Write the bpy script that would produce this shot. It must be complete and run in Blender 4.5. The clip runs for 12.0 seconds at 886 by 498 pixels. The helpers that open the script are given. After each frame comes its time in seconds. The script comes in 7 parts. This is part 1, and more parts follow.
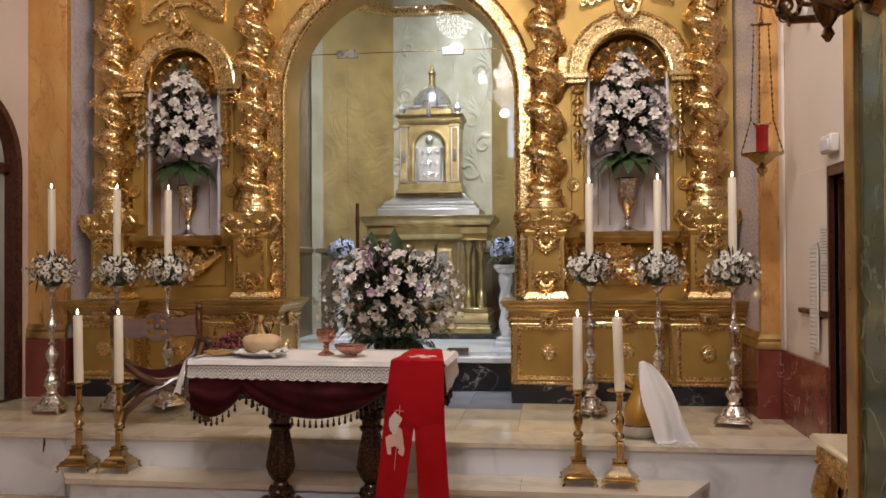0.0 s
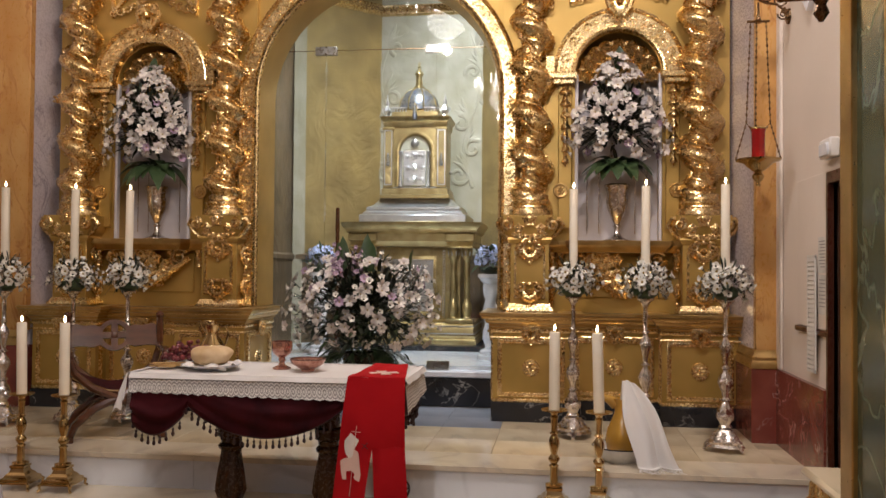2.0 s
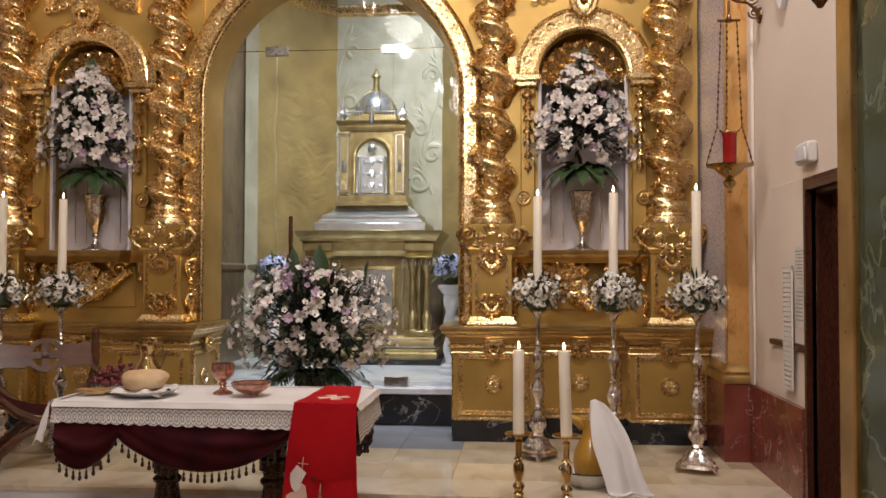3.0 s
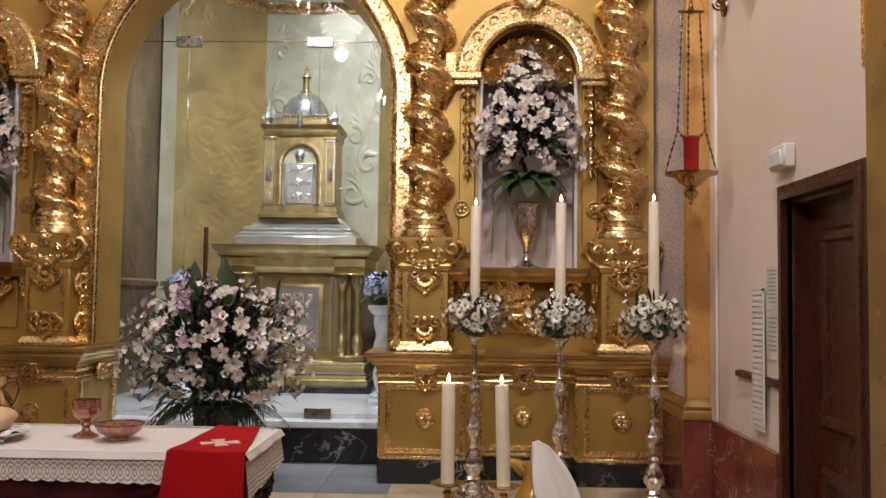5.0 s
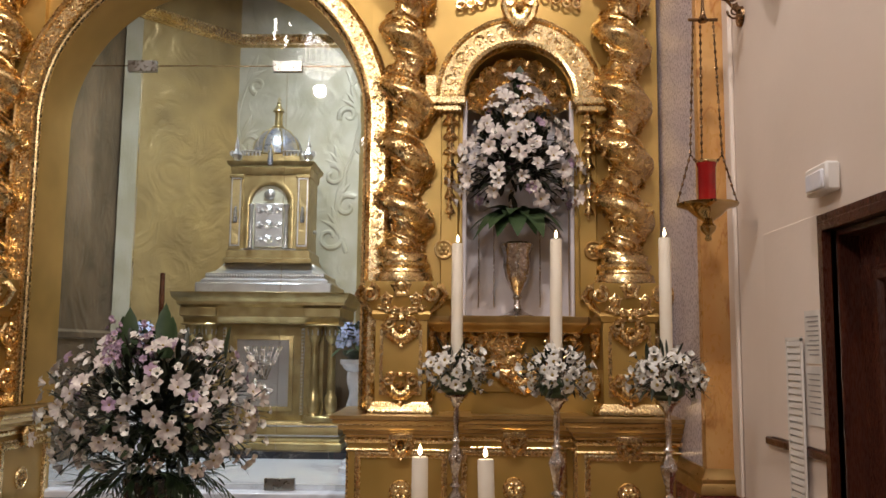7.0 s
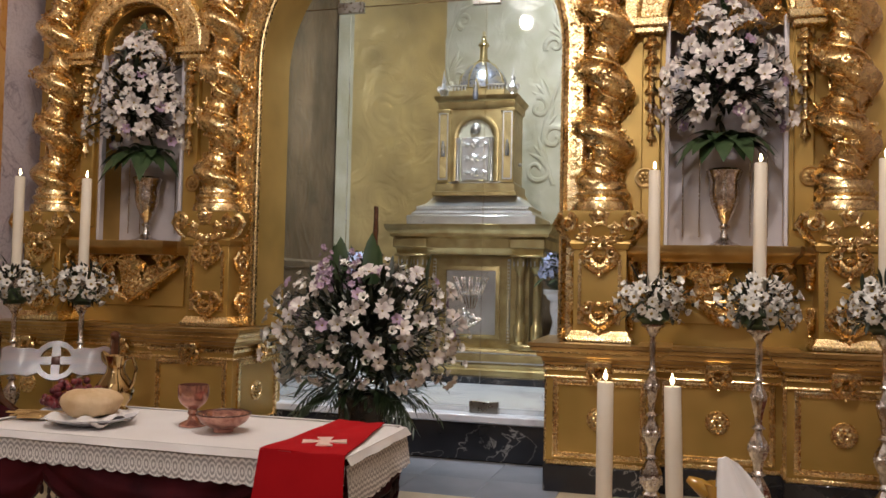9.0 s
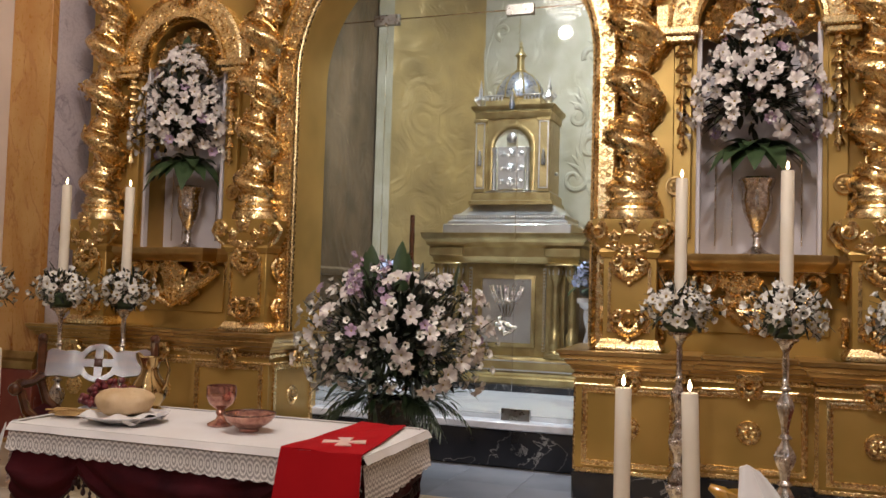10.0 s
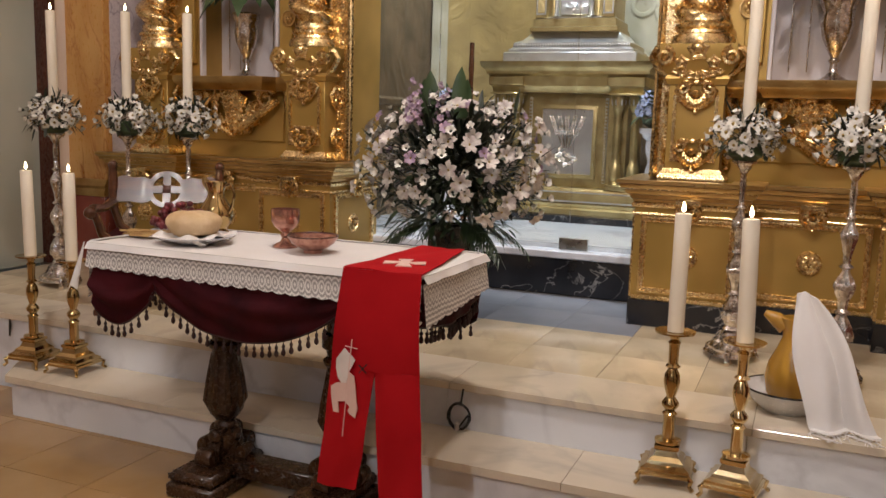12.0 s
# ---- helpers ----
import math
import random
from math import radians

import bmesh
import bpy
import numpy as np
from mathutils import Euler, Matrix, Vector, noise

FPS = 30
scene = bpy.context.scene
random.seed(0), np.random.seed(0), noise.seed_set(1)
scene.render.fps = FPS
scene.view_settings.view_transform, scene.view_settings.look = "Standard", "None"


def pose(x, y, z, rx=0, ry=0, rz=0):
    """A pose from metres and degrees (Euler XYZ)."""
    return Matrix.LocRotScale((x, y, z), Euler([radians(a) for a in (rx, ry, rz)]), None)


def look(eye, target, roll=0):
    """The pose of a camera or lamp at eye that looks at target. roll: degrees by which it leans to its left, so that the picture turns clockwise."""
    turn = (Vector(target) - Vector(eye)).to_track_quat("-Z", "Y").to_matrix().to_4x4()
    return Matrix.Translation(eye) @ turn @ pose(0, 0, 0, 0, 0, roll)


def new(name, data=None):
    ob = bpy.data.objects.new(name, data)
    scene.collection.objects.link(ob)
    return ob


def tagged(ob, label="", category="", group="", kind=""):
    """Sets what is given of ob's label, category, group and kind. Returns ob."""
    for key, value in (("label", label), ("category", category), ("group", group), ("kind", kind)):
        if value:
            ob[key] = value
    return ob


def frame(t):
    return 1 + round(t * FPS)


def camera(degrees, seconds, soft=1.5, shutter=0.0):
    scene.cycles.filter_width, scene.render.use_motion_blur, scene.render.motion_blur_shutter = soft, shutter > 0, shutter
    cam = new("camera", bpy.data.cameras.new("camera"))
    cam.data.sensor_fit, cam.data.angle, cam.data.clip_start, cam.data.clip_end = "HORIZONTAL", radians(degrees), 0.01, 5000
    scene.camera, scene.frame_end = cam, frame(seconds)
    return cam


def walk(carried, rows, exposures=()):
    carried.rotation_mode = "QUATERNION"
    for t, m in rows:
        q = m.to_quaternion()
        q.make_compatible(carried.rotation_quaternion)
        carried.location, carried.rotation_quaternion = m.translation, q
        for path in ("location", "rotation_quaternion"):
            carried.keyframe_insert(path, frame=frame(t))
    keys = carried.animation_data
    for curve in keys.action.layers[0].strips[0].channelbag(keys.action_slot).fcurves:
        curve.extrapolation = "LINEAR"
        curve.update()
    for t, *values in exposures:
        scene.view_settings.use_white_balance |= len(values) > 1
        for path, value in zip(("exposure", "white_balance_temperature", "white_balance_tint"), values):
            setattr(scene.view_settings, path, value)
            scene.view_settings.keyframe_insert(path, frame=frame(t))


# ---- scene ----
cam = camera(54.6, 12.0)
PATH = [
    (0, (1.229, 0.36, 1.477), (0.976, 2.344, 1.502), -0.3),
    (0.5, (1.278, 0.429, 1.488), (1.021, 2.413, 1.51), -0.6),
    (1, (1.364, 0.525, 1.489), (1.074, 2.503, 1.525), 0.4),
    (1.5, (1.391, 0.593, 1.49), (1.098, 2.571, 1.53), 0.5),
    (2, (1.381, 0.738, 1.479), (1.116, 2.72, 1.523), 0.5),
    (2.5, (1.363, 0.905, 1.497), (1.171, 2.895, 1.546), -0.2),
    (4.5, (1.446, 1.524, 1.553), (1.295, 3.516, 1.649), 0.9),
    (5, (1.446, 1.72, 1.518), (1.386, 3.717, 1.623), 0.7),
    (5.5, (1.51, 1.927, 1.51), (1.459, 3.922, 1.647), 1.5),
    (6, (1.525, 2.077, 1.5), (1.471, 4.07, 1.667), 2.4),
    (6.5, (1.507, 2.244, 1.5), (1.46, 4.232, 1.707), 2.0),
    (7, (1.507, 2.371, 1.512), (1.461, 4.357, 1.741), 0.6),
    (7.5, (1.557, 2.445, 1.488), (1.323, 4.425, 1.646), 0.7),
    (9.5, (1.68, 2.342, 1.474), (1.088, 4.251, 1.545), 1.2),
    (10, (1.746, 2.337, 1.463), (1.088, 4.223, 1.557), 1.6),
    (10.5, (1.757, 2.318, 1.442), (1.018, 4.176, 1.448), 2.1),
    (11, (1.757, 2.342, 1.425), (0.986, 4.184, 1.32), 2.1),
    (11.5, (1.752, 2.347, 1.423), (0.976, 4.177, 1.198), 2.0),
    (12, (1.746, 2.338, 1.425), (0.978, 4.162, 1.135), 1.7),
]
walk(cam, [(t, look(eye, target, roll)) for t, eye, target, roll in PATH],
     exposures=((0, -0.05), (2.5, -0.05), (5, -0.12), (7, -0.2), (9.5, -0.14), (10.5, 0.0), (12, 0.1)))

# ---- world and lamps ----
world = bpy.data.worlds.new("world")
scene.world = world
world.use_nodes = True
wn = world.node_tree
sky = wn.nodes.new("ShaderNodeTexSky")
sky.sky_type, sky.sun_disc = "NISHITA", False
sky.sun_elevation, sky.sun_rotation = radians(25), radians(200)
wn.links.new(sky.outputs[0], wn.nodes["Background"].inputs[0])
wn.nodes["Background"].inputs[1].default_value = 0.05


def lamp(name, kind, where, power, colour, size=0.1, aim=None):
    d = bpy.data.lights.new(name, kind)
    d.energy, d.color = power, colour
    if kind == "AREA":
        d.shape, d.size, d.spread = "DISK", size, radians(110)
    else:
        d.shadow_soft_size = size
    ob = new(name, d)
    ob.matrix_world = look(where, aim) if aim else Matrix.Translation(where)
    return ob


WARM = (1, 0.91, 0.894)
COOL = (0.86, 0.93, 1.0)
lamp("nave_lamp", "POINT", (0.10, 4.57, 3.99), 62, WARM, 0.06)
lamp("nave_lamp", "POINT", (0.47, 0.75, 3.85), 210, WARM, 0.06)
# Unseen fill lights, added to brighten the two sides of the altarpiece.
lamp("fill_lamp", "AREA", (1.75, 3.6, 5.93), 62, WARM, 0.4, (1.95, 7.2, 1.6))
lamp("fill_lamp", "AREA", (-1.75, 3.6, 5.93), 16, WARM, 0.4, (-2.0, 7.2, 2.4))
lamp("apse_lamp", "AREA", (0.45, 7.85, 4.9), 46, COOL, 0.25, (0.10, 9.6, 1.7))
lamp("apse_lamp", "AREA", (0.0, 8.0, 4.9), 24, (0.62, 0.80, 1.0), 0.3, (0.1, 7.95, 0.7))


# ---- materials ----
def mat(name, colour, rough=0.5, metal=0.0, second=None, scale=6.0, detail=6.0, sharp=(0.35, 0.65), bump=0.0, bump_scale=60.0,
        rough_var=0.12, vary=0.0, veins=None, vein_scale=2.0, vein_width=0.03, stretch=(1, 1, 1), coat=0.0, spec=0.5, sheen=0.0, depth=0.004, swirl=0.0):
    m = bpy.data.materials.new(name)
    m.use_nodes = True
    nt = m.node_tree
    n, l = nt.nodes, nt.links
    b = n["Principled BSDF"]
    b.inputs["Metallic"].default_value, b.inputs["Coat Weight"].default_value = metal, coat
    b.inputs["Specular IOR Level"].default_value, b.inputs["Sheen Weight"].default_value = spec, sheen
    tc, mp = n.new("ShaderNodeTexCoord"), n.new("ShaderNodeMapping")
    mp.inputs["Scale"].default_value = stretch
    l.new(tc.outputs["Object"], mp.inputs[0])
    no = n.new("ShaderNodeTexNoise")
    no.inputs["Scale"].default_value, no.inputs["Detail"].default_value = scale, detail
    l.new(mp.outputs[0], no.inputs["Vector"])
    ramp = n.new("ShaderNodeMapRange")
    ramp.inputs[1].default_value, ramp.inputs[2].default_value = sharp
    l.new(no.outputs[0], ramp.inputs[0])
    mix = n.new("ShaderNodeMix")
    mix.data_type = "RGBA"
    mix.inputs[6].default_value = (*colour, 1)
    mix.inputs[7].default_value = (*(second or [c * 0.78 for c in colour]), 1)
    l.new(ramp.outputs[0], mix.inputs[0])
    col = mix.outputs[2]
    if veins:
        wv = n.new("ShaderNodeTexNoise")
        wv.inputs["Scale"].default_value, wv.inputs["Detail"].default_value, wv.inputs["Distortion"].default_value = vein_scale, 8, 1.2
        l.new(mp.outputs[0], wv.inputs["Vector"])
        sub = n.new("ShaderNodeMath")
        sub.operation = "SUBTRACT"
        sub.inputs[1].default_value = 0.5
        l.new(wv.outputs[0], sub.inputs[0])
        ab = n.new("ShaderNodeMath")
        ab.operation = "ABSOLUTE"
        l.new(sub.outputs[0], ab.inputs[0])
        mr = n.new("ShaderNodeMapRange")
        mr.inputs[1].default_value, mr.inputs[2].default_value = 0.0, vein_width
        mr.inputs[3].default_value, mr.inputs[4].default_value = 1.0, 0.0
        l.new(ab.outputs[0], mr.inputs[0])
        gate = n.new("ShaderNodeMath")
        gate.operation = "MULTIPLY"
        l.new(mr.outputs[0], gate.inputs[0])
        l.new(ramp.outputs[0], gate.inputs[1])
        mv = n.new("ShaderNodeMix")
        mv.data_type = "RGBA"
        mv.inputs[7].default_value = (*veins, 1)
        l.new(gate.outputs[0], mv.inputs[0])
        l.new(col, mv.inputs[6])
        col = mv.outputs[2]
    if vary:
        oi = n.new("ShaderNodeObjectInfo")
        vr = n.new("ShaderNodeMapRange")
        vr.inputs[3].default_value, vr.inputs[4].default_value = 1 - vary, 1 + vary
        l.new(oi.outputs["Random"], vr.inputs[0])
        hs = n.new("ShaderNodeHueSaturation")
        l.new(vr.outputs[0], hs.inputs["Value"])
        l.new(col, hs.inputs["Color"])
        col = hs.outputs[0]
    l.new(col, b.inputs["Base Color"])
    fine = n.new("ShaderNodeTexNoise")
    fine.inputs["Scale"].default_value, fine.inputs["Detail"].default_value = bump_scale, min(detail, 5)
    fine.inputs["Distortion"].default_value = swirl
    l.new(mp.outputs[0], fine.inputs["Vector"])
    rr = n.new("ShaderNodeMapRange")
    rr.inputs[3].default_value, rr.inputs[4].default_value = max(0.02, rough - rough_var), min(1, rough + rough_var)
    l.new(fine.outputs[0], rr.inputs[0])
    l.new(rr.outputs[0], b.inputs["Roughness"])
    if bump:
        bp = n.new("ShaderNodeBump")
        bp.inputs["Strength"].default_value, bp.inputs["Distance"].default_value = bump, depth
        l.new(fine.outputs[0], bp.inputs["Height"])
        l.new(bp.outputs[0], b.inputs["Normal"])
    return m


def glow(name, colour, strength):
    m = bpy.data.materials.new(name)
    m.use_nodes = True
    b = m.node_tree.nodes["Principled BSDF"]
    b.inputs["Base Color"].default_value = (*colour, 1)
    b.inputs["Emission Color"].default_value = (*colour, 1)
    b.inputs["Emission Strength"].default_value = strength
    return m


GOLD = mat("gilt", (0.84, 0.62, 0.31), 0.27, 1.0, (0.66, 0.44, 0.18), 9, bump=0.03, bump_scale=50, rough_var=0.06, detail=2)
GOLD_PALE = mat("pale gilt", (0.88, 0.66, 0.35), 0.27, 1.0, (0.66, 0.47, 0.21), 9, detail=2, rough_var=0.06)
OCHRE = mat("ochre gold paint", (0.50, 0.31, 0.085), 0.36, 0.55, (0.38, 0.24, 0.06), 3, detail=2, rough_var=0.06)
BRONZE_GOLD = mat("dull gold cornice paint", (0.62, 0.42, 0.17), 0.30, 0.9, (0.44, 0.28, 0.10), 7, detail=2, rough_var=0.06)
SILVER = mat("silver", (0.86, 0.80, 0.74), 0.24, 1.0, (0.45, 0.39, 0.34), 42, bump=0.35, bump_scale=70, detail=2)
BRASS = mat("brass", (0.62, 0.45, 0.22), 0.13, 1.0, (0.40, 0.27, 0.11), 9, rough_var=0.08, detail=1.5)
BRASS_PALE = mat("pale brass", (0.86, 0.72, 0.46), 0.16, 1.0, (0.70, 0.52, 0.26), 9, rough_var=0.08, detail=1.5)
WAX = mat("candle wax", (0.82, 0.74, 0.60), 0.45, 0, (0.78, 0.68, 0.52), 4)
FLAME = glow("flame", (1.0, 0.74, 0.42), 14)
CREAM = mat("cream plaster", (0.74, 0.64, 0.55), 0.75, 0, (0.68, 0.58, 0.49), 1.2, bump=0.15, bump_scale=40)
# Plasters of the unseen ceiling and nave walls, darkened to cut bounced light.
CEIL = mat("ceiling plaster", (0.46, 0.40, 0.33), 0.8, 0, (0.40, 0.34, 0.28), 1.0)
TAN = mat("tan plaster", (0.34, 0.26, 0.19), 0.8, 0, (0.29, 0.22, 0.16), 1.0)
ORANGE_MARBLE = mat("orange marble", (0.46, 0.215, 0.055), 0.3, 0, (0.57, 0.32, 0.11), 5, veins=(0.36, 0.13, 0.03), vein_scale=5, vein_width=0.03, stretch=(1, 1, 0.45))
MAUVE_MARBLE = mat("mauve white marble", (0.60, 0.54, 0.56), 0.28, 0, (0.52, 0.46, 0.49), 2.4, veins=(0.30, 0.26, 0.29), vein_scale=2.2, vein_width=0.015)
RED_MARBLE = mat("dark red marble", (0.16, 0.035, 0.025), 0.22, 0, (0.22, 0.06, 0.04), 4, veins=(0.52, 0.40, 0.36), vein_scale=3, vein_width=0.008)
WHITE_MARBLE = mat("white marble", (0.76, 0.77, 0.79), 0.16, 0, (0.68, 0.69, 0.72), 1.8, veins=(0.52, 0.52, 0.54), vein_scale=1.3, vein_width=0.05, vary=0.04, rough_var=0.05)
CREAM_TILE = mat("cream marble tile", (0.74, 0.62, 0.43), 0.07, 0, (0.56, 0.46, 0.31), 2.0, veins=(0.48, 0.40, 0.28), vein_scale=1.1, vein_width=0.03, vary=0.12, rough_var=0.03)
CREAM_SLAB = mat("pale cream marble slab", (0.70, 0.61, 0.47), 0.09, 0, (0.58, 0.50, 0.38), 1.7, veins=(0.48, 0.42, 0.34), vein_scale=1.2, vein_width=0.04, vary=0.05, rough_var=0.03)
DAYLIGHT = glow("daylit window glass", (0.55, 0.72, 1.0), 9)
GREY_TILE = mat("grey marble tile", (0.33, 0.34, 0.37), 0.12, 0, (0.26, 0.27, 0.30), 2.2, vary=0.1, rough_var=0.04)
NAVE_TILE = mat("polished brown tile", (0.40, 0.25, 0.115), 0.08, 0, (0.33, 0.195, 0.08), 2.5, vary=0.06, rough_var=0.04)
BLACK_MARBLE = mat("black marble", (0.012, 0.012, 0.014), 0.12, 0, (0.02, 0.02, 0.024), 4, veins=(0.35, 0.34, 0.32), vein_scale=2.6, vein_width=0.008, rough_var=0.05)
GREEN_MARBLE = mat("green marble", (0.035, 0.055, 0.032), 0.14, 0, (0.07, 0.09, 0.055), 3, veins=(0.26, 0.28, 0.20), vein_scale=2.4, vein_width=0.018, rough_var=0.05)
JAMB = mat("dark walnut", (0.075, 0.022, 0.011), 0.28, 0, (0.045, 0.013, 0.008), 8, stretch=(6, 6, 0.6), bump=0.1)
CARVED = mat("carved dark oak", (0.055, 0.025, 0.011), 0.26, 0, (0.028, 0.012, 0.006), 9, bump=0.25, bump_scale=70)
CHAIR_WOOD = mat("red brown wood", (0.10, 0.034, 0.014), 0.22, 0, (0.06, 0.02, 0.009), 6, stretch=(1, 1, 5), bump=0.02, coat=0.3, rough_var=0.03)
# Niche panels: paler back and darker sides hold the fall of light in colour.
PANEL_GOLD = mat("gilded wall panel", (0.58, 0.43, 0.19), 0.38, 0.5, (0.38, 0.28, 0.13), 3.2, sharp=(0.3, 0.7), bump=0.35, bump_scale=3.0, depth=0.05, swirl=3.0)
PANEL_DARK = mat("darkened gilded wall panel", (0.26, 0.19, 0.125), 0.38, 0.45, (0.16, 0.12, 0.08), 4, bump=0.35, bump_scale=3.5, depth=0.04, swirl=2.6)
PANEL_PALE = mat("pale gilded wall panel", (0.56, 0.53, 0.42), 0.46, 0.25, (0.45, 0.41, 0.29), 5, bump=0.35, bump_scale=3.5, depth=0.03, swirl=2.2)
WHITE_PANEL = mat("white niche lining", (0.62, 0.58, 0.58), 0.5, 0, (0.52, 0.48, 0.49), 3, bump=0.2)
TAB_GOLD = mat("antique silver gilt", (0.54, 0.43, 0.21), 0.32, 0.85, (0.38, 0.28, 0.12), 9, detail=2, rough_var=0.06)
TAB_SILVER = mat("chased silver", (0.76, 0.75, 0.74), 0.30, 0.9, (0.60, 0.58, 0.57), 7, detail=2, rough_var=0.06)
SLATE = mat("enamel dome scales", (0.26, 0.27, 0.32), 0.3, 0.7, (0.36, 0.33, 0.28), 16, bump=0.4, detail=1.5)
PETAL = mat("white pink petal", (0.70, 0.65, 0.58), 0.55, 0, (0.46, 0.39, 0.36), 26, vary=0.22)
PETAL_PINK = mat("mauve pink petal", (0.40, 0.29, 0.36), 0.55, 0, (0.26, 0.16, 0.24), 22, vary=0.2)
PETAL_WHITE = mat("white daisy petal", (0.78, 0.75, 0.68), 0.55, 0, (0.68, 0.64, 0.56), 22, vary=0.08)
PETAL_BLUE = mat("pale blue hydrangea petal", (0.42, 0.50, 0.80), 0.55, 0, (0.62, 0.66, 0.86), 20, vary=0.2)
POLLEN = mat("flower heart", (0.36, 0.24, 0.05), 0.7, 0, (0.24, 0.17, 0.04), 40)
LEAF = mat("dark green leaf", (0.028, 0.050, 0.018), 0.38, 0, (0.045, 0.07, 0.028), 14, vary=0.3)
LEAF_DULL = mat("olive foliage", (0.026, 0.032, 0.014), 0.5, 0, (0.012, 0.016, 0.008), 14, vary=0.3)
LINEN = mat("white linen", (0.74, 0.71, 0.68), 0.85, 0, (0.68, 0.64, 0.60), 3, bump=0.3, bump_scale=300)
LACE = mat("white lace", (0.80, 0.77, 0.73), 0.85, 0, (0.70, 0.67, 0.63), 30, bump=0.3, bump_scale=200)
VELVET = mat("wine velvet", (0.055, 0.005, 0.008), 0.8, 0, (0.020, 0.002, 0.004), 6, bump=0.2, bump_scale=200, spec=0.15)
FRINGE = mat("dark fringe", (0.030, 0.008, 0.007), 0.6, 0, (0.014, 0.004, 0.004), 30)
FRINGE_GOLD = mat("gold braid", (0.36, 0.22, 0.08), 0.5, 0.3)
RED_CLOTH = mat("red cloth", (0.42, 0.008, 0.012), 0.8, 0, (0.35, 0.006, 0.010), 4, bump=0.25, bump_scale=350, spec=0.1)
APPLIQUE = mat("pink white applique", (0.72, 0.50, 0.42), 0.8, 0, (0.66, 0.44, 0.37), 10)
APPLIQUE_WHITE = mat("white applique", (0.80, 0.72, 0.66), 0.8)
BREAD = mat("bread crust", (0.52, 0.34, 0.17), 0.85, 0, (0.66, 0.50, 0.31), 9, bump=0.8, bump_scale=60, spec=0.2)
WHEAT = mat("wheat straw", (0.48, 0.30, 0.11), 0.7, 0, (0.36, 0.21, 0.07), 20)
GRAPE = mat("dark red grapes", (0.17, 0.022, 0.022), 0.3, 0, (0.10, 0.012, 0.018), 14, vary=0.3)
COPPER = mat("copper lustre glaze", (0.60, 0.33, 0.25), 0.2, 0.75, (0.36, 0.16, 0.12), 45, bump=0.25, detail=1.5)
CERAMIC = mat("ochre glazed ceramic", (0.50, 0.27, 0.04), 0.18, 0, (0.42, 0.21, 0.03), 4, coat=0.4)
ENAMEL = mat("white enamel", (0.70, 0.68, 0.64), 0.25, 0, (0.62, 0.60, 0.56), 3)
PORCELAIN = mat("white plate porcelain", (0.76, 0.74, 0.74), 0.2, 0, (0.66, 0.66, 0.70), 12)
ACRYLIC = mat("white plastic", (0.70, 0.67, 0.62), 0.45, 0, (0.66, 0.62, 0.57), 3)
RUBY = mat("red votive glass", (0.30, 0.012, 0.010), 0.08, 0, (0.22, 0.008, 0.008), 8)
IRON = mat("dark bronze", (0.26, 0.16, 0.085), 0.26, 1.0, (0.11, 0.06, 0.03), 16)
BLACK = mat("black lacquer", (0.010, 0.010, 0.010), 0.25, 0, (0.016, 0.014, 0.013), 6)
PAPER = mat("notice paper", (0.70, 0.66, 0.60), 0.8)
GREY_INK = mat("grey print", (0.30, 0.28, 0.26), 0.8)
STEEL = mat("brushed steel", (0.42, 0.40, 0.36), 0.3, 1.0, (0.34, 0.32, 0.28), 20)
BULB = glow("lit lamp", (1.0, 0.93, 0.82), 45)
CRYSTAL = mat("cut crystal", (0.85, 0.85, 0.85), 0.08, 0.6, (0.7, 0.7, 0.72), 30)
LIT_CRYSTAL = glow("lit crystal", (1.0, 0.94, 0.87), 14)
BOWL_GLASS = glow("glowing bowl glass", (1.0, 0.95, 0.90), 7)


def glass(name, tint=(1, 1, 1), reflect=1.0):
    m = bpy.data.materials.new(name)
    m.use_nodes = True
    nt = m.node_tree
    nt.nodes.clear()
    out, mx = nt.nodes.new("ShaderNodeOutputMaterial"), nt.nodes.new("ShaderNodeMixShader")
    tr, gl, fr = nt.nodes.new("ShaderNodeBsdfTransparent"), nt.nodes.new("ShaderNodeBsdfGlossy"), nt.nodes.new("ShaderNodeFresnel")
    tr.inputs[0].default_value = (*tint, 1)
    gl.inputs["Roughness"].default_value = 0.0
    fr.inputs[0].default_value = reflect
    nt.links.new(fr.outputs[0], mx.inputs[0])
    nt.links.new(tr.outputs[0], mx.inputs[1])
    nt.links.new(gl.outputs[0], mx.inputs[2])
    nt.links.new(mx.outputs[0], out.inputs[0])
    return m


GLASS = glass("clear glass", (0.97, 0.98, 0.97), 1.5)
FROSTED = mat("frosted door glass", (0.46, 0.47, 0.40), 0.35, 0, (0.40, 0.42, 0.36), 2)


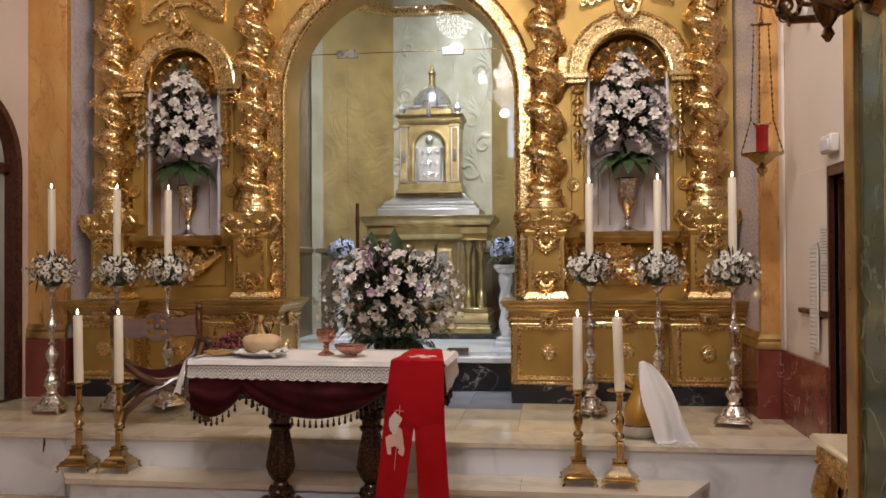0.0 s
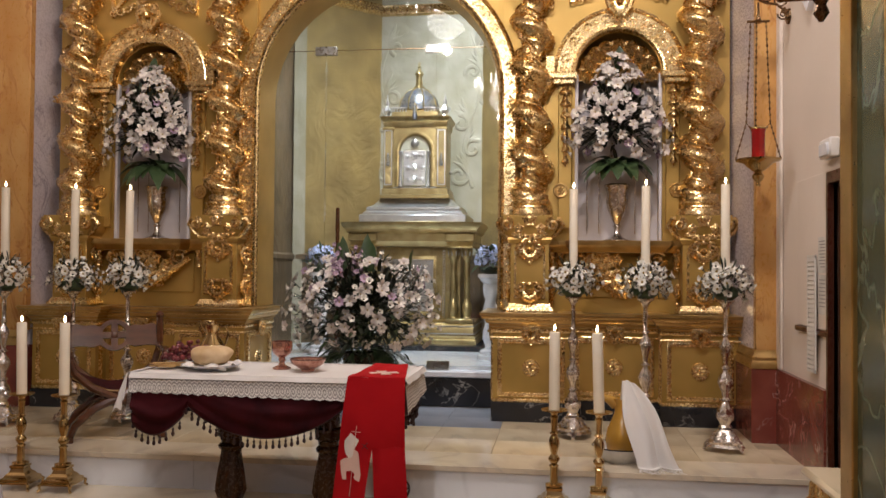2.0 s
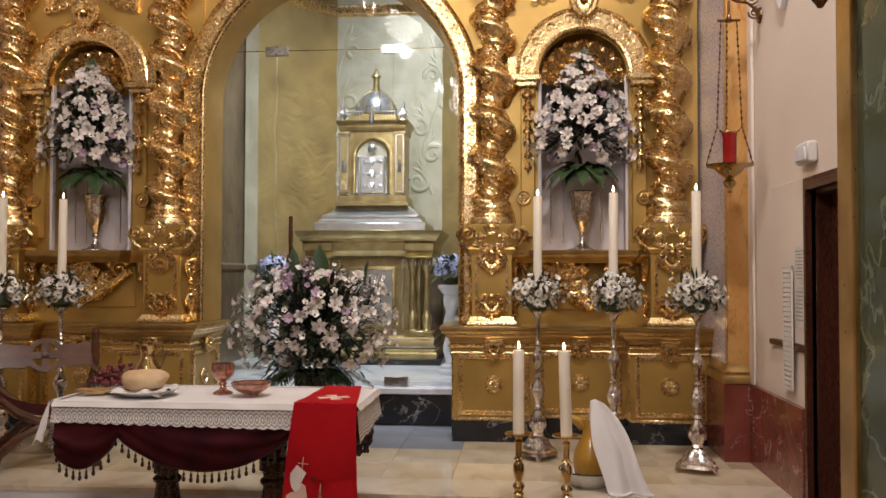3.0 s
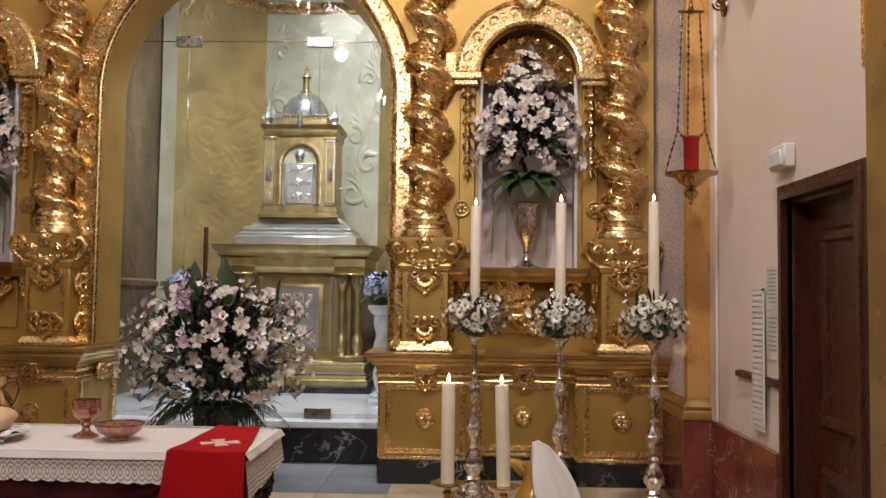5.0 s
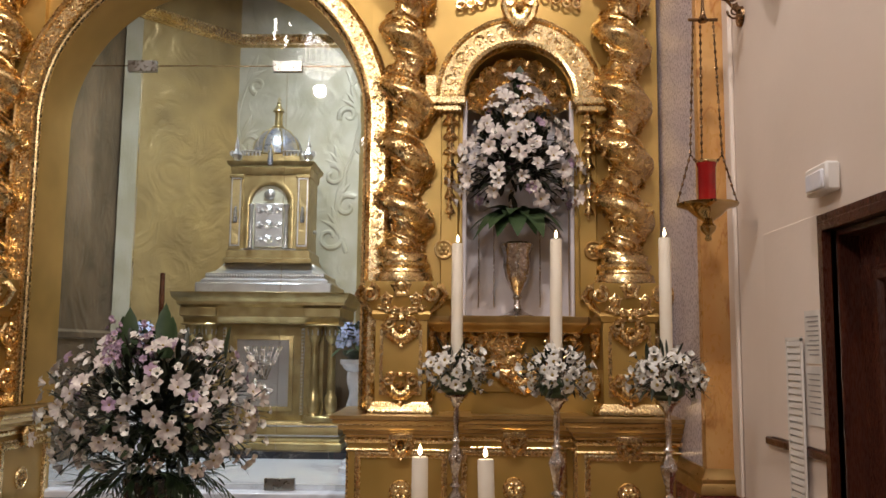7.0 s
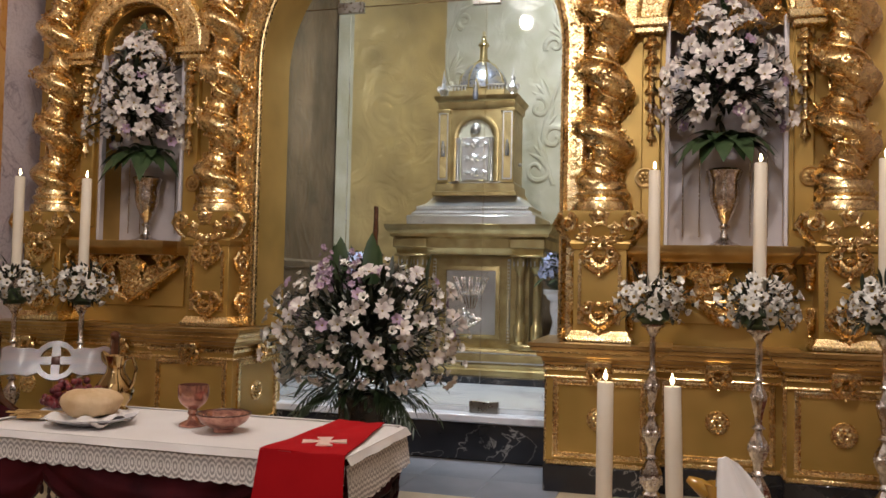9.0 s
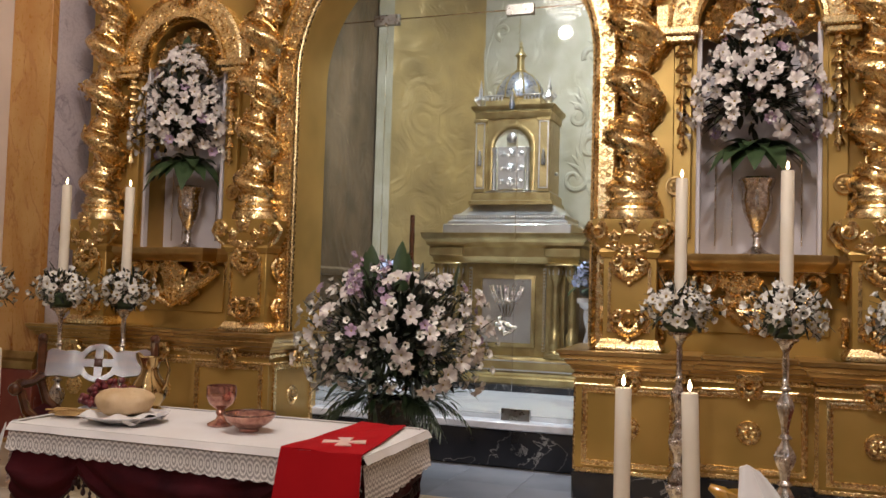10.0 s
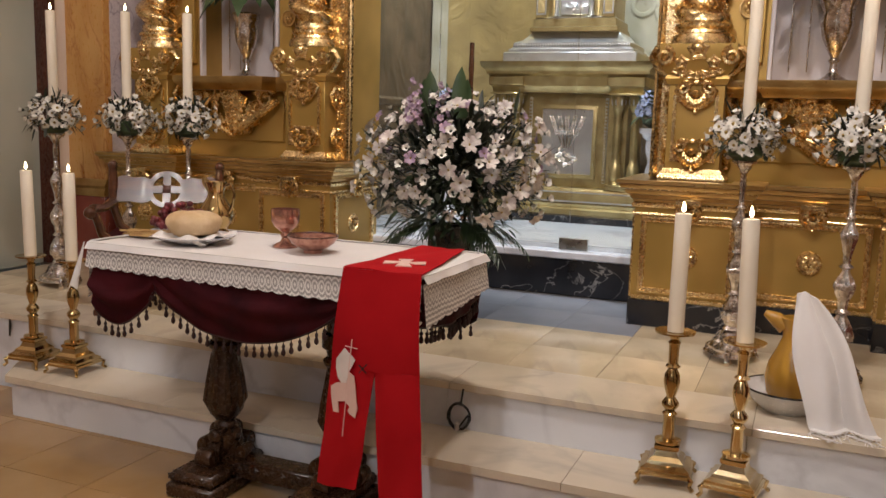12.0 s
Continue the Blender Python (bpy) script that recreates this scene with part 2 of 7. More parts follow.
# ---- mesh building ----
class Geo:
    """Collects vertices and faces of one part."""

    def __init__(self):
        self.v, self.f = [], []

    def add(self, verts, faces, m=None):
        k = len(self.v)
        self.v += [tuple(m @ Vector(p)) for p in verts] if m is not None else [tuple(p) for p in verts]
        self.f += [tuple(i + k for i in f) for f in faces]
        return self

    def box(self, x0, x1, y0, y1, z0, z1, bevel=0.0, m=None):
        bm = bmesh.new()
        bmesh.ops.create_cube(bm, size=1)
        for p in bm.verts:
            p.co = Vector(((x0 + x1) / 2 + p.co.x * (x1 - x0), (y0 + y1) / 2 + p.co.y * (y1 - y0), (z0 + z1) / 2 + p.co.z * (z1 - z0)))
        if bevel:
            bmesh.ops.bevel(bm, geom=bm.edges[:], offset=bevel, segments=1, affect="EDGES", profile=0.5)
        bm.verts.index_update()
        self.add([p.co.copy() for p in bm.verts], [[q.index for q in f.verts] for f in bm.faces], m)
        bm.free()
        return self

    def lathe(self, profile, n=20, m=None, lobes=0, depth=0.0):
        verts, faces = [], []
        for r, z in profile:
            for i in range(n):
                a = 2 * math.pi * i / n
                q = r * (1 + (depth * math.cos(lobes * a) if lobes else 0))
                verts.append((q * math.cos(a), q * math.sin(a), z))
        for j in range(len(profile) - 1):
            for i in range(n):
                k = (i + 1) % n
                faces.append((j * n + i, j * n + k, (j + 1) * n + k, (j + 1) * n + i))
        faces.append(tuple(range(n - 1, -1, -1)))
        t = (len(profile) - 1) * n
        faces.append(tuple(range(t, t + n)))
        return self.add(verts, faces, m)

    def tube(self, path, radius, n=8, closed=False, m=None):
        pts = [Vector(p) for p in path]
        rad = radius if isinstance(radius, (list, tuple)) else [radius] * len(pts)
        verts, faces = [], []
        side = None
        for i, p in enumerate(pts):
            a = pts[i - 1] if i or closed else p
            b = pts[(i + 1) % len(pts)] if i < len(pts) - 1 or closed else p
            d = (b - a).normalized()
            if side is None:
                side = d.orthogonal().normalized()
            side = (side - d * side.dot(d)).normalized()
            up = d.cross(side)
            for k in range(n):
                t = 2 * math.pi * k / n
                verts.append(p + (side * math.cos(t) + up * math.sin(t)) * rad[i])
        rows = len(pts) if closed else len(pts) - 1
        for i in range(rows):
            j = (i + 1) % len(pts)
            for k in range(n):
                q = (k + 1) % n
                faces.append((i * n + k, i * n + q, j * n + q, j * n + k))
        if not closed:
            faces.append(tuple(range(n - 1, -1, -1)))
            faces.append(tuple((len(pts) - 1) * n + k for k in range(n)))
        return self.add(verts, faces, m)

    def sweep(self, plan, profile, closed=False, m=None):
        """A moulding: profile points (out, z) carried along plan points (x, y); out lies to the right of the way."""
        pts = [Vector(p) for p in plan]
        n, verts, faces = len(profile), [], []
        for i, p in enumerate(pts):
            d0 = (p - pts[i - 1]).normalized() if i or closed else None
            d1 = (pts[(i + 1) % len(pts)] - p).normalized() if i < len(pts) - 1 or closed else None
            d0, d1 = d0 or d1, d1 or d0
            n0, n1 = Vector((d0.y, -d0.x)), Vector((d1.y, -d1.x))
            mi = n0 + n1
            mi = mi / max(0.2, mi.dot(n0))
            for o, z in profile:
                verts.append((p.x + mi.x * o, p.y + mi.y * o, z))
        rows = len(pts) if closed else len(pts) - 1
        for i in range(rows):
            j = (i + 1) % len(pts)
            for k in range(n):
                q = (k + 1) % n
                faces.append((i * n + k, j * n + k, j * n + q, i * n + q))
        if not closed:
            faces.append(tuple(range(n)))
            faces.append(tuple((len(pts) - 1) * n + k for k in range(n - 1, -1, -1)))
        return self.add(verts, faces, m)

    def prism(self, outline, y0, y1, m=None):
        """An outline of (x, z) points drawn out from y0 to y1."""
        n = len(outline)
        verts = [(x, y0, z) for x, z in outline] + [(x, y1, z) for x, z in outline]
        faces = [tuple(range(n)), tuple(range(2 * n - 1, n - 1, -1))] + [(i, i + n, (i + 1) % n + n, (i + 1) % n) for i in range(n)]
        return self.add(verts, faces, m)

    def ball(self, c, r, m=None, n=8, k=6):
        r = r if isinstance(r, (list, tuple)) else (r, r, r)
        prof = [(math.sin(math.pi * j / k), -math.cos(math.pi * j / k)) for j in range(k + 1)]
        prof[0], prof[-1] = (0.05, -1), (0.05, 1)
        mm = Matrix.Translation(c) @ Matrix.Diagonal((*r, 1))
        return self.lathe(prof, n, m @ mm if m is not None else mm)

    def sheet(self, fn, nu, nv, thick=0.0):
        """A surface fn(u, v) over the unit square, with a thickness."""
        verts, faces = [], []
        P = [[Vector(fn(i / nu, j / nv)) for j in range(nv + 1)] for i in range(nu + 1)]
        for i in range(nu + 1):
            for j in range(nv + 1):
                verts.append(P[i][j])
        for i in range(nu):
            for j in range(nv):
                a = i * (nv + 1) + j
                faces.append((a, a + nv + 1, a + nv + 2, a + 1))
        if thick:
            k = len(verts)
            for i in range(nu + 1):
                for j in range(nv + 1):
                    du = P[min(i + 1, nu)][j] - P[max(i - 1, 0)][j]
                    dv = P[i][min(j + 1, nv)] - P[i][max(j - 1, 0)]
                    nn = du.cross(dv)
                    verts.append(P[i][j] - (nn.normalized() if nn.length > 1e-9 else Vector((0, 0, 1))) * thick)
            faces += [tuple(x + k for x in reversed(f)) for f in faces]
            ring = [i * (nv + 1) for i in range(nu + 1)] + [nu * (nv + 1) + j for j in range(1, nv + 1)]
            ring += [i * (nv + 1) + nv for i in range(nu - 1, -1, -1)] + [j for j in range(nv - 1, 0, -1)]
            for a, b in zip(ring, ring[1:] + ring[:1]):
                faces.append((a, a + k, b + k, b))
        return self.add(verts, faces)

    def mesh(self, name, material, smooth=True, flat_angle=40):
        me = bpy.data.meshes.new(name)
        me.from_pydata(self.v, [], self.f)
        me.materials.append(material)
        bm = bmesh.new()
        bm.from_mesh(me)
        bmesh.ops.recalc_face_normals(bm, faces=bm.faces[:])
        if smooth:
            lim = radians(flat_angle)
            for f in bm.faces:
                f.smooth = True
            for e in bm.edges:
                e.smooth = len(e.link_faces) == 2 and e.calc_face_angle(9) < lim
        bm.to_mesh(me)
        bm.free()
        return me


CARVED_BITS = {"cartouche", "side_mount", "rosette", "keystone", "acanthus", "roundel", "foliage", "carving", "beading", "wheat_relief", "door_relief"}


def part(name, geo, material, parent, label="", m=None, smooth=True, flat_angle=40):
    me = geo if isinstance(geo, bpy.types.Mesh) else geo.mesh(name, material, smooth, flat_angle)
    ob = new(name, me)
    ob.parent = parent
    if m is not None:
        ob.matrix_basis = m
    if name in CARVED_BITS:
        ob["kind"] = "stuff"
    return tagged(ob, label) if label else ob


def thing(name, m=None, label="", category="", group="", kind=""):
    ob = new(name)
    ob.empty_display_size = 0.1
    if m is not None:
        ob.matrix_basis = m
    return tagged(ob, label, category, group, kind)


def solid(name, geo, material, label, category, kind="structure", m=None):
    ob = new(name, geo.mesh(name, material))
    if m is not None:
        ob.matrix_basis = m
    return tagged(ob, label, category, "", kind)


T = Matrix.Translation
rnd = random.Random(7)
PLAT, STEP = 0.39, 0.195      # levels of the raised sanctuary floor and of its lower step
PLAT_Y, STEP_Y = 5.47, 5.15   # their front edges
LEFT, RIGHT, BACK = -3.0, 2.78, -6.0

# ---- structure ----
solid("floor", Geo().box(LEFT - 1.5, RIGHT + 0.3, BACK, 6.2, -0.2, -0.012), GREY_TILE, "dark bed under the polished nave floor tiles", "floor")
solid("ceiling", Geo().box(LEFT - 1.6, RIGHT + 0.4, BACK - 0.2, 7.5, 6.0, 6.15), CEIL, "unseen plaster ceiling of the church, darkened to cut bounced light", "ceiling")
g = Geo().box(LEFT - 1.75, LEFT - 1.5, BACK, 4.6, -0.1, 6.0)
g.box(LEFT - 1.5, LEFT - 0.2, 4.6, 4.8, -0.1, 6.0)
solid("wall_west", g, TAN, "unseen side wall of the nave, darkened to cut bounced light", "wall")
# side wall with an arched opening
DOOR_A, DOOR_B, SPRING = 5.55, 6.75, 2.22
cy, rr = (DOOR_A + DOOR_B) / 2, (DOOR_B - DOOR_A) / 2
outline = [(4.6, -0.1), (DOOR_A, -0.1), (DOOR_A, SPRING)]
outline += [(cy - rr * math.cos(a), SPRING + rr * math.sin(a)) for a in [math.pi * i / 24 for i in range(1, 24)]]
outline += [(DOOR_B, SPRING), (DOOR_B, -0.1), (7.5, -0.1), (7.5, 6.0), (4.6, 6.0)]
TURN_SIDE = Matrix(((0, 1, 0, 0), (1, 0, 0, 0), (0, 0, 1, 0), (0, 0, 0, 1)))
solid("wall_north", Geo().prism(outline, LEFT - 0.2, LEFT, TURN_SIDE), CREAM, "cream plaster wall with an arched doorway", "wall")
# right wall with the door opening
solid("wall_south", Geo().prism([(BACK, -0.1), (4.66, -0.1), (4.66, 1.93), (5.35, 1.93), (5.35, -0.1), (7.5, -0.1), (7.5, 6.0), (BACK, 6.0)], RIGHT, RIGHT + 0.2, TURN_SIDE),
      CREAM, "cream plaster wall beside the sanctuary", "wall")
solid("wall_entrance", Geo().box(LEFT - 1.75, RIGHT + 0.2, BACK - 0.2, BACK, -0.1, 6.0), TAN, "unseen entrance wall, darkened to cut bounced light", "wall")
window = thing("window_1", T((0.55, BACK, 0)), "tall arched window with cold daylight in the entrance wall", "window", kind="structure")
wo = [(-0.4, 3.9), (-0.4, 5.2)] + [(-0.4 * math.cos(a), 5.2 + 0.4 * math.sin(a)) for a in [math.pi * i / 14 for i in range(1, 14)]] + [(0.4, 5.2), (0.4, 3.9)]
part("window_frame", Geo().sweep([(x, z) for x, z in wo], [(-0.05, 0.001), (-0.05, 0.05), (0.03, 0.05), (0.03, 0.001)], True, Matrix(((1, 0, 0, 0), (0, 0, 1, 0), (0, 1, 0, 0), (0, 0, 0, 1)))), JAMB, window, "dark wooden window frame")
part("pane", Geo().prism(wo, 0.004, 0.012), DAYLIGHT, window, "pale blue daylit glass")
part("mullion", Geo().box(-0.02, 0.02, 0.012, 0.04, 3.9, 5.6).box(-0.4, 0.4, 0.012, 0.04, 4.6, 4.64), JAMB, window)
g = Geo().box(LEFT, -1.36, 7.5, 7.65, 0.0, 6.0).box(1.36, RIGHT + 0.2, 7.5, 7.65, 0.0, 6.0).box(-1.36, 1.36, 7.5, 7.65, 4.0, 6.0)
solid("wall_east", g, MAUVE_MARBLE, "mauve white marble wall behind the altarpiece", "wall")
solid("back_room_wall", Geo().box(RIGHT + 0.2, RIGHT + 1.2, 5.6, 5.7, -0.1, 2.4).box(RIGHT + 0.2, RIGHT + 1.2, 4.3, 4.4, -0.1, 2.4).box(RIGHT + 1.2, RIGHT + 1.3, 4.3, 5.7, -0.1, 2.4)
      .box(RIGHT + 0.2, RIGHT + 1.3, 4.3, 5.7, 2.4, 2.5).box(RIGHT + 0.2, RIGHT + 1.3, 4.3, 5.7, -0.2, -0.1), CREAM, "plain dim lobby behind the doorway", "wall")

# raised sanctuary floor and lower step: marble slabs on a core
platform = thing("floor_sanctuary", label="raised sanctuary floor of polished cream marble tiles with white marble risers", category="floor", kind="structure")
part("core", Geo().box(LEFT, RIGHT, PLAT_Y + 0.03, 7.9, -0.05, PLAT - 0.02), CREAM_TILE, platform)
step_thing = thing("step", label="low white marble step with chamfered ends along the sanctuary", category="step", kind="structure")
STEP_X0, STEP_X1 = -1.62, 1.93
out = [(STEP_X0 + 0.0, STEP_Y), (STEP_X1, STEP_Y), (STEP_X1 + 0.16, PLAT_Y + 0.02), (STEP_X0 - 0.22, PLAT_Y + 0.02)]
g = Geo()
g.add([(x, y, z) for z in (-0.02, STEP - 0.032) for x, y in out], [(0, 1, 2, 3), (7, 6, 5, 4), (0, 1, 5, 4), (1, 2, 6, 5), (2, 3, 7, 6), (3, 0, 4, 7)])
part("riser", g, WHITE_MARBLE, step_thing)


# niche of the tabernacle: an apse with flat sides
APSE = [(-0.99, 7.5), (-1.3, 7.65), (-1.3, 9.2), (-0.56, 10.0), (0.56, 10.0), (1.3, 9.2), (1.3, 7.65), (0.99, 7.5)]
NICHE_Z = 0.70
# back wall coloured paler as the lit one, flanks darker as if shaded
for i, mt in ((1, PANEL_DARK), (2, PANEL_GOLD), (3, PANEL_PALE), (4, PANEL_GOLD), (5, PANEL_DARK)):
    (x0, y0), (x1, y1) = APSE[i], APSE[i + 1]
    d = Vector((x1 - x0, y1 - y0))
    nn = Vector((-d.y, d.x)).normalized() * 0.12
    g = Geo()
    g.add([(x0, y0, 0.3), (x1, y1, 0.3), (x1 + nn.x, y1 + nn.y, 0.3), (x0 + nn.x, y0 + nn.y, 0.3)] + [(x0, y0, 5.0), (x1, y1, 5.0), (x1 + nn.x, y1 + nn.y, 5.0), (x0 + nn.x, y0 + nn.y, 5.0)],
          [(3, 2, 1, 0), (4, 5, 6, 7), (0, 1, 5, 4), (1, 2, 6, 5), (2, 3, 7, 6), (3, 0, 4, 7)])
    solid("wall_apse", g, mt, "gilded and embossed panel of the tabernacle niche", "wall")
solid("apse_floor", Geo().box(-1.42, 1.42, 7.56, 10.1, 0.45, NICHE_Z), WHITE_MARBLE, "white marble floor of the tabernacle niche", "floor")
solid("apse_ceiling", Geo().box(-1.45, 1.45, 7.5, 10.2, 5.0, 5.1), CEIL, "plain vault over the tabernacle niche", "ceiling")


# piers at the corners: marble sides, orange marble front, red marble base
def pier(name, x0, x1, yf, label):
    ob = thing(name, label=label, category="pier", kind="structure")
    part("shaft", Geo().box(x0 + 0.004, x1, yf + 0.06, 7.5, PLAT, 6.0), MAUVE_MARBLE, ob, "mauve white marble return")
    part("facing", Geo().box(x0, x1, yf, yf + 0.06, 0.97, 6.0, 0.004), ORANGE_MARBLE, ob, "veined orange marble facing")
    part("base", Geo().box(x0 - 0.03, x1 + 0.002, yf - 0.03, 7.0, PLAT, 0.86, 0.004), RED_MARBLE, ob, "dark red marble base")
    plan = [(x0, 7.0), (x0, yf), (x1, yf)]
    part("moulding", Geo().sweep(plan, [(-0.01, 0.86), (0.035, 0.86), (0.035, 0.89), (0.02, 0.91), (0.028, 0.93), (0.012, 0.95), (0.006, 0.975), (-0.01, 0.975)]), BRONZE_GOLD, ob, "stepped base moulding")
    return ob


pier("pier_south", 2.63, RIGHT, 6.42, "corner pier with orange marble facing on a red marble base")
pier("pier_north", LEFT, -2.66, 6.85, "corner pier with orange marble facing on a red marble base")
solid("baseboard", Geo().prism([(5.42, -0.1), (6.42, -0.1), (6.42, 0.86), (5.42, 0.86)], RIGHT - 0.03, RIGHT - 0.001, TURN_SIDE), RED_MARBLE, "dark red marble wainscot along the wall", "baseboard")
solid("trim", Geo().box(2.755, RIGHT - 0.001, 6.33, 6.418, 0.86, 6.0, 0.006), CREAM, "cream plaster strip beside the pier", "trim")

# green marble pillar near the door
pillar = thing("pillar", label="green veined marble pillar with gilt edge strips", category="pillar", kind="structure")
part("shaft", Geo().box(2.2, RIGHT, 2.965, 3.3, 0.0, 6.0, 0.006), GREEN_MARBLE, pillar)
part("edge_strip", Geo().box(2.185, 2.206, 3.235, 3.335, 0.0, 6.0, 0.004), BRONZE_GOLD, pillar, "gilt edge strip")
part("edge_strip", Geo().box(2.185, 2.206, 2.945, 2.995, 0.0, 6.0, 0.004), BRONZE_GOLD, pillar, "gilt edge strip")

# side door
door = thing("door_1", label="closed dark walnut side door in a moulded frame", category="door", kind="structure")
SIDE = TURN_SIDE
part("leaf", Geo().prism([(4.66, 0.0), (5.35, 0.0), (5.35, 1.93), (4.66, 1.93)], RIGHT + 0.09, RIGHT + 0.13, SIDE), JAMB, door)
for za, zb in ((0.15, 0.85), (1.0, 1.8)):
    part("panel", Geo().sweep([(4.78, za), (4.78, zb), (5.23, zb), (5.23, za)], [(0, RIGHT + 0.089), (0.02, RIGHT + 0.07), (0.05, RIGHT + 0.07), (0.06, RIGHT + 0.089)], True,
                              Matrix(((0, 0, 1, 0), (1, 0, 0, 0), (0, 1, 0, 0), (0, 0, 0, 1)))), JAMB, door)
part("frame", Geo().sweep([(4.66, 0.0), (4.66, 1.93), (5.35, 1.93), (5.35, 0.0)], [(0.0, RIGHT + 0.02), (0.0, RIGHT - 0.03), (-0.03, RIGHT - 0.03), (-0.035, RIGHT - 0.02), (-0.06, RIGHT - 0.02), (-0.06, RIGHT + 0.02)], False,
                          Matrix(((0, 0, 1, 0), (1, 0, 0, 0), (0, 1, 0, 0), (0, 0, 0, 1)))), JAMB, door, "moulded walnut frame")
part("reveal", Geo().prism([(4.661, 0.0), (4.68, 0.0), (4.68, 1.91), (5.33, 1.91), (5.33, 0.0), (5.349, 0.0), (5.349, 1.929), (4.661, 1.929)], RIGHT + 0.02, RIGHT + 0.2, SIDE), JAMB, door)

# arched glazed door
arch_door = thing("door_2", label="arched glazed door in a dark wooden frame", category="door", kind="structure")
arc = [(DOOR_A, PLAT), (DOOR_A, SPRING)] + [(cy - rr * math.cos(a), SPRING + rr * math.sin(a)) for a in [math.pi * i / 24 for i in range(1, 24)]] + [(DOOR_B, SPRING), (DOOR_B, PLAT)]
XZ = Matrix(((0, 0, 1, 0), (1, 0, 0, 0), (0, 1, 0, 0), (0, 0, 0, 1)))
part("frame", Geo().sweep(arc, [(0.0, LEFT - 0.15), (0.0, LEFT + 0.02), (0.06, LEFT + 0.02), (0.075, LEFT - 0.03), (0.075, LEFT - 0.15)], False, XZ), JAMB, arch_door, "dark wooden arched frame")
part("transom", Geo().box(LEFT - 0.11, LEFT - 0.04, DOOR_A + 0.06, DOOR_B - 0.06, SPRING - 0.04, SPRING + 0.04, 0.006), JAMB, arch_door)
part("leaf", Geo().box(LEFT - 0.10, LEFT - 0.085, DOOR_A + 0.05, DOOR_B - 0.05, PLAT, SPRING - 0.03), FROSTED, arch_door, "pale frosted glass leaf")
part("fanlight", Geo().prism([(cy - 0.55 * math.cos(a), SPRING + 0.03 + 0.55 * math.sin(a)) for a in [math.pi * i / 16 for i in range(17)]], LEFT - 0.10, LEFT - 0.085, SIDE), FROSTED, arch_door)
part("handle", Geo().tube([(LEFT - 0.085, 6.3, 1.15), (LEFT - 0.02, 6.3, 1.15), (LEFT - 0.02, 6.18, 1.15)], 0.009).ball((LEFT - 0.085, 6.3, 1.15), (0.01, 0.03, 0.03)), BRASS, arch_door, "brass lever handle")
solid("wall_lobby", Geo().box(LEFT - 1.3, LEFT - 1.2, 4.8, 7.5, -0.1, 4.0), CREAM, "plain cream wall beyond the arched door", "wall")

# black marble front, sill and glazing of the niche
solid("apse_front", Geo().box(-1.0, 1.0, 7.45, 7.6, PLAT, 0.62, 0.006), BLACK_MARBLE, "white-veined black marble base of the tabernacle niche", "base")
solid("apse_sill", Geo().box(-1.0, 1.0, 7.43, 7.62, 0.62, 0.668, 0.008), WHITE_MARBLE, "grey white marble sill of the tabernacle niche", "sill")
GL_Y, GL_Z = 7.522, 3.24
glazing = thing("glazing", label="frameless clear glass screen with steel patch fittings before the tabernacle", category="glass screen", kind="structure")
for xa, xb, za, zb in ((-1.28, -0.505, 0.672, GL_Z), (-0.50, 0.405, 0.672, GL_Z), (0.41, 1.28, 0.672, GL_Z), (-1.28, 1.28, GL_Z + 0.006, 3.98)):
    pane = part("pane", Geo().box(xa, xb, GL_Y, GL_Y + 0.01, za, zb), GLASS, glazing)
    pane.visible_shadow = False
for xc, zc in ((-0.50, GL_Z), (0.41, GL_Z), (0.44, 0.705)):
    part("patch_fitting", Geo().box(xc - 0.09, xc + 0.09, GL_Y - 0.012, GL_Y + 0.022, zc - 0.035, zc + 0.035, 0.003), STEEL, glazing, "brushed steel patch fitting")
part("joint", Geo().box(-1.28, 1.28, GL_Y - 0.001, GL_Y + 0.011, GL_Z + 0.0005, GL_Z + 0.0055), IRON, glazing)

# cornice round the apse
plan = [APSE[i] for i in (6, 5, 4, 3, 2, 1)]
solid("cornice", Geo().sweep(plan, [(-0.004, 4.25), (-0.03, 4.27), (-0.035, 4.30), (-0.06, 4.33), (-0.06, 4.36), (-0.004, 4.36)]), GOLD_PALE, "narrow gilt cornice round the tabernacle niche", "cornice")
solid("dado", Geo().sweep(plan, [(-0.003, NICHE_Z), (-0.012, NICHE_Z), (-0.012, 1.55), (-0.03, 1.56), (-0.03, 1.60), (-0.003, 1.62)]), PANEL_DARK, "darkened dado of the tabernacle niche", "dado")

# added pale strip in the corner of the apse: a bright reflection as colour
for s in (-1, 1):
    g = Geo().add([(s * 1.285, 9.16, NICHE_Z), (s * 1.20, 9.30, NICHE_Z), (s * 1.23, 9.34, NICHE_Z), (s * 1.31, 9.2, NICHE_Z), (s * 1.285, 9.16, 4.25), (s * 1.20, 9.30, 4.25), (s * 1.23, 9.34, 4.25), (s * 1.31, 9.2, 4.25)],
                  [(0, 1, 2, 3), (4, 5, 6, 7), (0, 1, 5, 4), (1, 2, 6, 5), (2, 3, 7, 6), (3, 0, 4, 7)])
    solid("trim", g, PANEL_PALE, "pale strip painted for the bright reflection in the niche corner", "trim")

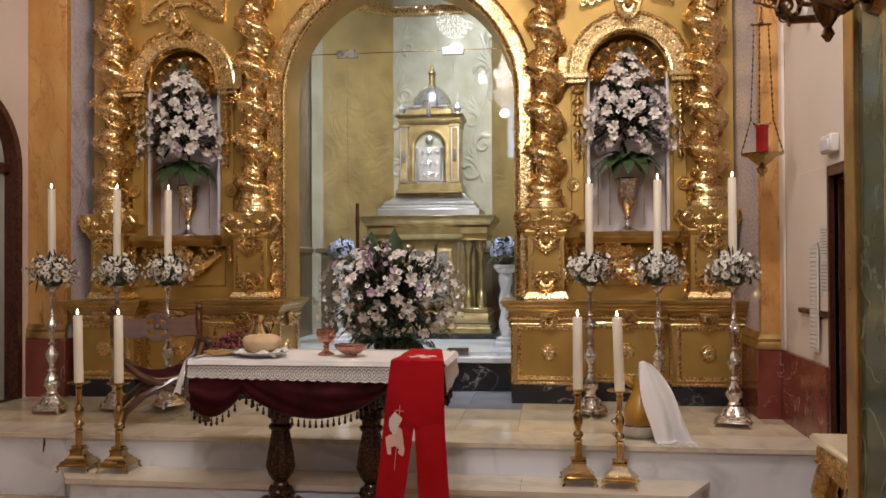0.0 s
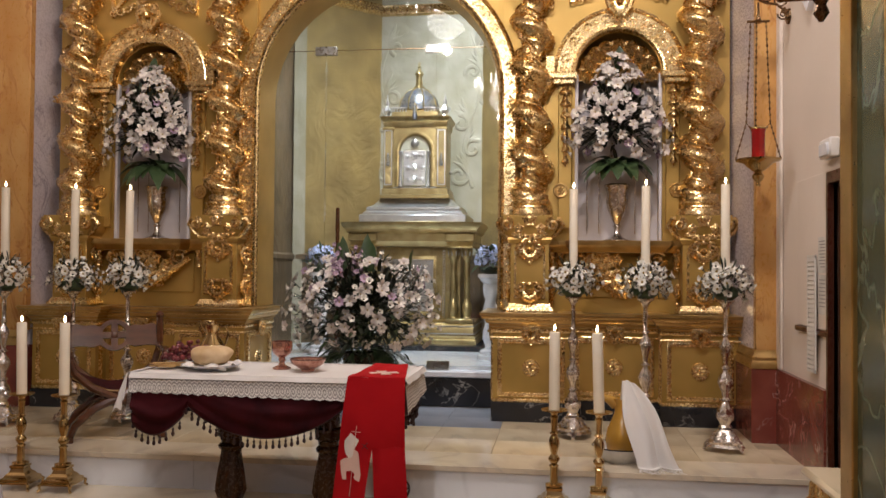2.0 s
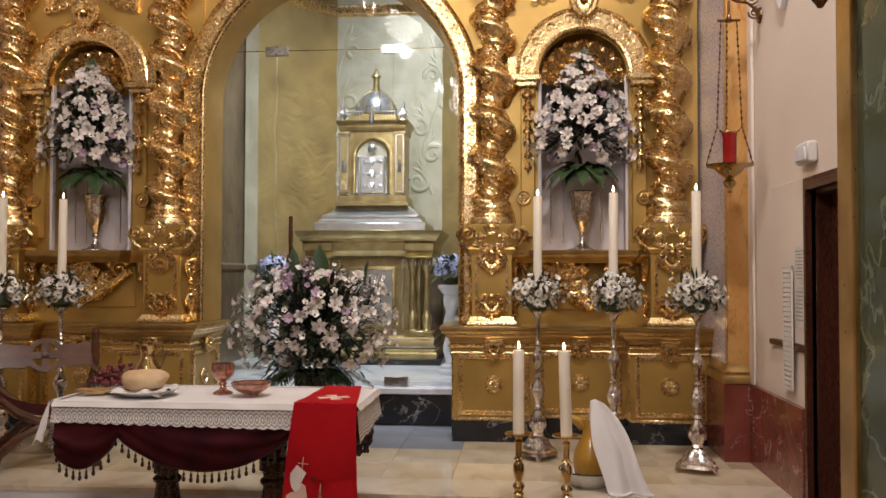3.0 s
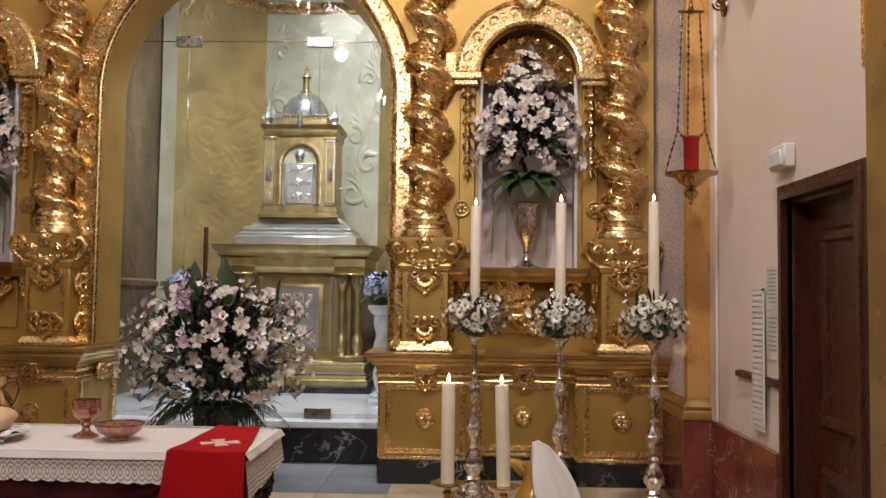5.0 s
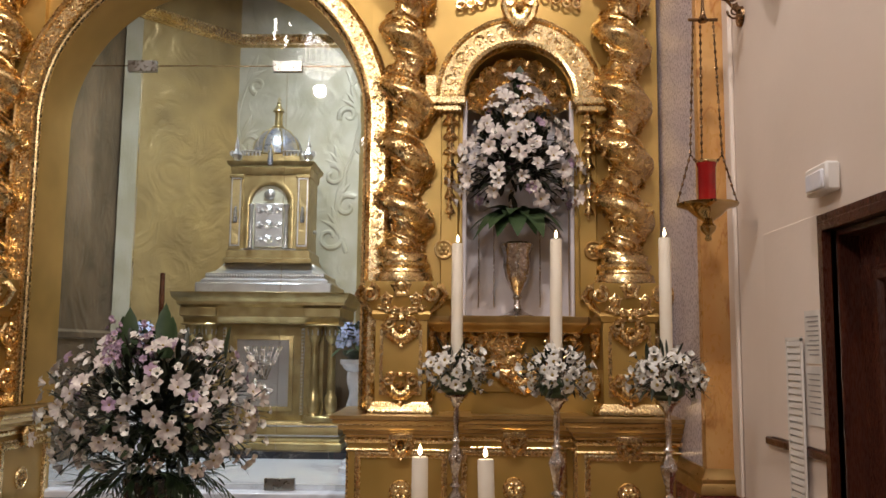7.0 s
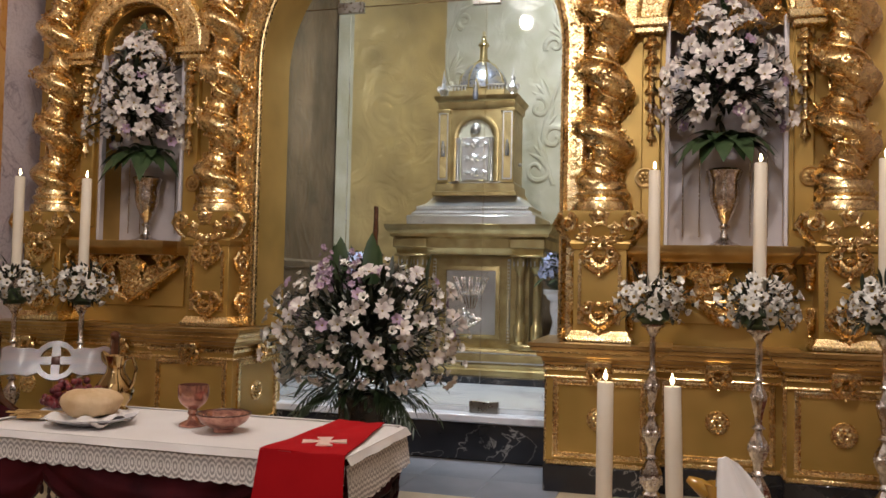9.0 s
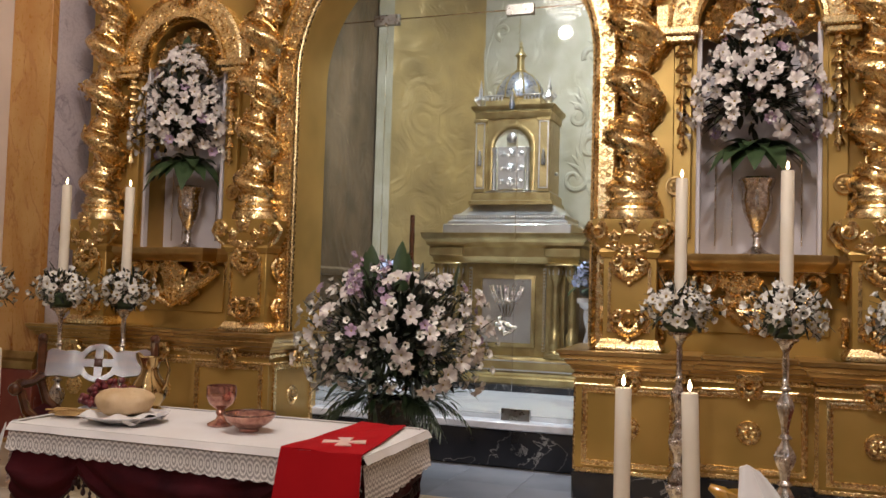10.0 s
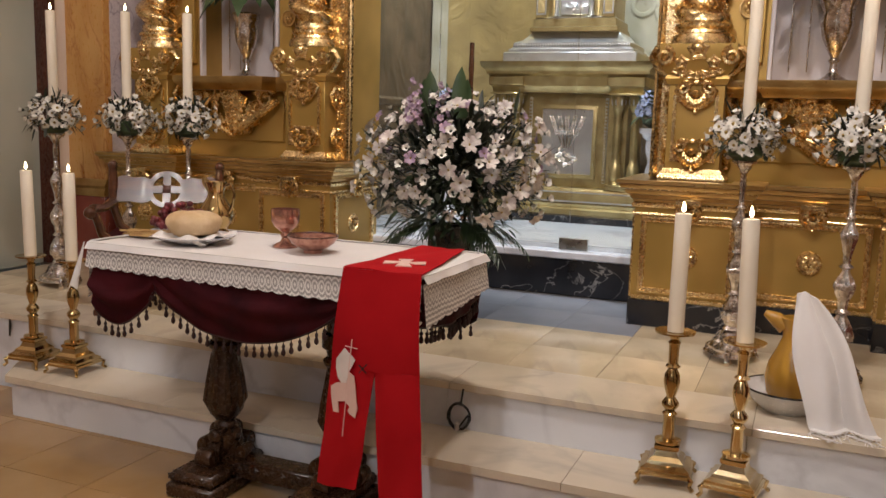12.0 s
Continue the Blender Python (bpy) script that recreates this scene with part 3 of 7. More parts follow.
# ---- carved ornament ----
def leafy(g, c, r, out, seed):
    """A lobed leaf or blossom boss facing the way out."""
    q = Vector(out).to_track_quat("Z", "Y").to_matrix().to_4x4()
    m = T(c) @ q @ pose(0, 0, 0, 0, 0, seed * 47 % 360) @ Matrix.Diagonal((r, r, r * 0.55, 1))
    g.lathe([(0.98, -0.25), (1.0, 0.05), (0.72, 0.35), (0.45, 0.25), (0.3, 0.5), (0.12, 0.62)], 15, m, lobes=5, depth=0.22)


def spiral(g, c, r, turn, thick, flip=1, ax="xz", steps=16, start=0.0):
    """A volute in the plane facing the front."""
    pts, rad = [], []
    for i in range(steps + 1):
        t = i / steps
        a = start + flip * turn * 2 * math.pi * t
        q = r * (1 - 0.8 * t)
        pts.append((c[0] + q * math.cos(a), c[1] - 0.35 * thick * t, c[2] + q * math.sin(a)))
        rad.append(thick * (1 - 0.45 * t))
    g.tube(pts, rad, 6)


def cartouche(w, h, depth=0.02):
    """A carved shell between two volutes, facing -y, centred on the origin."""
    g = Geo()
    for i in range(7):
        a = math.pi * (0.12 + 0.76 * i / 6)
        d = Vector((math.cos(a) * w * 0.32, 0, -math.sin(a) * h * 0.42))
        g.ball((d.x * 0.62, -depth * 0.4, d.z * 0.62 + h * 0.02), (w * 0.075, depth * 0.7, h * 0.20), None, 6, 4)
    g.ball((0, -depth * 0.7, h * 0.08), (w * 0.13, depth * 0.9, h * 0.12), None, 8, 5)
    for s in (-1, 1):
        spiral(g, (s * w * 0.3, -depth * 0.5, h * 0.24), w * 0.15, 1.2, depth * 0.5, s, start=math.pi / 2)
        g.tube([(s * w * 0.10, -depth * 0.4, h * 0.42), (s * w * 0.30, -depth * 0.6, h * 0.40), (s * w * 0.46, -depth * 0.5, h * 0.15), (s * w * 0.34, -depth * 0.5, -h * 0.14), (s * w * 0.12, -depth * 0.5, -h * 0.36)],
               [depth * 0.45, depth * 0.5, depth * 0.4, depth * 0.45, depth * 0.3], 6)
        g.ball((s * w * 0.22, -depth * 0.4, h * 0.44), (w * 0.09, depth * 0.5, h * 0.06), None, 6, 4)
    g.ball((0, -depth * 0.5, -h * 0.46), (w * 0.06, depth * 0.5, h * 0.07), None, 6, 4)
    g.ball((0, -depth * 0.5, h * 0.42), (w * 0.10, depth * 0.6, h * 0.09), None, 6, 4)
    return g


def rosette(r):
    g = Geo()
    m = pose(0, 0, 0, 90, 0, 0)
    g.lathe([(r, -0.004), (r, 0.006), (r * 0.93, 0.012), (r * 0.84, 0.012), (r * 0.78, 0.004), (r * 0.7, 0.003)], 24, m)
    for i in range(6):
        a = i * math.pi / 3
        g.ball((r * 0.4 * math.cos(a), -0.006, r * 0.4 * math.sin(a)), (r * 0.24, 0.01, r * 0.24), None, 7, 4)
    g.ball((0, -0.01, 0), (r * 0.2, 0.012, r * 0.2), None, 7, 4)
    return g


def scrollwork(path, width, y, seed, step=0.085):
    """Vine scrolls along a path of (x, z) points."""
    g = Geo()
    pts = [Vector(p) for p in path]
    run, acc, k = 0.0, 0.0, 0
    for a, b in zip(pts, pts[1:]):
        d = (b - a)
        n = Vector((-d.y, d.x)).normalized()
        while acc < run + d.length:
            p = a + d * ((acc - run) / d.length)
            s = 1 if k % 2 else -1
            c = p + n * s * width * 0.13
            spiral(g, (c.x, y, c.y), width * 0.33, 1.1, width * 0.075, s, start=math.atan2(d.y, d.x) + (0 if s > 0 else math.pi))
            leafy(g, (p.x - n.x * s * width * 0.22, y, p.y - n.y * s * width * 0.22), width * 0.16, (0, -1, 0), k + seed)
            acc += step
            k += 1
        run += d.length
    return g


# ---- altarpiece ----
altar = thing("altarpiece", label="gilded baroque altarpiece with four twisted columns and a central arch", category="altarpiece")
A_R, A_Z = 0.97, 2.80
FLIP = Matrix(((1, 0, 0, 0), (0, 0, 1, 0), (0, 1, 0, 0), (0, 0, 0, 1)))


def arcpts(cx, cz, r, a0, a1, n):
    return [(cx + r * math.cos(radians(a0 + (a1 - a0) * i / n)), cz + r * math.sin(radians(a0 + (a1 - a0) * i / n))) for i in range(n + 1)]


# wall of the altarpiece, with the great arch and the two side niches
NX, N_HALF, N_Z0, N_Z1 = 1.82, 0.31, 1.69, 2.93
part("crown", Geo().prism([(-A_R, A_Z)] + arcpts(0, A_Z, A_R, 180, 0, 40)[1:-1] + [(A_R, A_Z), (A_R, 4.4), (-A_R, 4.4)], 7.24, 7.5), OCHRE, altar, "ochre gold spandrel over the arch")
for s in (-1, 1):
    cx = s * NX
    a, b = sorted((s * A_R, s * 2.62))
    g = Geo().box(a, cx - N_HALF, 7.2, 7.5, 1.0, 4.4).box(cx + N_HALF, b, 7.2, 7.5, 1.0, 4.4).box(cx - N_HALF, cx + N_HALF, 7.2, 7.5, 1.0, N_Z0)
    g.prism([(cx - N_HALF, N_Z1)] + arcpts(cx, N_Z1, N_HALF, 180, 0, 20)[1:-1] + [(cx + N_HALF, N_Z1), (cx + N_HALF, 4.4), (cx - N_HALF, 4.4)], 7.2, 7.5)
    part("wall", g, OCHRE, altar, "ochre gold wall with an arched niche")
    part("niche_back", Geo().box(cx - N_HALF, cx + N_HALF, 7.42, 7.44, N_Z0, N_Z1 + 0.05), WHITE_PANEL, altar, "pale lilac white niche lining")
    part("niche_back", Geo().box(cx - N_HALF, cx + N_HALF, 7.46, 7.49, N_Z1, N_Z1 + 0.34), OCHRE, altar)

    for r0, lobes, yy, dep in ((0.305, 9, 7.23, 0.17), (0.165, 7, 7.30, 0.10)):
        def shell(u, v, cx=cx, r0=r0, lobes=lobes, yy=yy, dep=dep):
            th, ph = math.pi * (1 - u), radians(86 * v)
            puff = abs(math.sin(lobes * th)) ** 0.6
            r = r0 * math.cos(ph) * (0.90 + 0.10 * puff)
            return (cx + r * math.cos(th), yy + dep * math.sin(ph) - 0.035 * puff * math.cos(ph) * (0.35 + math.sin(2 * ph)) + (0.02 if v == 0 else 0), N_Z1 - 0.04 + r * math.sin(th))
        part("shell", Geo().sheet(shell, 18 * lobes, 12, 0.012), GOLD_PALE, altar, "gilt scallop shell vault")
    # arch over the side niche
    path = arcpts(cx, N_Z1, 0.395, 180, 0, 24)
    prof = [(-0.085, 7.2), (-0.085, 7.12), (-0.065, 7.11), (-0.055, 7.13), (0.05, 7.13), (0.06, 7.11), (0.08, 7.115), (0.08, 7.2)]
    part("arch_band", Geo().sweep([(p[0], p[1]) for p in path], prof, False, FLIP), GOLD_PALE, altar, "gilt arch band")
    tagged(part("arch_scrollwork", scrollwork(arcpts(cx, N_Z1, 0.392, 176, 4, 24), 0.10, 7.128, 3, 0.07), GOLD_PALE, altar, "raised gilt scrolls"), kind="stuff")
    for q in (-1, 1):
        part("impost", Geo().box(cx + q * 0.42 - 0.12, cx + q * 0.42 + 0.12, 7.08, 7.2, N_Z1 - 0.05, N_Z1 + 0.0, 0.008).box(cx + q * 0.41 - 0.085, cx + q * 0.41 + 0.085, 7.1, 7.2, N_Z1 - 0.085, N_Z1 - 0.05, 0.006)
             .box(cx + q * 0.50 - 0.035, cx + q * 0.50 + 0.035, 7.11, 7.2, N_Z1, N_Z1 + 0.13, 0.006), GOLD_PALE, altar)
        part("strip", Geo().box(cx + q * 0.39 - 0.05, cx + q * 0.39 + 0.05, 7.16, 7.2, 1.78, N_Z1 - 0.085, 0.006), OCHRE, altar)
        for k in range(7):
            z = N_Z1 - 0.13 - 0.085 * k
            w = 0.043 - 0.003 * k
            g = Geo().lathe([(w * 0.3, 0.045), (w * 0.55, 0.03), (w * 0.5, 0.015), (w, -0.01), (w * 1.05, -0.025), (w * 0.3, -0.03), (w * 0.25, -0.055)], 9, T((cx + q * 0.39, 7.14, z)), lobes=4, depth=0.12)
            part("bell_flower", g, GOLD, altar, "gilt bell flower")
        part("roundel", rosette(0.055), BRONZE_GOLD, altar, m=T((cx + q * 0.42, 7.155, 2.06)))
        part("niche_edge", Geo().box(cx + q * 0.305 - 0.012, cx + q * 0.305 + 0.012, 7.185, 7.23, N_Z0, N_Z1, 0.004), WHITE_PANEL, altar, "pale painted niche edge")
    part("keystone", cartouche(0.20, 0.24, 0.05), GOLD, altar, "carved gilt cartouche on the arch", T((cx, 7.10, 3.42)))
    # panel over the arch
    fr = arcpts(cx, 3.30, 0.40, 150, 108, 5) + [(cx - 0.10, 3.62)] + [(cx + 0.10, 3.62)] + arcpts(cx, 3.30, 0.40, 72, 30, 5) + [(cx + 0.40, 4.3), (cx - 0.40, 4.3)]
    part("upper_panel", Geo().sweep(fr, [(-0.012, 7.2), (-0.012, 7.17), (0.012, 7.17), (0.012, 7.2)], True, FLIP), GOLD, altar, "curved gilt frame")
    g = Geo()
    for q in (-1, 1):
        for k in range(5):
            spiral(g, (cx + q * (0.10 + 0.06 * k), 7.16, 3.60 - 0.05 * k + 0.012 * k * k * 0.5), 0.035, 1.2, 0.010, q, start=1)
    tagged(part("upper_scrollwork", g, GOLD, altar, "gilt leaf scrolls"), kind="stuff")
    # shelf and its carved bracket
    part("shelf", Geo().sweep([(cx - 0.5, 7.2), (cx - 0.5, 7.09), (cx - 0.36, 7.09), (cx - 0.33, 6.98), (cx + 0.33, 6.98), (cx + 0.36, 7.09), (cx + 0.5, 7.09), (cx + 0.5, 7.2)],
                              [(-0.3, 1.60), (-0.02, 1.60), (0.0, 1.625), (0.02, 1.64), (0.03, 1.655), (0.03, 1.685), (-0.3, 1.685)]), BRONZE_GOLD, altar, "moulded gilt shelf")
    g = Geo()
    for k in range(46):
        t = rnd.random()
        x = (rnd.random() * 2 - 1)
        z = 1.60 - 0.30 * t
        w = 0.30 * (1 - t * 0.8)
        leafy(g, (cx + x * w, 7.16 - 0.06 * (1 - t) * (1 - abs(x) * 0.5), z), 0.03 + 0.02 * rnd.random(), (x * 0.5, -1, -0.2), k)
    for q in (-1, 1):
        spiral(g, (cx + q * 0.27, 7.12, 1.55), 0.07, 1.4, 0.022, q, start=0.5)
        g.tube([(cx + q * 0.34, 7.14, 1.54), (cx + q * 0.22, 7.10, 1.44), (cx + q * 0.10, 7.10, 1.36), (cx, 7.12, 1.30)], [0.024, 0.026, 0.022, 0.012], 7)
        g.lathe([(0.01, -0.07), (0.028, -0.055), (0.022, -0.02), (0.032, 0.0), (0.03, 0.04), (0.04, 0.06), (0.04, 0.075)], 12, T((cx + q * 0.42, 7.15, 1.53)))
    tagged(part("bracket", g, GOLD, altar, "carved gilt grape and leaf bracket"), kind="stuff")
    part("lower_panel", Geo().box(cx - 0.36, cx + 0.36, 7.185, 7.2, 1.27, 1.58, 0.005), OCHRE, altar)

# band of the great arch
path = [(-A_R, 1.17)] + arcpts(0, A_Z, A_R, 180, 0, 48) + [(A_R, 1.17)]
prof = [(-0.125, 7.26), (-0.125, 7.16), (-0.118, 7.13), (-0.105, 7.12), (-0.095, 7.13), (-0.09, 7.145), (-0.01, 7.145), (-0.004, 7.125), (0.008, 7.118), (0.016, 7.13), (0.02, 7.145), (0.03, 7.15), (0.034, 7.165), (0.034, 7.20), (-0.02, 7.26)]
part("great_arch", Geo().sweep(path, prof, False, FLIP), GOLD_PALE, altar, "gilt moulded arch")
part("arch_reveal", Geo().sweep(path, [(0.033, 7.17), (0.036, 7.17), (0.045, 7.30), (0.05, 7.50), (0.0, 7.50), (0.0, 7.27), (0.02, 7.20)], False, FLIP), OCHRE, altar, "smooth ochre gold inner face of the arch")
inner = [(-A_R - 0.05, 1.22)] + arcpts(0, A_Z, A_R + 0.05, 180, 0, 48) + [(A_R + 0.05, 1.22)]
tagged(part("great_arch_scrollwork", scrollwork(inner, 0.078, 7.142, 9, 0.062), GOLD_PALE, altar, "raised gilt vine scrolls along the arch"), kind="stuff")

# twisted columns
COL_Z, COL_H, PITCH = 1.87, 2.15, -0.325


def column_shaft():
    g = Geo()
    n, rings = 36, 170
    verts, faces = [], []
    for j in range(rings + 1):
        z = 0.14 + (COL_H - 0.14) * j / rings
        fade = min(1, (z - 0.14) / 0.06)
        ph = 2 * math.pi * z / PITCH
        ox, oy = 0.033 * fade * math.cos(ph), 0.033 * fade * math.sin(ph)
        for i in range(n):
            a = 2 * math.pi * i / n
            rel = noise.noise(Vector((math.cos(a) * 3, math.sin(a) * 3, z * 14))) * 0.008
            r = 0.117 + rel * fade * 0.6 + 0.020 * math.cos(a - ph)
            verts.append((ox + r * math.cos(a), oy + r * math.sin(a), z))
    for j in range(rings):
        for i in range(n):
            k = (i + 1) % n
            faces.append((j * n + i, j * n + k, (j + 1) * n + k, (j + 1) * n + i))
    return g.add(verts, faces)


def column_vine():
    g, r2 = Geo(), random.Random(3)
    for off, rad in ((math.pi, 0.106), (math.pi * 0.62, 0.124), (math.pi * 1.36, 0.124)):
        pts = []
        for j in range(150):
            z = 0.19 + (COL_H - 0.25) * j / 149
            a = 2 * math.pi * z / PITCH + off + 0.25 * math.sin(j * 0.7)
            cph = 2 * math.pi * z / PITCH
            pts.append((0.033 * math.cos(cph) + rad * math.cos(a), 0.033 * math.sin(cph) + rad * math.sin(a), z))
        g.tube(pts, 0.008, 6)
    for k in range(112):
        z = 0.2 + (COL_H - 0.26) * (k + r2.random() * 0.8) / 112
        cph = 2 * math.pi * z / PITCH
        a = cph + (r2.choice((0.0, 0.9, 2.2, 3.1, 4.2, 5.2)) + r2.uniform(-0.3, 0.3))
        base = 0.117 + 0.021 * math.cos(a - cph)
        d = Vector((math.cos(a), math.sin(a), r2.uniform(-0.35, 0.35)))
        c = (0.033 * math.cos(cph) + base * d.x, 0.033 * math.sin(cph) + base * d.y, z)
        if k % 6 == 0:
            for q in range(9):
                g.ball((c[0] + r2.uniform(-0.018, 0.018) + d.x * 0.01, c[1] + r2.uniform(-0.018, 0.018) + d.y * 0.01, c[2] + r2.uniform(-0.030, 0.024)), 0.011, None, 6, 4)
        else:
            leafy(g, c, r2.uniform(0.016, 0.027), d, k)
            for q in range(3):
                w = Vector((r2.uniform(-1, 1), r2.uniform(-1, 1), r2.uniform(-1, 1)))
                w = (w - d * w.dot(d)).normalized() * 0.026
                g.ball((c[0] + w.x, c[1] + w.y, c[2] + w.z), 0.009, None, 6, 4)
    return g


shaft_me = column_shaft().mesh("shaft", GOLD, True, 60)
vine_me = column_vine().mesh("vine", GOLD, True, 50)
base_me = Geo().lathe([(0.165, 0.0), (0.165, 0.02), (0.158, 0.045), (0.14, 0.055), (0.135, 0.07), (0.148, 0.085), (0.148, 0.1), (0.135, 0.11), (0.128, 0.125), (0.13, 0.15), (0.11, 0.16)], 36).mesh("base", GOLD_PALE)
ped_cart = cartouche(0.22, 0.17, 0.028).mesh("cartouche", GOLD)
for s in (-1, 1):
    for c in (1.18, 2.40):
        x = s * c
        col = part("column", Geo().lathe([(0.14, COL_H), (0.15, COL_H + 0.05), (0.2, COL_H + 0.2), (0.22, COL_H + 0.24), (0.22, COL_H + 0.4)], 24), GOLD_PALE, altar, "twisted gilt column wound with vines and grapes", pose(x, 7.12, COL_Z, 0, 0, 0 if s > 0 else 140))
        part("shaft", shaft_me, None, col)
        part("vine", vine_me, None, col)
        part("base", base_me, None, col)
        ped = part("pedestal", Geo().box(x - 0.14, x + 0.14, 7.0, 7.28, 1.19, 1.66, 0.004), OCHRE, altar, "ochre gold pedestal with carved mounts")
        P3 = [(x - 0.14, 7.28), (x - 0.14, 7.0), (x + 0.14, 7.0), (x + 0.14, 7.28)]
        part("foot", Geo().sweep(P3, [(-0.02, 1.168), (0.03, 1.168), (0.03, 1.185), (0.018, 1.20), (0.004, 1.225), (-0.02, 1.225)]), GOLD_PALE, ped)
        part("cap", Geo().sweep(P3, [(-0.13, 1.66), (0.008, 1.66), (0.02, 1.69), (0.012, 1.71), (0.04, 1.745), (0.052, 1.80), (0.052, 1.865), (-0.13, 1.865)]), OCHRE, ped, "ochre gold cap moulding")
        fr = [(x - 0.105, 1.27), (x - 0.105, 1.60), (x + 0.105, 1.60), (x + 0.105, 1.27)]
        part("frame", Geo().sweep(fr, [(-0.008, 7.0), (-0.008, 6.985), (0.008, 6.985), (0.008, 7.0)], True, FLIP), GOLD, ped)
        part("cartouche", ped_cart, None, ped, "carved gilt shell mount", T((x, 6.992, 1.60)))
        part("cartouche", ped_cart, None, ped, "carved gilt shell mount", T((x, 6.992, 1.30)))
        g = Geo()
        for q in (-1, 1):
            spiral(g, (x + q * 0.165, 6.95, 1.80), 0.045, 1.5, 0.018, q, start=math.pi / 2)
            g.tube([(x + q * 0.16, 6.97, 1.83), (x + q * 0.215, 6.98, 1.84), (x + q * 0.235, 6.99, 1.80), (x + q * 0.20, 7.0, 1.74), (x + q * 0.15, 7.0, 1.70)], [0.012, 0.018, 0.022, 0.02, 0.012], 7)
            leafy(g, (x + q * 0.08, 6.955, 1.77), 0.035, (0, -1, -0.2), 5)
        leafy(g, (x, 6.945, 1.83), 0.05, (0, -1, 0), 2)
        g.ball((x, 6.94, 1.84), (0.034, 0.028, 0.034))
        for k in range(7):
            leafy(g, (x - 0.11 + 0.22 * k / 6, 6.97, 1.735 - 0.03 * math.sin(math.pi * k / 6)), 0.024, (0, -1, -0.1), k)
        tagged(part("capital_mount", g, GOLD, ped, "carved gilt volutes and leaves"), kind="stuff")
        for q in (-1, 1):
            part("side_mount", cartouche(0.2, 0.16, 0.03), GOLD, ped, m=T((x + q * 0.142, 7.14, 1.55)) @ pose(0, 0, 0, 0, 0, 90 * q))
            part("side_mount", cartouche(0.18, 0.15, 0.03), GOLD, ped, m=T((x + q * 0.142, 7.14, 1.30)) @ pose(0, 0, 0, 0, 0, 90 * q))

# base cabinets of the altarpiece
cab_cart = cartouche(0.13, 0.12, 0.028).mesh("cartouche", GOLD)
cab_ros = rosette(0.062).mesh("rosette", GOLD_PALE)


def base_unit(x0, x1, yf, sides):
    ob = part("base_unit", Geo().box(x0, x1, yf, 7.5, 0.53, 1.07), OCHRE, altar, "ochre gold base panel with gilt mouldings")
    plan = [(x0, 7.5), (x0, yf), (x1, yf), (x1, 7.5)]
    part("plinth", Geo().box(x0 - 0.012, x1 + 0.012, yf - 0.012, 7.5, PLAT, 0.53, 0.004), BLACK_MARBLE, ob, "black marble plinth")
    part("cornice", Geo().sweep(plan, [(-0.05, 1.05), (0.010, 1.05), (0.012, 1.062), (0.026, 1.068), (0.028, 1.086), (0.044, 1.092), (0.052, 1.108), (0.052, 1.116), (0.070, 1.122), (0.078, 1.136), (0.078, 1.142), (0.09, 1.147), (0.09, 1.165), (-0.05, 1.165)]), BRONZE_GOLD, ob, "stepped gilt cornice", T((0, 0, 0 if sides else -0.004)))
    part("bead", Geo().sweep(plan, [(-0.003, 0.982), (0.010, 0.982), (0.014, 0.988), (0.010, 0.994), (-0.003, 0.994)]), GOLD_PALE, ob)
    part("bead", Geo().sweep(plan, [(-0.003, 1.022), (0.012, 1.022), (0.018, 1.032), (0.018, 1.042), (0.008, 1.048), (-0.003, 1.048)]), GOLD_PALE, ob)
    part("fillet", Geo().sweep(plan, [(0.05, 1.117), (0.066, 1.117), (0.070, 1.1215), (0.05, 1.1215)]), GOLD_PALE, ob)
    a, b = x0 + 0.035, x1 - 0.035
    part("frame", Geo().sweep([(a, 0.57), (a, 0.975), (b, 0.975), (b, 0.57)], [(0, yf), (0, yf - 0.012), (0.007, yf - 0.014), (0.010, yf - 0.006), (0.018, yf - 0.006), (0.021, yf - 0.012), (0.027, yf - 0.010), (0.030, yf)], True, FLIP), GOLD_PALE, ob, "gilt panel frame")
    part("foot_bead", Geo().box(x0 + 0.001, x1 - 0.001, yf - 0.008, yf + 0.01, 0.532, 0.555, 0.003), GOLD_PALE, ob)
    xm = (x0 + x1) / 2
    part("cartouche", cab_cart, None, ob, "carved gilt mount", T((xm, yf - 0.022, 1.0)))
    part("key_block", Geo().box(xm - 0.065, xm + 0.065, yf - 0.07, yf, 1.045, 1.075, 0.004), GOLD_PALE, ob)
    part("rosette", cab_ros, None, ob, "gilt rosette", T((xm, yf, 0.775)))
    for q in sides:
        xs = x0 if q < 0 else x1
        part("side_frame", Geo().sweep([(yf + 0.05, 0.57), (yf + 0.05, 0.975), (7.44, 0.975), (7.44, 0.57)] if q > 0 else [(7.44, 0.57), (7.44, 0.975), (yf + 0.05, 0.975), (yf + 0.05, 0.57)],
                                       [(0, 0), (0, 0.014), (0.03, 0.014), (0.034, 0)], True, Matrix(((0, 0, q, xs), (1, 0, 0, 0), (0, 1, 0, 0), (0, 0, 0, 1)))), GOLD_PALE, ob)
        part("rosette", cab_ros, None, ob, "gilt rosette", T((xs, 7.17, 0.775)) @ pose(0, 0, 0, 0, 0, 90 * q))
        part("cartouche", cab_cart, None, ob, "carved gilt mount", T((xs + q * 0.02, 7.17, 1.0)) @ pose(0, 0, 0, 0, 0, 90 * q))
    return ob


for s in (-1, 1):
    for x0, x1, yf, sd in ((0.925, 1.47, 6.88, (-s,)), (1.474, 2.10, 7.03, ()), (2.104, 2.62, 6.88, (-s,))):
        a, b = sorted((s * x0, s * x1))
        base_unit(a, b, yf, sd)

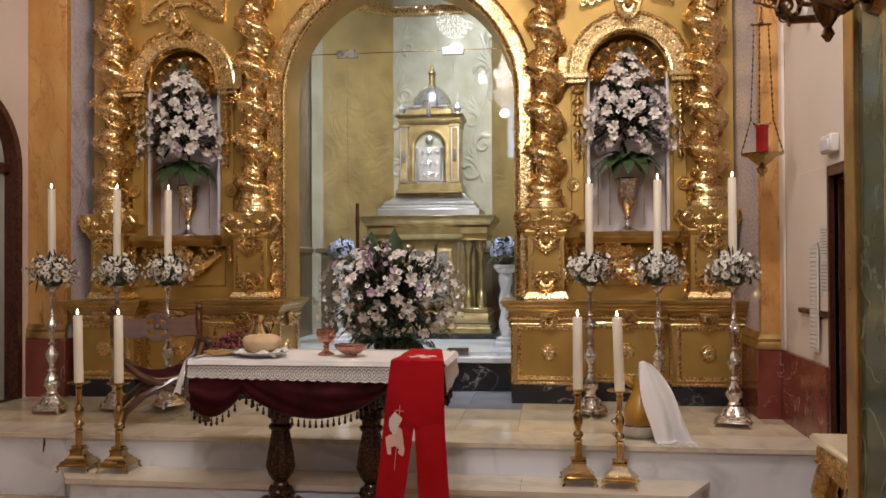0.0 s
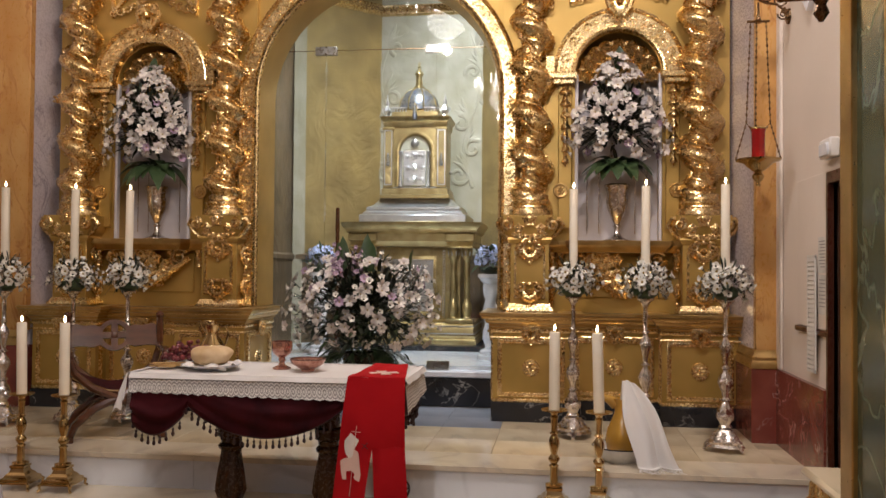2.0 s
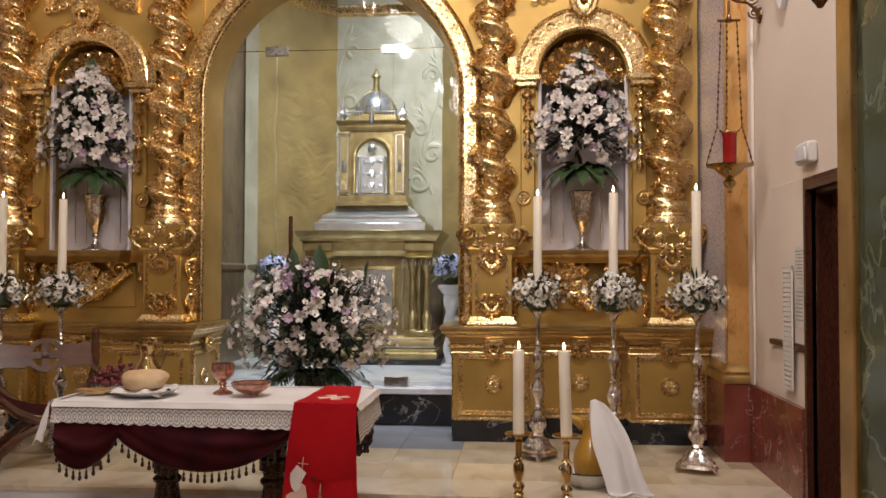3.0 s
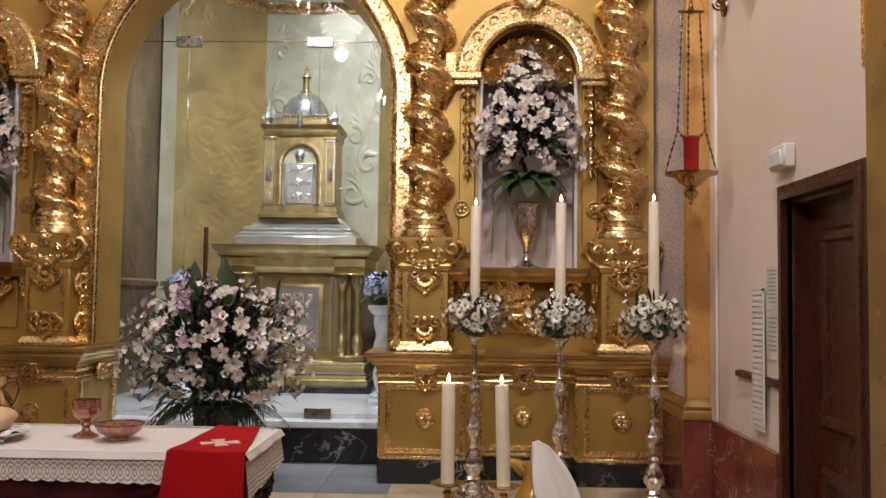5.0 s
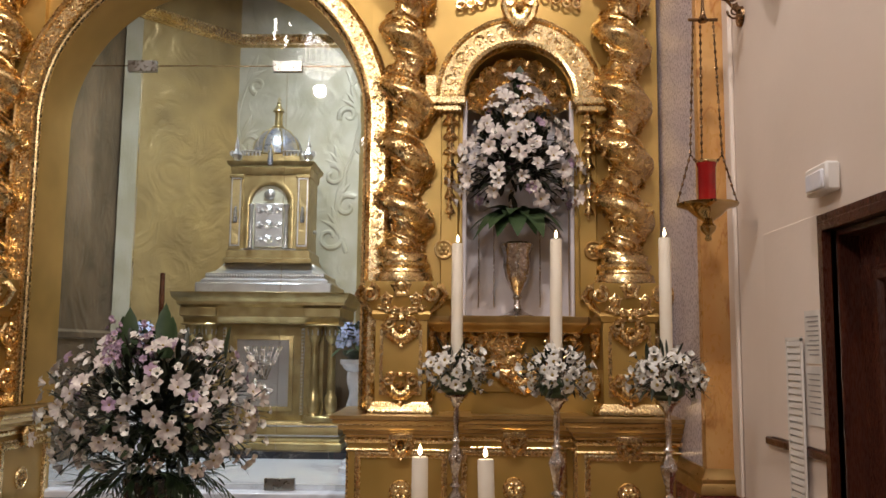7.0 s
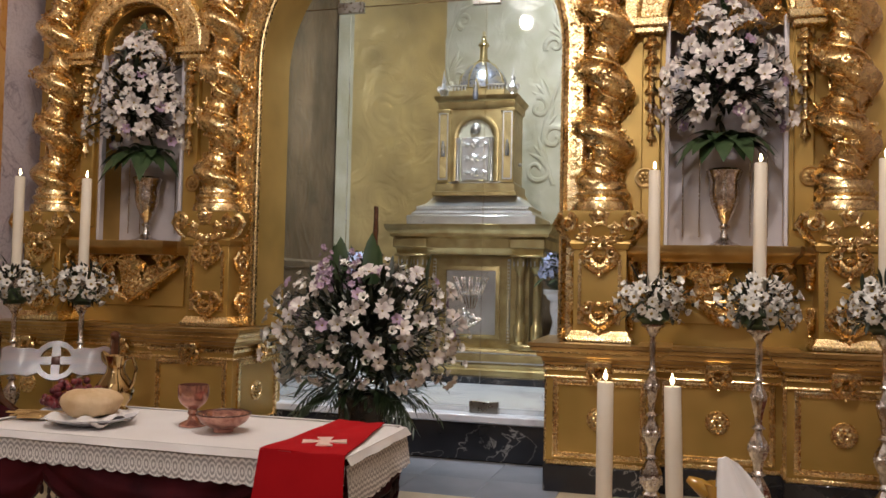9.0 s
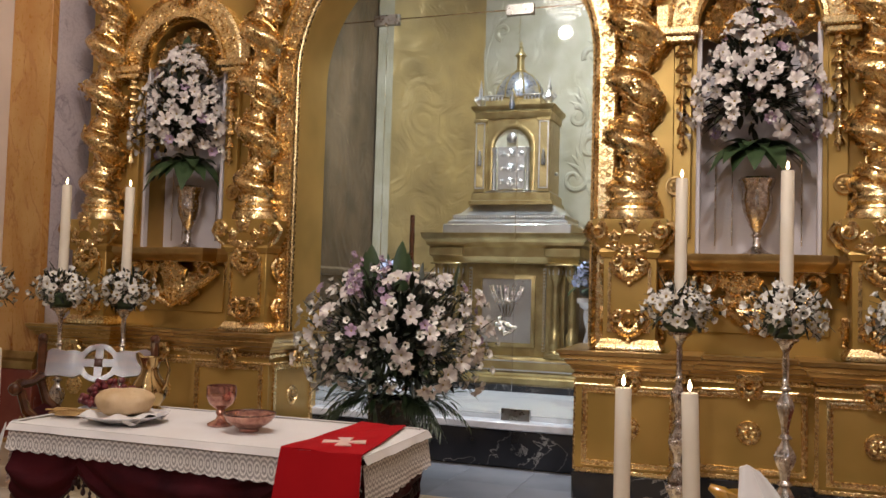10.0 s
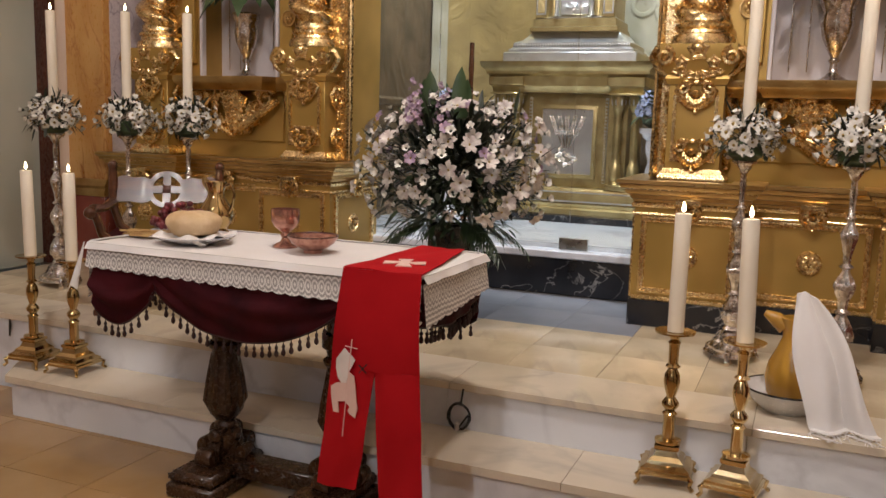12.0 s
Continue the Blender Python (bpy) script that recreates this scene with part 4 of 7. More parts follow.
# ---- flowers ----
def blossom_mesh(name, petals, length, width, cup, material, heart, heart_r, seed):
    r2, v, f, mi = random.Random(seed), [], [], []
    for i in range(petals):
        a = 2 * math.pi * i / petals + r2.uniform(-0.12, 0.12)
        ln, w, c = length * r2.uniform(0.88, 1.08), width * r2.uniform(0.85, 1.1), cup + r2.uniform(-0.12, 0.12)
        m = pose(0, 0, 0, 0, 0, math.degrees(a))
        k = len(v)
        rows = [(0.06, 0.22, 0.0), (0.4, 0.85, 0.45), (0.72, 1.0, 0.75), (1.0, 0.12, 0.82)]
        for t, ww, up in rows:
            z = ln * up * c - (0.15 * ln if t == 1.0 else 0)
            for q in (-1, 0, 1):
                v.append(m @ Vector((t * ln, q * w * 0.5 * ww, z + (0.1 * w if q else 0) * (1 if t < 1 else 0))))
        for j in range(3):
            for q in range(2):
                b = k + j * 3 + q
                f.append((b, b + 1, b + 4, b + 3))
                mi.append(0)
    g = Geo().ball((0, 0, heart_r * 0.6), (heart_r, heart_r, heart_r * 0.8), None, 7, 4)
    k = len(v)
    v += [Vector(p) for p in g.v]
    for q in g.f:
        f.append(tuple(i + k for i in q))
        mi.append(1)
    me = bpy.data.meshes.new(name)
    me.from_pydata([tuple(p) for p in v], [], f)
    me.materials.append(material)
    me.materials.append(heart)
    me.polygons.foreach_set("material_index", mi)
    me.polygons.foreach_set("use_smooth", [True] * len(f))
    return me


LILY = [blossom_mesh("blossom", 6, 0.054, 0.032, c, PETAL, POLLEN, 0.007, i) for i, c in enumerate((0.35, 0.6, 0.9))]
LILY_PINK = [blossom_mesh("blossom", 6, 0.040, 0.026, c, PETAL_PINK, POLLEN, 0.006, i + 5) for i, c in enumerate((0.5, 0.9))]
DAISY = [blossom_mesh("daisy", 10, 0.024, 0.0135, c, PETAL_WHITE, POLLEN, 0.006, i + 9) for i, c in enumerate((0.15, 0.5))]
BUD = [blossom_mesh("bud", 5, 0.020, 0.016, 1.6, PETAL_WHITE, LEAF_DULL, 0.008, i + 20) for i in range(2)]
HYDRA = [blossom_mesh("floret", 4, 0.022, 0.022, 0.2, PETAL_BLUE, PETAL_WHITE, 0.003, 31)]


def blade(g, base, way, length, width, droop, r2, curl=0.3):
    """A leaf blade that starts at base along way and droops."""
    way = Vector(way).normalized()
    side = way.cross(Vector((0, 0, 1)))
    side = side.normalized() if side.length > 0.05 else Vector((1, 0, 0))
    up = side.cross(way)
    k = len(g.v)
    n = 5
    for i in range(n + 1):
        t = i / n
        p = Vector(base) + way * length * t + Vector((0, 0, -droop * length * t * t))
        w = width * (math.sin(math.pi * min(1, t * 0.92 + 0.08)) ** 0.8) * 0.5
        for q in (-1, 0, 1):
            g.v.append(tuple(p + side * w * q + up * (w * curl if q else 0)))
    for i in range(n):
        for q in range(2):
            b = k + i * 3 + q
            g.f.append((b, b + 1, b + 4, b + 3))


def spread(n, r2, top=1.0, low=-0.5):
    """Even directions over a ball, from low to top in height."""
    out = []
    for i in range(n):
        z = low + (top - low) * (i + 0.5) / n
        a = i * 2.39996 + r2.uniform(-0.25, 0.25)
        r = math.sqrt(max(0, 1 - z * z))
        out.append(Vector((r * math.cos(a), r * math.sin(a), z)))
    return out


def facing(p, d, roll, scale):
    return T(p) @ Vector(d).to_track_quat("Z", "Y").to_matrix().to_4x4() @ pose(0, 0, 0, 0, 0, roll) @ Matrix.Scale(scale, 4)


def foliage(parent, centre, radii, n, seed, lo=0.5, hi=0.95, width=0.022, length=0.12, material=None, low=-0.6):
    g, r2 = Geo(), random.Random(seed)
    for d in spread(n, r2, 1.0, low):
        t = r2.uniform(lo, hi)
        p = Vector(centre) + Vector((d.x * radii[0], d.y * radii[1], d.z * radii[2])) * t
        w = (d + Vector((r2.uniform(-0.7, 0.7), r2.uniform(-0.7, 0.7), r2.uniform(-0.4, 0.7)))).normalized()
        blade(g, p, w, length * r2.uniform(0.6, 1.25), width * r2.uniform(0.7, 1.3), r2.uniform(-0.1, 0.4), r2)
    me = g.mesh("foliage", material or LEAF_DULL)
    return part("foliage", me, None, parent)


def blossoms(parent, name, kinds, centre, radii, n, seed, scale=(0.85, 1.15), low=-0.45, jitter=0.12, taper=0.0, tilt=0.45):
    r2 = random.Random(seed)
    for d in spread(n, r2, 0.97, low):
        t = 1 + r2.uniform(-jitter, jitter * 0.6)
        k = 1 - taper * max(0, d.z)
        p = Vector(centre) + Vector((d.x * radii[0] * k, d.y * radii[1] * k, d.z * radii[2])) * t
        w = (d + Vector((r2.uniform(-tilt, tilt), r2.uniform(-tilt, tilt) - 0.25, r2.uniform(-tilt, tilt)))).normalized()
        part(name, r2.choice(kinds), None, parent, m=facing(p, w, r2.uniform(0, 360), r2.uniform(*scale)))


def niche_bouquet(x, seed):
    ob = thing("flower_bouquet", T((x, 7.28, 1.687)), "tall bouquet of white and pink lilies in a silver footed vase", "flowers", "niche bouquets")
    prof = [(0.085, 0.0), (0.085, 0.012), (0.06, 0.02), (0.035, 0.035), (0.018, 0.06), (0.014, 0.10), (0.024, 0.115), (0.014, 0.13), (0.03, 0.17), (0.052, 0.24), (0.06, 0.30), (0.056, 0.36), (0.072, 0.42), (0.066, 0.43), (0.05, 0.38)]
    prof = [(r * (1.15 if z < 0.1 else 1.3), z) for r, z in prof]
    part("vase", Geo().lathe(prof, 28, None, 8, 0.04), SILVER, ob, "chased silver footed vase")
    c, rad = (0, -0.12, 0.84), (0.36, 0.22, 0.52)
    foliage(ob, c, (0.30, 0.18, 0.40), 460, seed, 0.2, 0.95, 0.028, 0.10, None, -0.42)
    blossoms(ob, "blossom", LILY, c, rad, 135, seed, (0.72, 1.05), -0.40, 0.14, 0.6)
    blossoms(ob, "bud", BUD, c, rad, 40, seed + 4, (0.8, 1.3), -0.4, 0.12, 0.6)
    blossoms(ob, "blossom", LILY_PINK, c, (rad[0] * 0.92, rad[1] * 0.9, rad[2] * 0.95), 16, seed + 1, (0.7, 1.0), -0.5, 0.12, 0.45)
    g, r2 = Geo(), random.Random(seed)
    for i in range(34):
        a = 2 * math.pi * i / 34 + r2.uniform(-0.2, 0.2)
        blade(g, (0.05 * math.cos(a), -0.06 + 0.04 * math.sin(a), 0.56), (math.cos(a), min(0.15, math.sin(a)) - 0.3, r2.uniform(0.3, 1.1)), r2.uniform(0.18, 0.30), r2.uniform(0.08, 0.12), r2.uniform(0.6, 1.1), r2)
    part("broad_leaves", g, LEAF, ob, "broad glossy drooping leaves")
    g = Geo()
    blade(g, (0, -0.1, 1.28), (0.05, 0, 1), 0.17, 0.08, 0, r2)
    blade(g, (0, -0.1, 1.24), (0.4, -0.2, 1), 0.16, 0.05, 0, r2)
    blade(g, (0, -0.1, 1.24), (-0.4, -0.2, 1), 0.16, 0.05, 0, r2)
    part("top_leaves", g, LEAF, ob)
    return ob


niche_bouquet(NX + 0.0, 11)
niche_bouquet(-NX - 0.0, 12)

for s in (-1, 1):
    for q in (-0.22, -0.13, 0.14, 0.23):
        g = Geo()
        for k in range(34):
            g.ball((0, 0, -0.014 * k), (0.0045, 0.0045, 0.008), None, 6, 4)
        ob = new("bead_chain", g.mesh("bead_chain", SILVER))
        ob.location = (s * NX + q, 7.39, 2.22)
        tagged(ob, "thin silver bead string hanging in the niche", "bead string", "bead strings")
        part("hook", Geo().tube([(0, 0, 0.0), (0, 0, 0.02), (0, 0.012, 0.028), (0, 0.03, 0.028)], 0.002, 5), SILVER, ob)


def big_bouquet():
    ob = thing("flower_bouquet", T((0.08, 6.4, PLAT)), "large round bouquet of white and mauve lilies in a black pot", "flowers")
    part("pot", Geo().lathe([(0.10, 0), (0.11, 0.01), (0.115, 0.3), (0.125, 0.5), (0.13, 0.52), (0.118, 0.52), (0.11, 0.47)], 28), BLACK, ob, "tall black lacquered pot")
    c, rad = (0, 0, 0.79), (0.47, 0.38, 0.37)
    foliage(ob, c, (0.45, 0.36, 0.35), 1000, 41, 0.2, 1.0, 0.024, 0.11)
    foliage(ob, c, rad, 200, 43, 0.5, 0.95, 0.026, 0.10, LEAF)
    blossoms(ob, "blossom", LILY, c, rad, 130, 44, (0.68, 1.0), -0.62, 0.24)
    blossoms(ob, "bud", BUD, c, (0.50, 0.40, 0.38), 110, 47, (0.8, 1.4), -0.55, 0.16)
    blossoms(ob, "blossom", LILY_PINK, (0, 0, 0.82), (0.45, 0.36, 0.36), 20, 45, (0.6, 1.0), 0.0, 0.2)
    foliage(ob, (0, -0.02, 0.56), (0.34, 0.30, 0.20), 320, 49, 0.2, 1.0, 0.022, 0.13, LEAF, -0.5)
    r2 = random.Random(5)
    g = Geo()
    for x, l in ((-0.16, 0.20), (0.03, 0.26), (-0.13, 0.24), (0.06, 0.2), (0.33, 0.16)):
        blade(g, (x, -0.02, 1.06), (x * 0.3, r2.uniform(-0.1, 0.1), 1), l, 0.085, 0.0, r2)
    part("pointed_leaves", g, LEAF, ob, "dark pointed leaves standing up")
    for x, y, h in ((-0.14, -0.18, 0.22), (0.0, -0.16, 0.20), (-0.10, -0.3, 0.12)):
        for k in range(16):
            a = k * 2.4
            part("stock_floret", LILY_PINK[1], None, ob, m=facing((x + 0.022 * math.cos(a), y + 0.022 * math.sin(a), 1.03 + h * k / 16), (math.cos(a), math.sin(a), 0.5), 50 * k, 0.55 - 0.012 * k))
    for k in range(14):
        a = (math.pi if k % 2 else 0.0) + r2.uniform(-0.95, 0.95)
        g, d = Geo(), Vector((math.cos(a), math.sin(a), 0.15))
        ln = r2.uniform(0.20, 0.30)
        spine = [Vector((0.09 * d.x, 0.09 * d.y, 0.54)) + d * ln * t + Vector((0, 0, -0.62 * ln * t * t)) for t in [i / 10 for i in range(11)]]
        g.tube(spine, 0.003, 4)
        for i in range(2, 11):
            for q in (-1, 1):
                wd = (spine[i] - spine[i - 1]).normalized()
                sd = wd.cross(Vector((0, 0, 1))).normalized() * q
                blade(g, spine[i], wd + sd * 0.7 + Vector((0, 0, -0.3)), 0.12 * (1.15 - i * 0.07), 0.009, 0.35, r2)
        part("palm_frond", g, LEAF, ob, "drooping palm frond")
    return ob


big_bouquet()


def flower_ring(x, y, z, seed):
    ob = thing("flower_arrangement", T((x, y, z)) @ Matrix.Scale(1.22, 4), "round posy of white daisies on a silver candlestick", "flowers", "daisy posies")
    c, rad = (0, 0, 0.085), (0.105, 0.105, 0.085)
    part("holder", Geo().lathe([(0.035, 0.0), (0.06, 0.02), (0.062, 0.05), (0.04, 0.07)], 16), LEAF, ob)
    foliage(ob, c, (0.12, 0.12, 0.09), 170, seed, 0.4, 1.0, 0.012, 0.06, None, -0.7)
    blossoms(ob, "daisy", DAISY, c, rad, 40, seed, (0.85, 1.2), -0.6, 0.1)
    blossoms(ob, "bud", BUD, c, (0.13, 0.13, 0.095), 22, seed + 3, (0.6, 1.1), -0.75, 0.12)
    return ob


# ---- candles ----
def candle(x, y, z, r, h, group, lean=(0, 0)):
    ob = thing("candle", pose(x, y, z, lean[0], lean[1], 0), "tall cream wax candle burning with a small flame", "candle", group)
    part("wax", Geo().lathe([(r, 0), (r, h * 0.5), (r * 0.98, h - 0.006), (r * 0.9, h), (r * 0.6, h - 0.004), (r * 0.2, h - 0.007)], 20), WAX, ob)
    part("wick", Geo().tube([(0, 0, h - 0.008), (0.001, 0, h + 0.012)], 0.0015, 5), BLACK, ob)
    part("flame", Geo().lathe([(0.001, h + 0.005), (0.0062, h + 0.012), (0.0075, h + 0.019), (0.0050, h + 0.030), (0.0006, h + 0.043)], 10), FLAME, ob, "small yellow flame")
    return ob


SIL = [(0.030, 0.135), (0.040, 0.145), (0.028, 0.16), (0.036, 0.18), (0.050, 0.21), (0.044, 0.25), (0.026, 0.285), (0.018, 0.30), (0.032, 0.31), (0.018, 0.325), (0.022, 0.36), (0.036, 0.39), (0.042, 0.42), (0.034, 0.45), (0.018, 0.475),
       (0.014, 0.49), (0.030, 0.50), (0.014, 0.515), (0.017, 0.55), (0.026, 0.59), (0.034, 0.62), (0.032, 0.645), (0.016, 0.675), (0.013, 0.69), (0.024, 0.70), (0.013, 0.712), (0.012, 0.76), (0.015, 0.80), (0.012, 0.85), (0.022, 0.87), (0.03, 0.885), (0.05, 0.90), (0.052, 0.91), (0.02, 0.912)]


_g = Geo()
leafy(_g, (0, 0, 0), 1.0, (0, 0, 1), 1)
MOUNT = _g.mesh("leaf_mount", SILVER)


def silver_stick(x, y, rot):
    ob = thing("candlestick", pose(x, y, PLAT, 0, 0, rot), "tall chased silver altar candlestick on a three-footed base", "candlestick", "silver candlesticks")
    part("stem", Geo().lathe(SIL, 24, None, 8, 0.06), SILVER, ob)
    g = Geo()
    n, prof = 24, [(0.115, 0.035), (0.098, 0.05), (0.10, 0.062), (0.074, 0.08), (0.056, 0.11), (0.042, 0.13), (0.034, 0.137)]
    g.lathe(prof, n, None, 3, 0.12)
    for i in range(3):
        a = 2 * math.pi * i / 3
        for r, z, q in ((0.085, 0.085, 0.02), (0.07, 0.11, 0.016), (0.1, 0.06, 0.02)):
            part("leaf_mount", MOUNT, None, ob, m=facing((r * math.cos(a) * 0.95, r * math.sin(a) * 0.95, z), (math.cos(a), math.sin(a), 0.6), 40 * i, q * 1.3))
            part("leaf_mount", MOUNT, None, ob, m=facing((r * math.cos(a + 1.05) * 0.8, r * math.sin(a + 1.05) * 0.8, z), (math.cos(a + 1.05), math.sin(a + 1.05), 0.6), 30 * i, q))
    for zz, rr3, q in ((0.21, 0.047, 0.021), (0.42, 0.039, 0.018), (0.63, 0.031, 0.015)):
        for k in range(6):
            a = math.pi * k / 3 + zz
            part("leaf_mount", MOUNT, None, ob, m=facing((rr3 * math.cos(a), rr3 * math.sin(a), zz), (math.cos(a), math.sin(a), 0.0), 0, q))
    part("base", g, SILVER, ob)
    for i in range(3):
        a = 2 * math.pi * i / 3
        part("foot", Geo().tube([(0.09 * math.cos(a), 0.09 * math.sin(a), 0.06), (0.118 * math.cos(a), 0.118 * math.sin(a), 0.045), (0.122 * math.cos(a), 0.122 * math.sin(a), 0.02), (0.135 * math.cos(a), 0.135 * math.sin(a), 0.012)],
                                [0.016, 0.015, 0.013, 0.012], 8), SILVER, ob)
    part("socket", Geo().lathe([(0.024, 0.90), (0.034, 0.93), (0.036, 1.05), (0.036, 1.06), (0.020, 1.06)], 18), SILVER, ob)
    return ob


SPOTS = ((1.483, 6.38, 0), (1.922, 6.19, 25), (2.387, 6.11, 40), (-1.589, 6.39, 10), (-1.916, 6.256, 30), (-2.336, 6.12, 50))
for i, (x, y, rot) in enumerate(SPOTS):
    silver_stick(x, y, rot - 90)
    flower_ring(x, y, PLAT + 0.908, 60 + 7 * i)
    candle(x, y, PLAT + 1.06, 0.027, 2.0 - PLAT - 1.06, "tall altar candles", (rnd.uniform(-0.4, 0.4), rnd.uniform(-0.5, 0.5)))

BRS = [(0.034, 0.135), (0.046, 0.14), (0.046, 0.15), (0.022, 0.155), (0.021, 0.235), (0.026, 0.245), (0.016, 0.255), (0.030, 0.275), (0.030, 0.285), (0.015, 0.305), (0.024, 0.335), (0.029, 0.36), (0.026, 0.385), (0.016, 0.405), (0.026, 0.415), (0.017, 0.425),
       (0.018, 0.49), (0.022, 0.50), (0.014, 0.51), (0.022, 0.525), (0.040, 0.53), (0.068, 0.535), (0.07, 0.542), (0.03, 0.538), (0.024, 0.54)]


def brass_stick(x, y, rot, metal, label):
    ob = thing("candlestick", pose(x, y, STEP, 0, 0, rot), label, "candlestick", "brass candlesticks")
    part("stem", Geo().lathe(BRS, 24), metal, ob)
    g = Geo()
    n = 4
    prof = [(0.128, 0.04), (0.128, 0.05), (0.116, 0.055), (0.116, 0.065), (0.09, 0.074), (0.084, 0.085), (0.062, 0.098), (0.052, 0.118), (0.06, 0.124), (0.06, 0.135), (0.04, 0.137)]
    g.lathe(prof, 4, pose(0, 0, 0, 0, 0, 45))
    part("base", g, metal, ob, flat_angle=20)
    for i in range(4):
        a = math.pi / 4 + math.pi * i / 2
        part("foot", Geo().tube([(0.108 * math.cos(a), 0.108 * math.sin(a), 0.05), (0.128 * math.cos(a), 0.128 * math.sin(a), 0.04), (0.122 * math.cos(a), 0.122 * math.sin(a), 0.02), (0.138 * math.cos(a), 0.138 * math.sin(a), 0.009)],
                                [0.009, 0.010, 0.007, 0.008], 7), metal, ob)
    return ob


for x, y, rot, metal in ((1.368, 5.335, 4, BRASS), (1.60, 5.30, -8, BRASS_PALE), (-1.67, 5.33, 6, BRASS), (-1.412, 5.335, 3, BRASS)):
    brass_stick(x, y, rot, metal, "polished brass candlestick with a stepped square base on the marble step")
for x, y, lean in ((1.368, 5.335, (0, 0)), (1.60, 5.30, (0.3, -1.6)), (-1.67, 5.33, (0, -1.2)), (-1.412, 5.335, (0, -0.4))):
    candle(x, y, STEP + 0.54, 0.028, 0.41, "candles on brass candlesticks", lean)


# ---- tabernacle and its altar ----
tab = thing("tabernacle", T((0.0, 9.15, 1.99)) @ Matrix.Scale(0.95, 4), "silver-gilt tabernacle like a small domed temple", "tabernacle")
W = 0.31
part("body", Geo().box(-W, W, -0.2, 0.25, 0.22, 0.98, 0.005), TAB_GOLD, tab)
part("plinth", Geo().sweep([(-W, 0.25), (-W, -0.2), (W, -0.2), (W, 0.25)], [(-0.1, 0.17), (0.05, 0.17), (0.05, 0.20), (0.03, 0.21), (0.03, 0.27), (0.01, 0.28), (-0.1, 0.28)]), TAB_GOLD, tab)
part("entablature", Geo().sweep([(-W, 0.25), (-W, -0.2), (W, -0.2), (W, 0.25)], [(-0.1, 0.90), (0.01, 0.90), (0.02, 0.93), (0.02, 0.96), (0.045, 0.985), (0.05, 1.01), (-0.1, 1.01)]), TAB_GOLD, tab)
part("stepped_base", Geo().sweep([(-0.48, 0.3), (-0.48, -0.3), (0.48, -0.3), (0.48, 0.3)], [(-0.3, 0.0), (0.03, 0.0), (0.03, 0.02), (0.0, 0.04), (0.0, 0.075), (-0.025, 0.085), (-0.06, 0.10), (-0.11, 0.155), (-0.12, 0.17), (-0.3, 0.17)]), TAB_SILVER, tab, "chased silver stepped base")
g = Geo()
for i in range(44):
    g.ball((-0.47 + 0.94 * i / 43, -0.305, 0.055), (0.010, 0.012, 0.013), None, 6, 4)
part("beading", g, TAB_SILVER, tab, "row of silver beads")
part("arch", Geo().sweep([(-0.17, 0.29), (-0.17, 0.66)] + arcpts(0, 0.66, 0.17, 180, 0, 16)[1:-1] + [(0.17, 0.66), (0.17, 0.29)], [(-0.03, -0.2), (-0.03, -0.225), (0.0, -0.23), (0.02, -0.22), (0.02, -0.2)], False, FLIP), TAB_GOLD, tab)
part("recess", Geo().prism([(-0.165, 0.29), (-0.165, 0.66)] + arcpts(0, 0.66, 0.165, 180, 0, 16)[1:-1] + [(0.165, 0.66), (0.165, 0.29)], -0.206, -0.19), PANEL_PALE, tab)
part("small_door", Geo().box(-0.115, 0.115, -0.225, -0.2, 0.30, 0.66, 0.005), TAB_SILVER, tab, "embossed silver door")
g = Geo()
for i, (zz, cnt) in enumerate(((0.36, 3), (0.48, 3), (0.60, 3))):
    for k in range(cnt):
        leafy(g, (-0.075 + 0.075 * k, -0.228, zz), 0.026 if k != 1 else 0.036, (0, -1, 0), i * 3 + k)
part("door_relief", g, TAB_SILVER, tab)
part("boss", Geo().ball((0, -0.22, 0.735), (0.045, 0.02, 0.045)), TAB_SILVER, tab)
for s in (-1, 1):
    part("colonnette", Geo().lathe([(0.022, 0.29), (0.018, 0.31), (0.014, 0.34), (0.016, 0.45), (0.013, 0.60), (0.022, 0.63), (0.022, 0.65)], 12, T((s * 0.145, -0.235, 0))), TAB_SILVER, tab)
    part("pier", Geo().box(s * 0.275 - 0.05, s * 0.275 + 0.05, -0.225, -0.19, 0.28, 0.90, 0.004), TAB_GOLD, tab)
    part("pier_panel", Geo().box(s * 0.275 - 0.032, s * 0.275 + 0.032, -0.231, -0.222, 0.32, 0.86, 0.003), PANEL_GOLD, tab)
    part("statuette", Geo().lathe([(0.016, 0), (0.02, 0.03), (0.014, 0.07), (0.017, 0.09), (0.009, 0.105), (0.011, 0.12), (0.004, 0.133)], 10, T((s * 0.275, -0.24, 0.50))), SLATE, tab, "small dark figure on the pier")
    part("finial", Geo().lathe([(0.03, 0.0), (0.02, 0.02), (0.035, 0.05), (0.04, 0.07), (0.02, 0.1), (0.012, 0.13), (0.018, 0.14), (0.008, 0.19), (0.002, 0.24)], 12, T((s * 0.30, -0.16, 1.01)), 6, 0.12), TAB_SILVER, tab, "urn-shaped silver finial")
    part("balustrade", Geo().box(s * 0.16 - 0.08, s * 0.16 + 0.08, -0.22, -0.19, 1.01, 1.06, 0.004), TAB_GOLD, tab)
    part("knob", Geo().ball((s * (W + 0.03), 0.0, 0.45), 0.018), TAB_SILVER, tab)
part("gable", Geo().prism([(-0.10, 1.01), (0.10, 1.01), (0.07, 1.05), (0.03, 1.07), (0.0, 1.16), (-0.03, 1.07), (-0.07, 1.05)], -0.235, -0.2), TAB_GOLD, tab)
